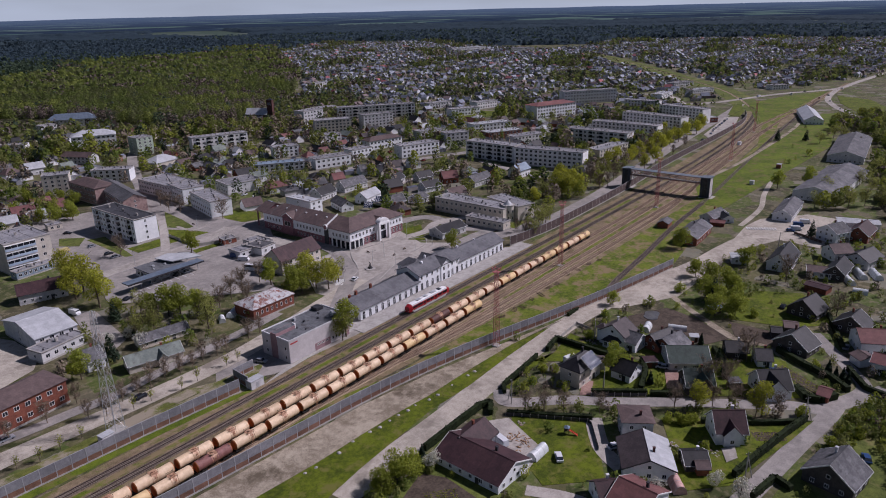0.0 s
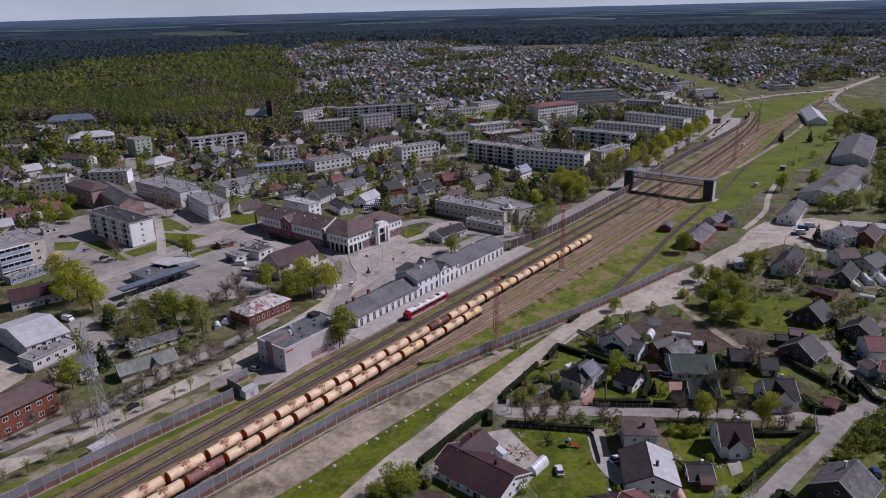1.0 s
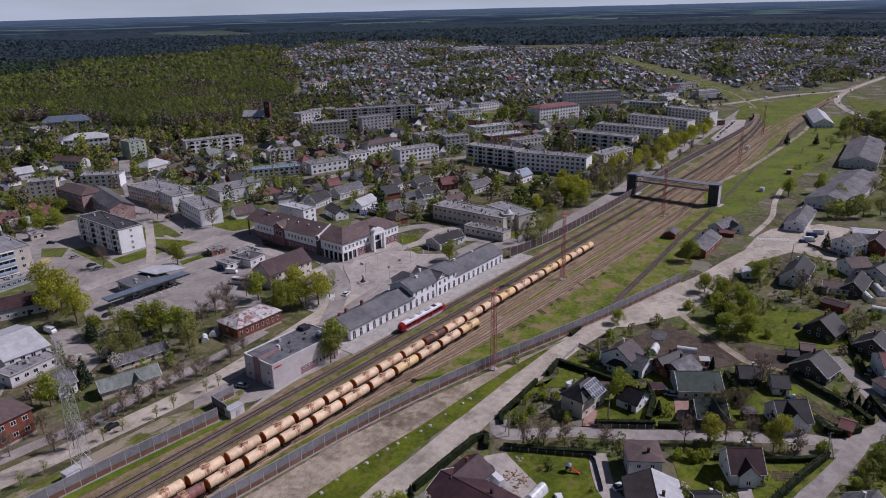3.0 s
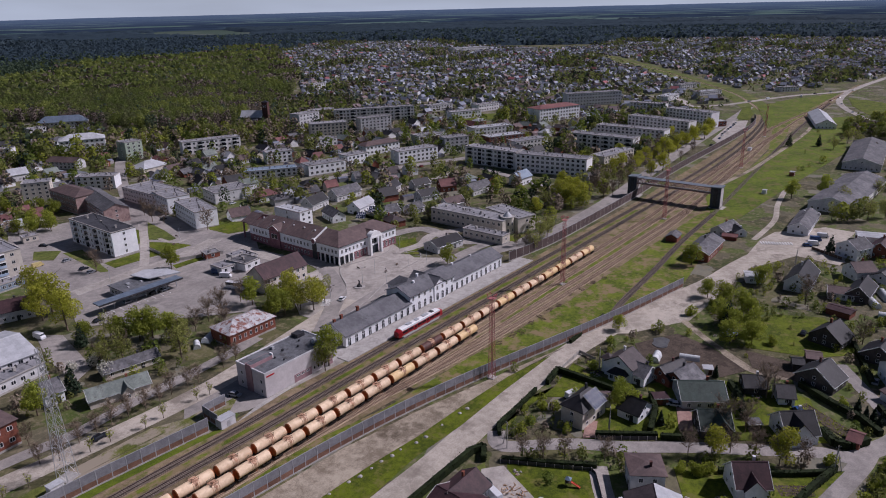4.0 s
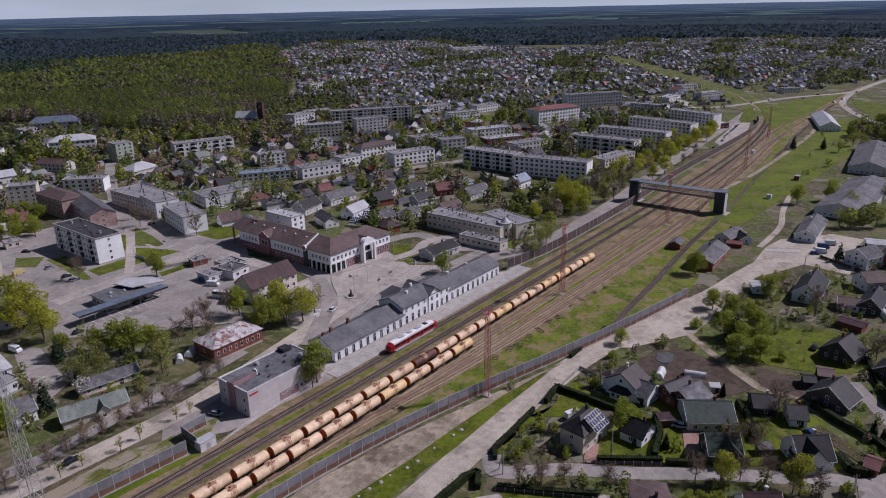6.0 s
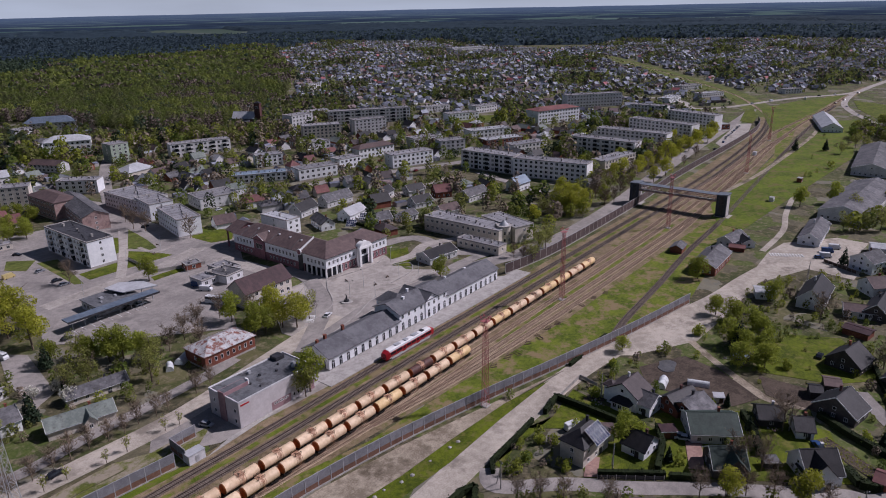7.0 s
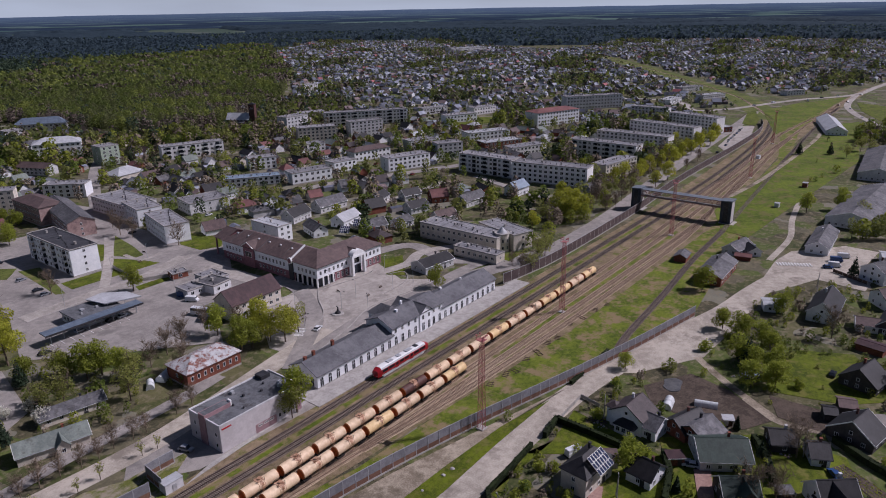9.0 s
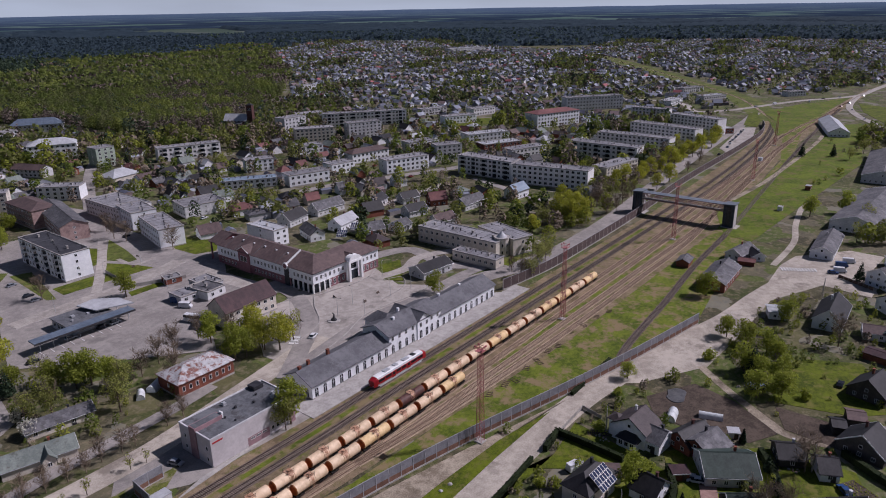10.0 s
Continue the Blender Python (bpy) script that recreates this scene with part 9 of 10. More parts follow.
def rockery(x, y, r, seed, label="pale stone rockery with small flowers"):
    rng = random.Random(seed)
    ob = thing("rockery", label, "rockery", x, y, group="rockeries")
    for i in range(9):
        a, q, k = rng.uniform(0, 6.28), r * math.sqrt(rng.random()), rng.uniform(0.25, 0.55)
        cx, cy, n = q * math.cos(a), q * math.sin(a), 6
        ring = [(cx + k * rng.uniform(0.7, 1.1) * math.cos(6.283 * j / n), cy + k * rng.uniform(0.7, 1.1) * math.sin(6.283 * j / n)) for j in range(n)]
        v = [(px, py, 0) for px, py in ring] + [(cx + (px - cx) * 0.6, cy + (py - cy) * 0.6, k * 0.8) for px, py in ring]
        part("stone", Geo().add(v, [tuple(range(n, 2 * n))] + [(j, (j + 1) % n, n + (j + 1) % n, n + j) for j in range(n)]), CONCRETE if i % 3 else OLD_PINK, ob)


def bench(x, y, rot):
    ob = thing("bench", "wooden slat bench on a paved square", "bench", x, y, rot, group="benches")
    part("seat", Geo().box(-0.9, 0.9, -0.25, 0.2, 0.42, 0.48), OLD_WOOD, ob)
    part("backrest", Geo().box(-0.9, 0.9, 0.2, 0.26, 0.55, 0.95), OLD_WOOD, ob)
    for k in (-0.75, 0.75):
        part("leg", Geo().box(k - 0.04, k + 0.04, -0.22, 0.24, 0, 0.42), DARK_METAL, ob)


RED_PAVING = mat("reddish_paving", c(140, 112, 104), c(168, 138, 128), 0.3, 0.9, 3.0, blotch=c(122, 98, 92), blotch_at=0.6, blotch_scale=0.3)
area("patio", [(183.7, -65.3), (175.4, -68.6), (177.4, -71.4), (185.4, -68.3)], RED_PAVING, "reddish paved patio", "yard")
area("drive", [(206.1, -84.0), (195.0, -89.0), (196.7, -92.5), (208.0, -87.9)], RED_PAVING, "mauve paved drive", "yard")
area("patio", [(172.8, -112.7), (167.3, -115.7), (171.0, -117.5), (176.2, -115.2)], PAVING, "pale stone patio", "yard")
area("puddle", smooth_line([(246.0, -60.6), (248.6, -62.6), (248.4, -65.6), (245.2, -66.4), (242.0, -67.0), (240.2, -64.8), (241.6, -62.0), (243.6, -61.6), (246.0, -60.6)], 4)[:-1], mat("grey_puddle", c(78, 78, 80), c(104, 104, 104), 0.3, 0.3, 2.0), "shallow grey puddle in the field", "water")
garden_bed(186.3, -121.6, -54, 8.4, 4.6, 5)
garden_bed(211.5, -53.5, -55, 6.0, 2.4, 2, "flower bed with pale and pink blooms")
garden_bed(224.5, -121.6, 58, 19.0, 5.0, 5, "long dug strip of dark soil between hedge and house")
garden_bed(199.5, -67.0, 30, 5.0, 2.0, 2)
garden_bed(226.0, -97.0, 30, 5.0, 2.4, 3)
garden_bed(112.0, -63.0, -40, 9.0, 5.0, 6)
flat_shed(194.6, -63.9, -58, 7.0, 4.6, 2.5, BEIGE_PLASTER, ROOF_BROWN, "tan flat-roofed garage with a white edge")
flat_shed(206.0, -78.9, -50, 4.2, 3.2, 2.3, BRICK, ROOF_MAROON, "maroon-roofed garden shed with white verge")
flat_shed(261.6, -82.9, -20, 4.4, 3.0, 2.4, DARK_TIMBER, ROOF_BLUE, "dark blue garden shed under trees")
flat_shed(208.5, -105.5, -52, 3.6, 2.6, 2.1, DARK_TIMBER, ROOF_GREY, "grey garden shed behind the dark-roofed house")
flat_shed(232.5, -84.6, -60, 2.8, 2.2, 2.0, PLASTIC, ROOF_PALE, "small glazed greenhouse shed")
polytunnel(238.4, -76.5, -72, 6.6, 2.4, 1.8, PLASTIC, "long low white plastic tunnel")
polytunnel(232.0, -67.2, 10, 5.5, 3.0, 2.2, PLASTIC, "white plastic greenhouse by the field")
polytunnel(150.0, 73.5, 30, 7.0, 3.4, 2.3, PLASTIC, "pale plastic greenhouse in the old garden")
polytunnel(143.6, 72.0, 60, 4.5, 2.6, 1.9, PLASTIC, "small plastic greenhouse in the old garden")
rockery(210.2, -55.6, 2.2, 1)
rockery(169.5, -112.0, 1.6, 2)
rockery(167.1, -101.7, 1.4, 3)
rockery(172.6, -107.8, 1.4, 4)
rockery(227.0, -101.5, 1.6, 5)
rockery(263.0, -79.0, 2.6, 6, "heap of pale rubble beside the lane")
rockery(151.5, -62.0, 1.4, 7)
car(206.8, -82.9, 110, "white", "car")
car(190.0, -144.9, 20, "blue", "car")
car(143.0, -79.0, 40, "white", "car")
car(133.0, 124.0, 5, "dark", "car")
car(150.0, 132.2, 5, "silver", "car")
car(162.0, 131.8, 5, "dark", "car")
car(167.0, 131.8, 5, "white", "car")
for bx, by, br in ((212.0, 74.0, 60), (240.0, 66.0, 10), (250.0, 68.0, 10), (236.0, 80.0, 80), (205.0, 186.0, 20), (214.0, 198.0, 100)):
    bench(bx, by, br)
log_pile(143.0, -65.8, 4.5)
garden_fence([(203.7, -44.7), (220.5, -44.0), (218.2, -53.3)])
garden_fence([(176.8, -71.8), (186.6, -86.0)], 1.4, DARK_METAL, "dark mesh garden fence")
garden_fence([(152.2, -56.1), (163.7, -78.1), (152.1, -86.4)], 1.2, DARK_METAL, "dark mesh garden fence")
garden_fence([(382.0, -85.3), (373.4, -100.2)], 1.6, OLD_WOOD, "dark wooden yard fence")
garden_fence([(192.8, 188.8), (190.6, 161.6), (211.8, 151.7)], 1.8, CONCRETE, "pale concrete yard wall")
garden_fence([(309.6, 156.0), (298.3, 107.9)], 1.4, CONCRETE, "pale concrete garden wall")
stripes(378.7, -62.9, -62, 12, 1.3, 0.5, 4.0)
stripes(137.8, 129.0, 0, 9, 3.6, 0.2, 5.0, "white painted bus bay lines")
stripes(196.8, 60.7, 40, 6, 1.2, 0.5, 3.5)
solar_panels(184.8, -67.4, 7.9, -4.0, 38.0, 6, 3)
solar_panels(293.0, 133.9, 3.2, -60, 30, 5, 3, "dark blue solar panels on a low roof")
solar_panels(306.5, 137.1, 3.2, -60, 30, 5, 3, "dark blue solar panels on a low roof")
playground_slide(154.6, -75.2, -75)


def inside(x, y, poly):
    hit = False
    for (x0, y0), (x1, y1) in zip(poly, poly[1:] + poly[:1]):
        if (y0 > y) != (y1 > y) and x < (x1 - x0) * (y - y0) / (y1 - y0) + x0:
            hit = not hit
    return hit


def quads_at(rng, centres, per, kinds, shapes, size, loose=0.5):
    """Leaf sprays for many far trees at once. centres: x, y, ground, height, radius; shapes 1 for cone-like crowns."""
    n = len(centres)
    C = np.repeat(np.asarray(centres, float), per, axis=0)
    S = np.repeat(np.asarray(shapes, float), per)
    N = n * per
    u = rng.uniform(0.0, 1.0, N)
    low = np.where(C[:, 3] < 4.5, 0.06, 0.2)
    zz = low + (1 - low) * u
    wide = np.where(S > 0.5, 1.05 - u, np.sqrt(np.maximum(0.05, 1 - (2 * u - 0.85) ** 2 / 1.5)))
    a = rng.uniform(0, 2 * np.pi, N)
    r = C[:, 4] * wide * rng.uniform(0.5 + 0.5 * (0.5 - loose), 1.0, N)
    pos = np.stack([C[:, 0] + r * np.cos(a), C[:, 1] + r * np.sin(a), C[:, 2] + C[:, 3] * zz], 1)
    nrm = np.stack([np.cos(a), np.sin(a), rng.uniform(0.2, 1.4, N)], 1) + rng.normal(scale=loose, size=(N, 3))
    nrm /= np.linalg.norm(nrm, axis=1, keepdims=True)
    e1 = np.cross(nrm, rng.normal(size=(N, 3)))
    e1 /= np.linalg.norm(e1, axis=1, keepdims=True)
    e2 = np.cross(nrm, e1)
    s = (size * C[:, 4] * rng.uniform(0.6, 1.25, N))[:, None]
    v = np.stack([pos - e1 * s - e2 * s * 0.4, pos + e1 * s * 0.4 - e2 * s, pos + e1 * s + e2 * s * 0.4, pos - e1 * s * 0.3 + e2 * s], 1).reshape(-1, 3)
    return v, np.arange(N * 4).reshape(-1, 4), np.repeat(np.asarray(kinds), per)


FAR_LEAVES = [mat("far_fresh_leaves", c(94, 106, 58), c(118, 129, 68), 0.01, 0.8, 0.3, leaf=0.5),
              mat("far_yellow_leaves", c(112, 122, 62), c(134, 142, 74), 0.01, 0.8, 0.3, leaf=0.5),
              mat("far_olive_leaves", c(92, 97, 64), c(112, 116, 76), 0.01, 0.8, 0.3, leaf=0.5),
              mat("far_bare_branches", c(92, 82, 76), c(110, 100, 92), 0.01, 0.9, 0.3),
              mat("far_dark_needles", c(62, 77, 62), c(78, 93, 73), 0.01, 0.8, 0.3, leaf=0.35),
              # the blue here is distance haze put into the needle colour
              mat("far_hazed_needles", c(64, 79, 88), c(80, 95, 102), 0.01, 0.9, 0.3, leaf=0.5)]
TOWN_LEAVES = [mat("town_fresh_leaves", c(88, 104, 42), c(118, 132, 56), 0.02, 0.8, 0.4, leaf=0.5, island=0.15),
               mat("town_yellow_leaves", c(124, 132, 48), c(150, 156, 62), 0.02, 0.8, 0.4, leaf=0.5, island=0.15),
               mat("town_olive_leaves", c(110, 116, 60), c(134, 138, 74), 0.02, 0.8, 0.4, leaf=0.5, island=0.15),
               mat("town_bare_branches", c(112, 100, 86), c(134, 121, 106), 0.02, 0.9, 0.4),
               mat("town_dark_needles", c(42, 56, 36), c(60, 74, 46), 0.02, 0.8, 0.4, leaf=0.2)]
CANOPY = [mat("spring_canopy", c(70, 78, 48), c(92, 99, 58), 0.03, 0.95, 0.25, blotch=c(80, 74, 62), blotch_at=0.6, blotch_scale=0.02),
          mat("pine_canopy", c(36, 47, 38), c(50, 61, 46), 0.02, 0.95, 0.2),
          # far canopy: haze blue mixed into its base colour
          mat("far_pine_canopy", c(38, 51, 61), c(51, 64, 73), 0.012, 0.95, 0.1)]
for foliage in FAR_LEAVES + CANOPY:
    # matt: crowns have no sheen when seen along the land
    foliage.node_tree.nodes["Principled BSDF"].inputs["Specular IOR Level"].default_value = 0.08


def canopy(name, label, cells, kind, base, amp, wave):
    """The closed top of a wood under its leafy crowns: square cells (x, y, size), bumped."""
    v, q, index, uneven = [], [], {}, random.Random(len(cells))

    def corner(x, y):
        key = (round(x * 2), round(y * 2))
        if key not in index:
            index[key] = len(v)
            v.append((x + uneven.uniform(-0.3, 0.3) * wave, y + uneven.uniform(-0.3, 0.3) * wave, base + amp * noise.noise(Vector((x / 61, y / 61, 1))) + amp * 0.6 * uneven.uniform(-1, 1)))
        return index[key]

    for x, y, s in cells:
        q.append((corner(x, y), corner(x + s, y), corner(x + s, y + s), corner(x, y + s)))
    # the edge of the wood comes down to the ground
    uses = np.bincount(np.asarray(q).ravel(), minlength=len(v))
    v = [(x, y, z if uses[i] > 3 else 0.4) for i, (x, y, z) in enumerate(v)]
    ob = new(name, fast_mesh(name, v, q, [CANOPY[kind]], np.zeros(len(q))))
    tagged(ob, label, "trees", kind="stuff")


def stuff_trees(name, label, trees, per, size, seed, leaves=None, loose=0.5):
    """trees: rows of x, y, height, radius, kind, cone."""
    rng = np.random.default_rng(seed)
    cen = [(x, y, land_height(x, y), h, r) for x, y, h, r, k, s in trees]
    v, q, mi = quads_at(rng, cen, per, [t[4] for t in trees], [t[5] for t in trees], size, loose)
    ob = new(name, fast_mesh(name, v, q, leaves or FAR_LEAVES, mi))
    tagged(ob, label, "trees", kind="stuff")


FOREST = [(285, 843), (351, 726), (381, 615), (400, 523), (457, 484), (550, 553), (691, 658), (919, 912), (1087, 1152), (1324, 1474), (1660, 1847), (1194, 3755)]
TOWN = [(102, 229), (284, 738), (369, 592), (388, 504), (444, 462), (536, 528), (679, 638), (923, 903), (1090, 1143), (1383, 1527), (1749, 1771), (1851, 1647), (1979, 1392), (1780, 1107), (1694, 823), (1872, 745), (2159, 854), (2362, 520), (2439, 48), (1188, -117), (1149, -35), (1079, 15), (996, 123), (755, 88), (420, 43), (337, 38), (282, 102), (307, 153), (287, 196), (249, 182), (223, 180), (208, 245), (178, 248), (152, 232)]
RAILS = [(0, 0), (420, 5), (560, 10), (700, 20), (800, 14), (1031, 11), (1150, 8)]
BRANCH = [(811, 48), (849, 64), (922, 99), (986, 135), (1069, 196), (1169, 274), (1297, 375), (1436, 494), (1555, 603)]


def off_line(x, y, line):
    best = 1e9
    for (x0, y0), (x1, y1) in zip(line, line[1:]):
        dx, dy = x1 - x0, y1 - y0
        t = max(0, min(1, ((x - x0) * dx + (y - y0) * dy) / (dx * dx + dy * dy)))
        best = min(best, math.hypot(x - x0 - t * dx, y - y0 - t * dy))
    return best


# what stands already: discs to keep clear
TAKEN = [(o.matrix_basis.translation.x, o.matrix_basis.translation.y, max(8.0, max((max(c_.dimensions.x, c_.dimensions.y) for c_ in o.children), default=8) * 0.6)) for o in scene.objects if o.parent is None and o.type == "EMPTY" and o.children and not o.name.startswith(("tree", "bush", "conifer", "hedge", "tank", "noise", "fence", "railway_track", "lattice"))]
TAKEN += [(244, 130, 50), (225, 32, 40), (190, 32, 30), (255, 32, 34), (150, 30, 24), (160, 138, 34), (255, 98, 30), (434, 0, 30)]
CLEAR = [
    [(149, 236), (174, 245), (172, 186), (204, 190), (236, 171), (224, 141), (166, 88), (103, 110)],
    [(205, 229), (233, 254), (214, 184), (188, 170)],
    [(872, 87), (1034, 47), (1050, 13), (711, 19)],
    [(276, 478), (318, 448), (342, 470), (300, 512)],
    [(661, 348), (710, 308), (629, 256), (590, 302)],
    [(316, 56), (342, 41), (420, 43), (475, 52), (427, 63), (326, 55)],
]


def free(x, y, r):
    if not all((x - a) ** 2 + (y - b) ** 2 > (r + d * 0.8) ** 2 for a, b, d in TAKEN):
        return False
    if any(inside(x, y, p) for p in AREAS):
        return False
    return all(off_line(x, y, line) > half + r * 0.8 for line, half in LINES if abs(line[0][0] - x) < 700)


def town():
    rng = random.Random(42)
    roofs = [ROOF_GREY, ROOF_DARKBROWN, ROOF_PALE, ROOF_BROWN, ROOF_DARK, ROOF_RED, ROOF_GREY, ROOF_DARK, ROOF_SAGE]
    walls = [WHITE_PLASTER, WHITE_PLASTER, BEIGE_PLASTER, GREY_PLASTER, BRICK]
    colours = ["grey slate", "dark brown", "pale", "brown", "dark", "dull red", "grey", "dark", "grey-green"]
    wcol = ["white", "white", "beige", "grey", "brick"]
    spots, trees = [], []
    step = 18.2
    ca, sa = math.cos(radians(14)), math.sin(radians(14))
    for i in range(-20, 130):
        for j in range(-40, 110):
            gx, gy = 150 + i * step, 60 + j * step
            x = gx * ca - gy * sa * 0.25 + rng.uniform(-4, 4)
            y = gx * sa * 0.25 + gy * ca + rng.uniform(-4, 4)
            street = i % 4 == 0 or j % 9 == 0
            k = rng.random()
            if not inside(x, y, TOWN) or off_line(x, y, RAILS) < (34 if y > 0 else 75) or off_line(x, y, BRANCH) < 26 or any(inside(x, y, p) for p in CLEAR):
                continue
            grove = off_line(x, y, FOREST) < 110 and math.hypot(x, y + 150) < 1000
            clump = math.hypot(x, y + 150) > 520 and noise.noise(Vector((x / 120, y / 85, 4))) > 0.3
            if free(x, y, 7.5) and not street and k < (0.4 if grove else 0.35 if clump else 0.9):
                spots.append((math.hypot(x, y + 150), x, y, rng.choice((0, 90)) + 40 * noise.noise(Vector((x / 330, y / 330, 6))) + rng.uniform(-4, 4), rng.uniform(8, 13), rng.uniform(7, 10), rng.uniform(2.8, 4.6), rng.uniform(2.2, 4.2), rng.randrange(9), rng.randrange(5)))
            for _ in range(11 if grove else 8 if clump else 4 if street else 6):
                tx, ty = x + rng.uniform(-9, 9), y + rng.uniform(-9, 9)
                away = math.hypot(tx, ty + 150)
                if rng.random() < (0.7 if grove or clump else 0.46 if away < 750 else 0.5) and free(tx, ty, 1.0):
                    big = 1.15 if grove else 1.3 if clump else 0.9 if away < 750 else 0.75
                    if away < 750 and rng.random() < 0.35:
                        big *= 1.45
                    trees.append((tx, ty, rng.uniform(4.5, 11) * big, rng.uniform(1.9, 4.0) * big, rng.choice((0, 2, 2, 2, 3, 3, 1, 4) if grove else (0, 0, 1, 2, 2, 3, 3, 4)), 0))
    spots.sort()
    for d, x, y, rot, L, W, hw, hr, ri, wi in spots[:165]:
        house(x, y, rot, L, W, hw, hr, walls[wi], roofs[ri], "%s house with %s roof among gardens" % (wcol[wi], colours[ri]), kind="hip" if (int(x) + int(y)) % 5 == 0 else "gable", windows=d < 300, stack=d < 480)
    mats = [HAZED_ROOFS[k] for k in range(6)] + [HAZED_WALLS[k] for k in range(4)]
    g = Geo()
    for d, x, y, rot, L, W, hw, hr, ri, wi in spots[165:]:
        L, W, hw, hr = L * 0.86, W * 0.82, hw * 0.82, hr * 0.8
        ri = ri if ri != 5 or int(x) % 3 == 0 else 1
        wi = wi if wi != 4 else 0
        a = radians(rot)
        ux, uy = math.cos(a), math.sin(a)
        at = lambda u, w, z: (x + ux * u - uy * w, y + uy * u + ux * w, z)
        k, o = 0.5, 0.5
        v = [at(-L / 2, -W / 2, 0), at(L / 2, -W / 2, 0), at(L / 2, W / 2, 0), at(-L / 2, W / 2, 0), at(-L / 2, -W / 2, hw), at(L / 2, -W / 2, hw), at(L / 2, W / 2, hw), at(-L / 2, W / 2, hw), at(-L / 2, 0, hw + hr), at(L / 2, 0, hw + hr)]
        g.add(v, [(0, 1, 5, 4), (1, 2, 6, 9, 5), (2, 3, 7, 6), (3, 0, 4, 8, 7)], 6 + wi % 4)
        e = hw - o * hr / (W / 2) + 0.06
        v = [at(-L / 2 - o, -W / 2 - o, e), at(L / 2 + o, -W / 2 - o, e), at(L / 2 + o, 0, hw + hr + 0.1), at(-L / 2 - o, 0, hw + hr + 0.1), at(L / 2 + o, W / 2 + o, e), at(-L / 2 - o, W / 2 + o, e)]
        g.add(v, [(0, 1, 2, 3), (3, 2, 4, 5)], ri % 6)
    shed = Geo()
    for d, x, y, rot, L, W, hw, hr, ri, wi in spots:
        for k in range(2):
            if rng.random() < 0.25:
                continue
            a = radians(rot + 90 * k)
            sx, sy = x + rng.choice((-1, 1)) * rng.uniform(8, 10), y + rng.choice((-1, 1)) * rng.uniform(5, 10)
            if not free(sx, sy, 3.0):
                continue
            l_, w_, z0, z1 = rng.uniform(2.5, 4.5), rng.uniform(1.6, 2.6), rng.uniform(2.2, 2.8), rng.uniform(2.9, 4.0)
            v = [(sx + math.cos(a) * u - math.sin(a) * w, sy + math.sin(a) * u + math.cos(a) * w, z) for u, w, z in ((-l_, -w_, 0), (l_, -w_, 0), (l_, w_, 0), (-l_, w_, 0), (-l_, -w_, z0), (l_, -w_, z0), (l_, w_, z0), (-l_, w_, z0), (-l_, 0, z1), (l_, 0, z1))]
            shed.add(v, [(0, 1, 5, 4), (1, 2, 6, 9, 5), (2, 3, 7, 6), (3, 0, 4, 8, 7)], 6 + rng.choice((1, 1, 3, 2)))
            shed.add([(px_, py_, pz_ + 0.08) for px_, py_, pz_ in v[4:]], [(0, 1, 5, 4), (4, 5, 2, 3)], rng.choice((0, 1, 2, 2, 3, 4)))
    tagged(part("garden_sheds", shed, mats), "small grey and dark garden sheds", "sheds", kind="stuff")
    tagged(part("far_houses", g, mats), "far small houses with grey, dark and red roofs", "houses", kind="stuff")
    near = [t for t in trees if math.hypot(t[0], t[1] + 150) < 750]
    far = [t for t in trees if math.hypot(t[0], t[1] + 150) >= 750]
    stuff_trees("garden_trees", "spring trees and bushes in the town gardens", near, 92, 0.19, 3, TOWN_LEAVES)
    stuff_trees("far_garden_trees", "far spring trees between the houses", far, 9, 0.46, 4, loose=0.3)
    print("town houses", len(spots), "trees", len(trees))


# sky reflection and haze are tinted blue into these roof and wall colours
HAZED_ROOFS = [mat("far_roof_dark", c(71, 74, 89), c(96, 100, 113), 0.05, 0.7, 0.3), mat("far_roof_slate", c(123, 128, 142), c(153, 158, 170), 0.05, 0.7, 0.3), mat("far_roof_grey", c(103, 107, 122), c(130, 135, 149), 0.05, 0.75, 0.3),
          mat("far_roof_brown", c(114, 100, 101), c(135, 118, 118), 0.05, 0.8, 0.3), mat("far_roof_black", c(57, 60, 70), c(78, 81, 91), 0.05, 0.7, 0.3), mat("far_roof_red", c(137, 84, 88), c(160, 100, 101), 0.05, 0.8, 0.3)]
HAZED_WALLS = [mat("far_wall_white", c(201, 206, 221), c(235, 235, 235), 0.05, 0.85, 0.3), mat("far_wall_grey", c(112, 114, 122), c(137, 138, 146), 0.05, 0.85, 0.3), mat("far_wall_beige", c(144, 139, 137), c(169, 164, 161), 0.05, 0.85, 0.3), mat("far_wall_brick", c(109, 97, 98), c(132, 118, 118), 0.05, 0.85, 0.3)]
town()


# the pine wood begins behind this line; open meadows lie in the far woods
PINE_EDGE = [(200, 1240), (581, 1388), (878, 1523), (1273, 1634), (1800, 1800)]
MEADOWS = [[(2001, 3429), (1975, 2928), (1963, 2460), (2447, 3105), (2941, 4098), (2915, 4603)], [(1085, 2715), (1131, 2677), (1279, 3048), (1250, 3150)]]


def pine_depth(x, y):
    """How far behind the edge of the pine wood a place lies, in metres."""
    for (x0, y0), (x1, y1) in zip(PINE_EDGE, PINE_EDGE[1:]):
        if x0 <= x < x1:
            return y - y0 - (y1 - y0) * (x - x0) / (x1 - x0)
    return y - (1240 if x < 200 else 1800)


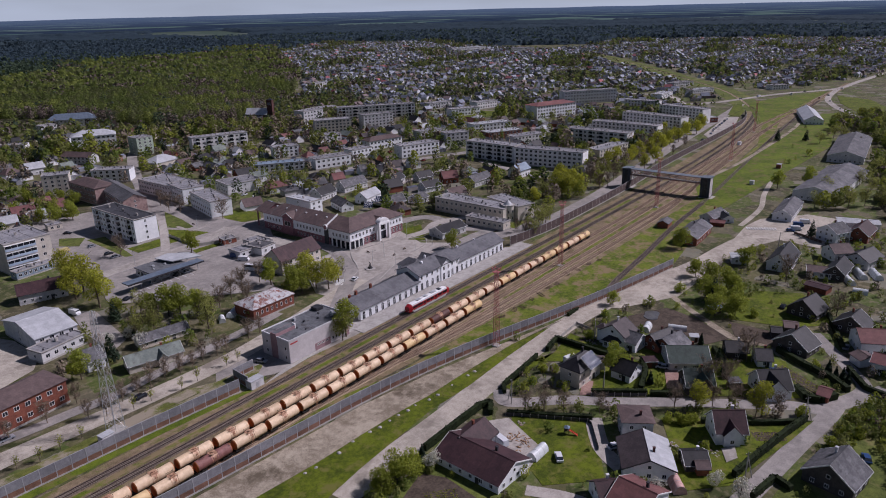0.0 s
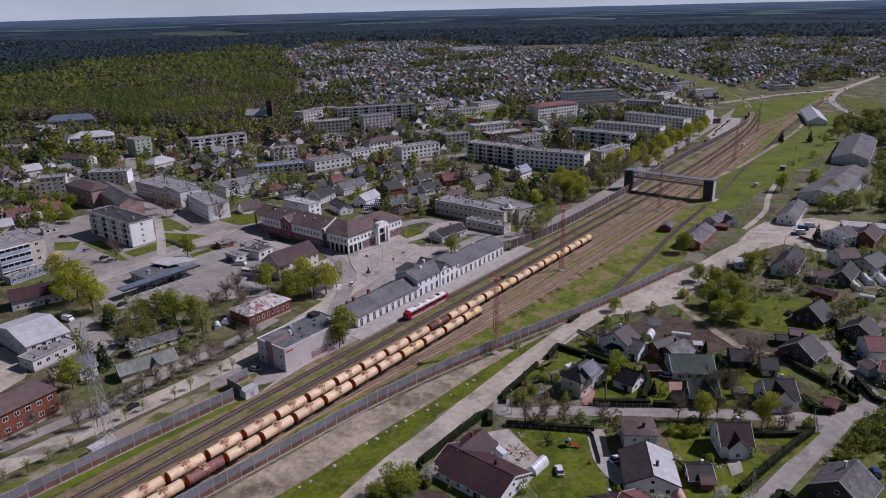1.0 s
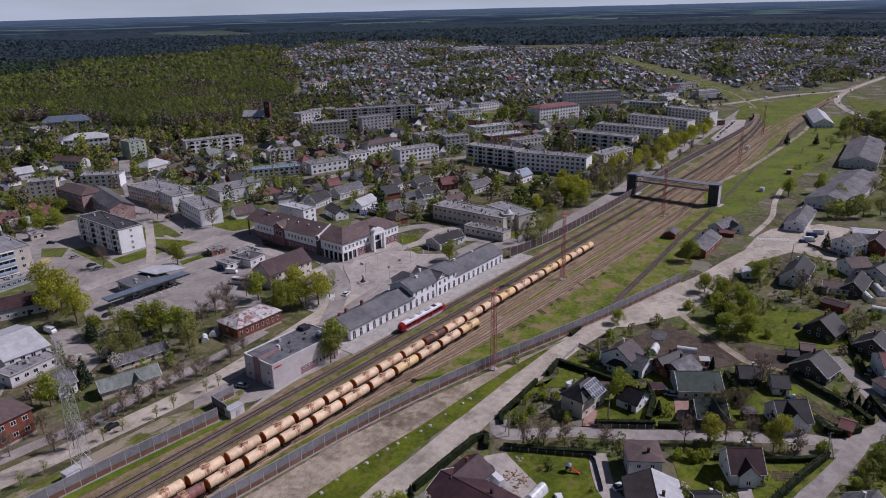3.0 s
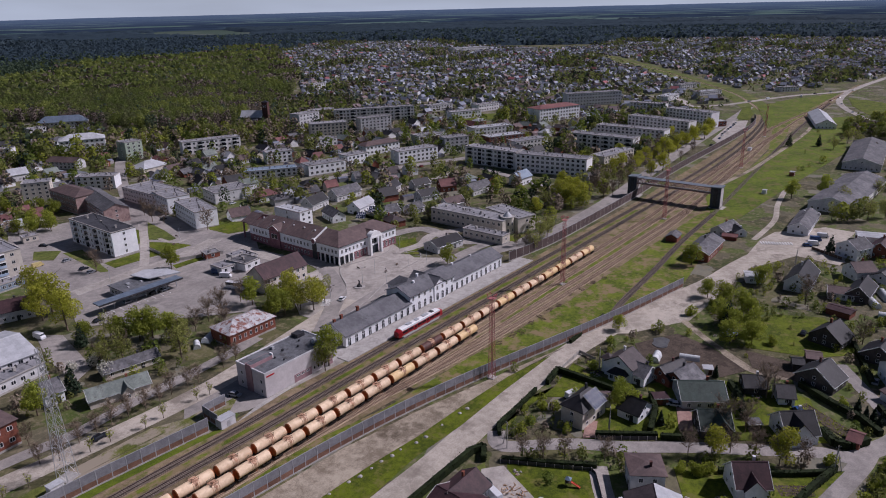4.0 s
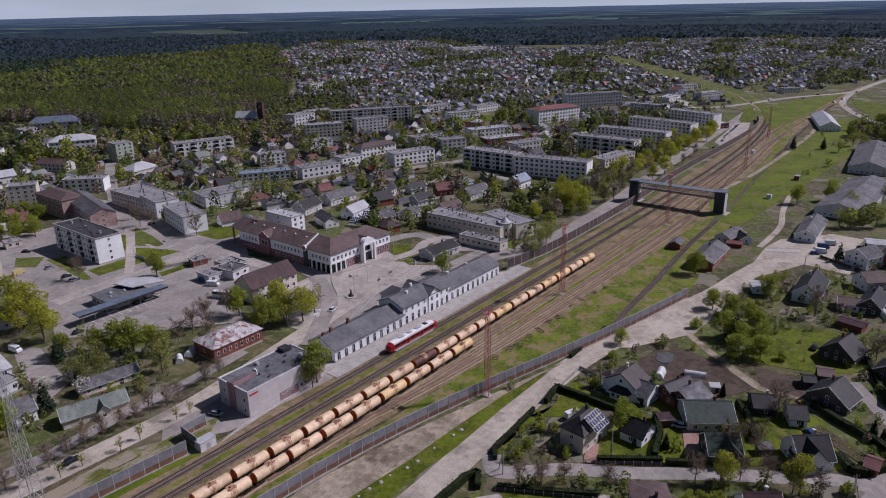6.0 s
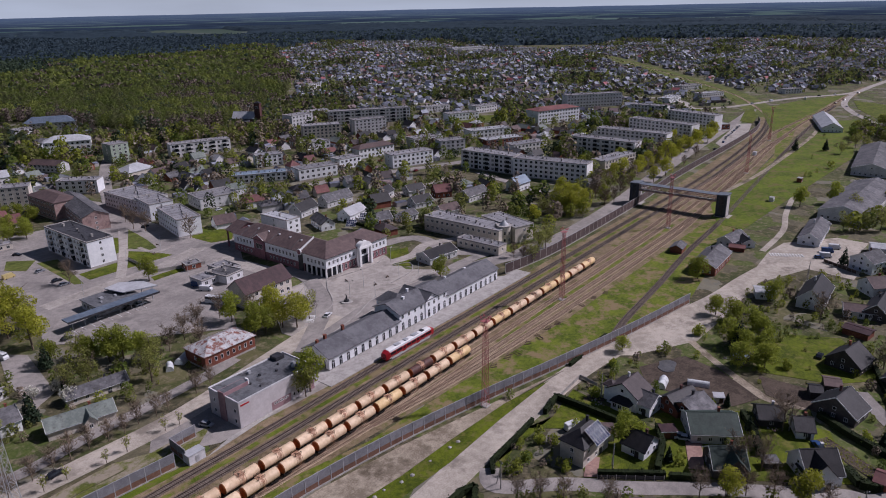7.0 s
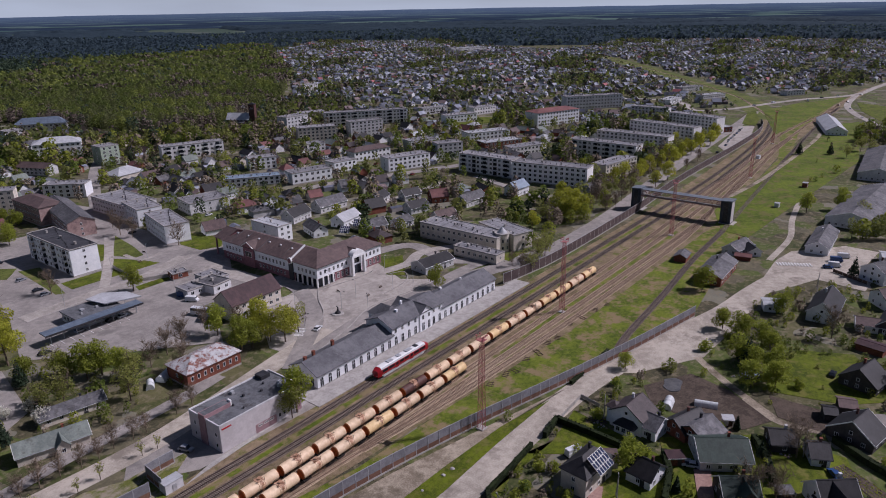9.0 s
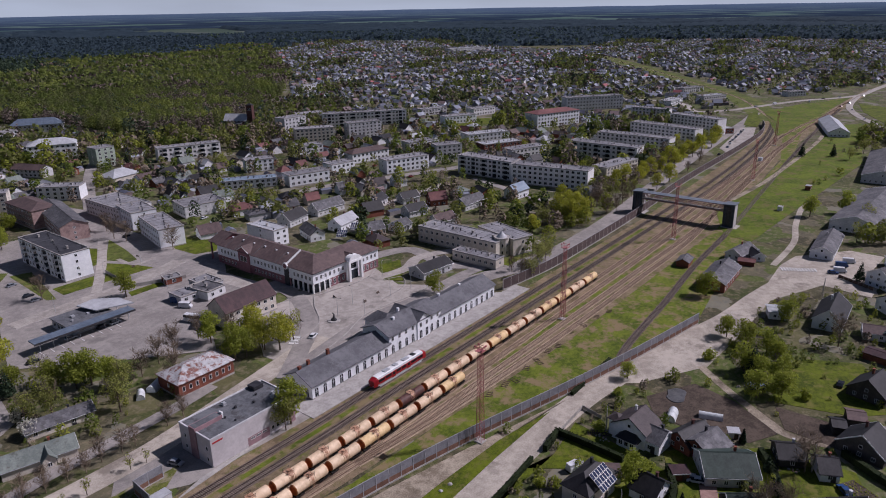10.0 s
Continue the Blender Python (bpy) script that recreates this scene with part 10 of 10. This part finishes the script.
def woods():
    rng = random.Random(7)
    near, mid, far = [], [], []
    xs, ys = [p[0] for p in FOREST], [p[1] for p in FOREST]
    y = min(ys)
    x_lo, x_hi = min(xs), max(xs)
    while y < max(ys):
        d0 = max(6.4, y / 118)
        x = x_lo
        while x < x_hi:
            px, py = x + rng.uniform(-0.55, 0.55) * d0, y + rng.uniform(-0.55, 0.55) * d0
            x += d0
            if not inside(px, py, FOREST) or any(inside(px, py, m) for m in MEADOWS):
                continue
            d = math.hypot(px, py + 150)
            tint = noise.noise(Vector((px / 75, py / 75, 3)))
            fine = noise.noise(Vector((px / 22, py / 22, 8)))
            if pine_depth(px, py) + 220 * noise.noise(Vector((px / 240, py / 240, 0))) > rng.uniform(-60, 60):
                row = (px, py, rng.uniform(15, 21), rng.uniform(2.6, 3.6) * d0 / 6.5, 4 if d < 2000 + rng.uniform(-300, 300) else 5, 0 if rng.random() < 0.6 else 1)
            else:
                rim = max(0.0, 1 - off_line(px, py, FOREST[1:10]) / 150)
                if tint + 0.35 * fine < -0.34 + 0.36 * rim and rng.random() < 0.8:
                    kind = 3
                elif tint + 0.5 * fine > 0.3:
                    kind = 1
                elif fine < -0.42:
                    kind = 4
                else:
                    kind = 0 if fine > -0.05 else 2
                row = (px, py, rng.uniform(12, 18), rng.uniform(3.4, 5.0) * d0 / 6.5, kind, 0)
            (near if d < 1150 else mid).append(row)
        y += d0
    # the dark edge of the woods behind the town
    a = math.radians(38)
    for _ in range(19000):
        d = rng.uniform(2150, 3300)
        t = a + radians(rng.uniform(-42, 42))
        px, py = d * math.cos(t), -150 + d * math.sin(t)
        if inside(px, py, TOWN) or inside(px, py, FOREST) or any(inside(px, py, m) for m in MEADOWS):
            continue
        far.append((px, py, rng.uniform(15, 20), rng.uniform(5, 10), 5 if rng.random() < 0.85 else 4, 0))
    near_cells, pine_cells, far_cells = [], [], []
    for i in range(int((x_hi - x_lo) / 7)):
        for j in range(int((max(ys) - min(ys)) / 7)):
            px, py = x_lo + i * 7, min(ys) + j * 7
            if py > 2300 and (i % 3 or j % 3):
                continue
            if all(inside(px + 3.5 + ox, py + 3.5 + oy, FOREST) for ox, oy in ((-16, 0), (16, 0), (0, -16), (0, 16))) and not any(inside(px, py, m) for m in MEADOWS):
                d = math.hypot(px, py + 150)
                size = 21 if py > 2300 else 7
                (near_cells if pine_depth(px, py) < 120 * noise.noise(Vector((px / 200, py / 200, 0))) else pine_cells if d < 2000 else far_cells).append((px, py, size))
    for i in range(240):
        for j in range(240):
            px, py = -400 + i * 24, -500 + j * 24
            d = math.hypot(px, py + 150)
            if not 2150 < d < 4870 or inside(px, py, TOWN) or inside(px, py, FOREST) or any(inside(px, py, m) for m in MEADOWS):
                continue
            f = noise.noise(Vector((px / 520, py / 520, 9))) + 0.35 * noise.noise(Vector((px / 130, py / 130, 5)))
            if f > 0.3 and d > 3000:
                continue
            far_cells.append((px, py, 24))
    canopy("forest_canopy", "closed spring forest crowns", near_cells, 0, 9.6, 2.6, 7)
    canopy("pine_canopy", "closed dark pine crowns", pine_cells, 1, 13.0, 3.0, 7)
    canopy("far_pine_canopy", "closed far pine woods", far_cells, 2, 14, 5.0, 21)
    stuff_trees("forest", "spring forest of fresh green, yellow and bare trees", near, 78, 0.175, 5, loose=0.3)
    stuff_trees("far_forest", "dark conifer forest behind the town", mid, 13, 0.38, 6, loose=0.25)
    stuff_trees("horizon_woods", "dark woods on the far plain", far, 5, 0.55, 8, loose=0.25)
    print("woods", len(near), len(mid), len(far))


woods()


def gardens():
    """Fruit trees, bushes and scrub on the village side of the railway."""
    rng = random.Random(77)
    rows = []
    for poly, n, lo, hi, near_all in (
        ([(798, -29), (843, -71), (583, -120), (429, -129), (429, -121), (484, -108), (462, -97), (433, -96), (432, -85), (483, -94), (568, -96), (714, -77), (728, -55), (711, -44)], 380, 6, 11, True),
        ([(196, -29), (226, -39), (256, -41), (302, -62), (339, -68), (424, -122), (303, -149), (177, -159), (102, -56), (155, -51)], 420, 1.0, 4.4, False),
        ([(104, 132), (107, 112), (117, 99), (128, 113), (149, 93), (163, 66), (127, 58), (108, 58), (86, 61), (78, 63)], 60, 1.5, 5.5, True),
        ([(192, -136), (212, -128), (232, -140), (246, -148), (214, -158), (182, -156), (186, -143)], 130, 1.8, 4.6, True),
        ([(100, -48), (124, -50), (118, -58), (98, -60)], 30, 1.2, 3.2, True),
        ([(262, -52), (300, -66), (318, -84), (300, -78), (262, -62)], 40, 1.0, 3.0, True),
        ([(678, -16), (736, -25), (696, -47), (542, -56), (484, -56), (497, -48)], 9, 3, 6, True),
    ):
        xs, ys = [p[0] for p in poly], [p[1] for p in poly]
        for _ in range(n * 6):
            if n == 0:
                break
            x, y = rng.uniform(min(xs), max(xs)), rng.uniform(min(ys), max(ys))
            if not inside(x, y, poly) or any(off_line(x, y, line) < half + 1.5 for line, half in LINES):
                continue
            if any(inside(x, y, p) for p in BARE_GROUND) or not near_all and any(inside(x, y, p) for p in AREAS) and rng.random() < 0.8:
                continue
            if any((x - a) ** 2 + (y - b) ** 2 < (d * 0.62) ** 2 for a, b, d in TAKEN):
                continue
            n -= 1
            h = rng.uniform(lo, hi)
            rows.append((x, y, h, h * rng.uniform(0.3, 0.5), rng.choice((0, 0, 2, 2, 2, 1, 1, 3)), 0))
    street = []
    poly = [(323, 34), (375, 60), (463, 71), (534, 75), (649, 81), (660, 61), (523, 43), (453, 38), (349, 30)]
    for _ in range(900):
        x, y = rng.uniform(300, 760), rng.uniform(25, 90)
        if len(street) < 62 and inside(x, y, poly) and not any(off_line(x, y, line) < half + 1.5 for line, half in LINES) and not any((x - a) ** 2 + (y - b) ** 2 < (d * 0.62) ** 2 for a, b, d in TAKEN):
            h = rng.uniform(7, 13)
            street.append((x, y, h, h * rng.uniform(0.26, 0.4), rng.choice((1, 1, 3, 2, 3, 3, 3, 1)), 0))
    stuff_trees("street_trees", "yellow-green and bare trees between street and blocks", street, 320, 0.1, 31, TOWN_LEAVES)
    stuff_trees("garden_shrubs", "fruit trees and bushes in the village gardens", rows, 96, 0.18, 21, TOWN_LEAVES)


gardens()
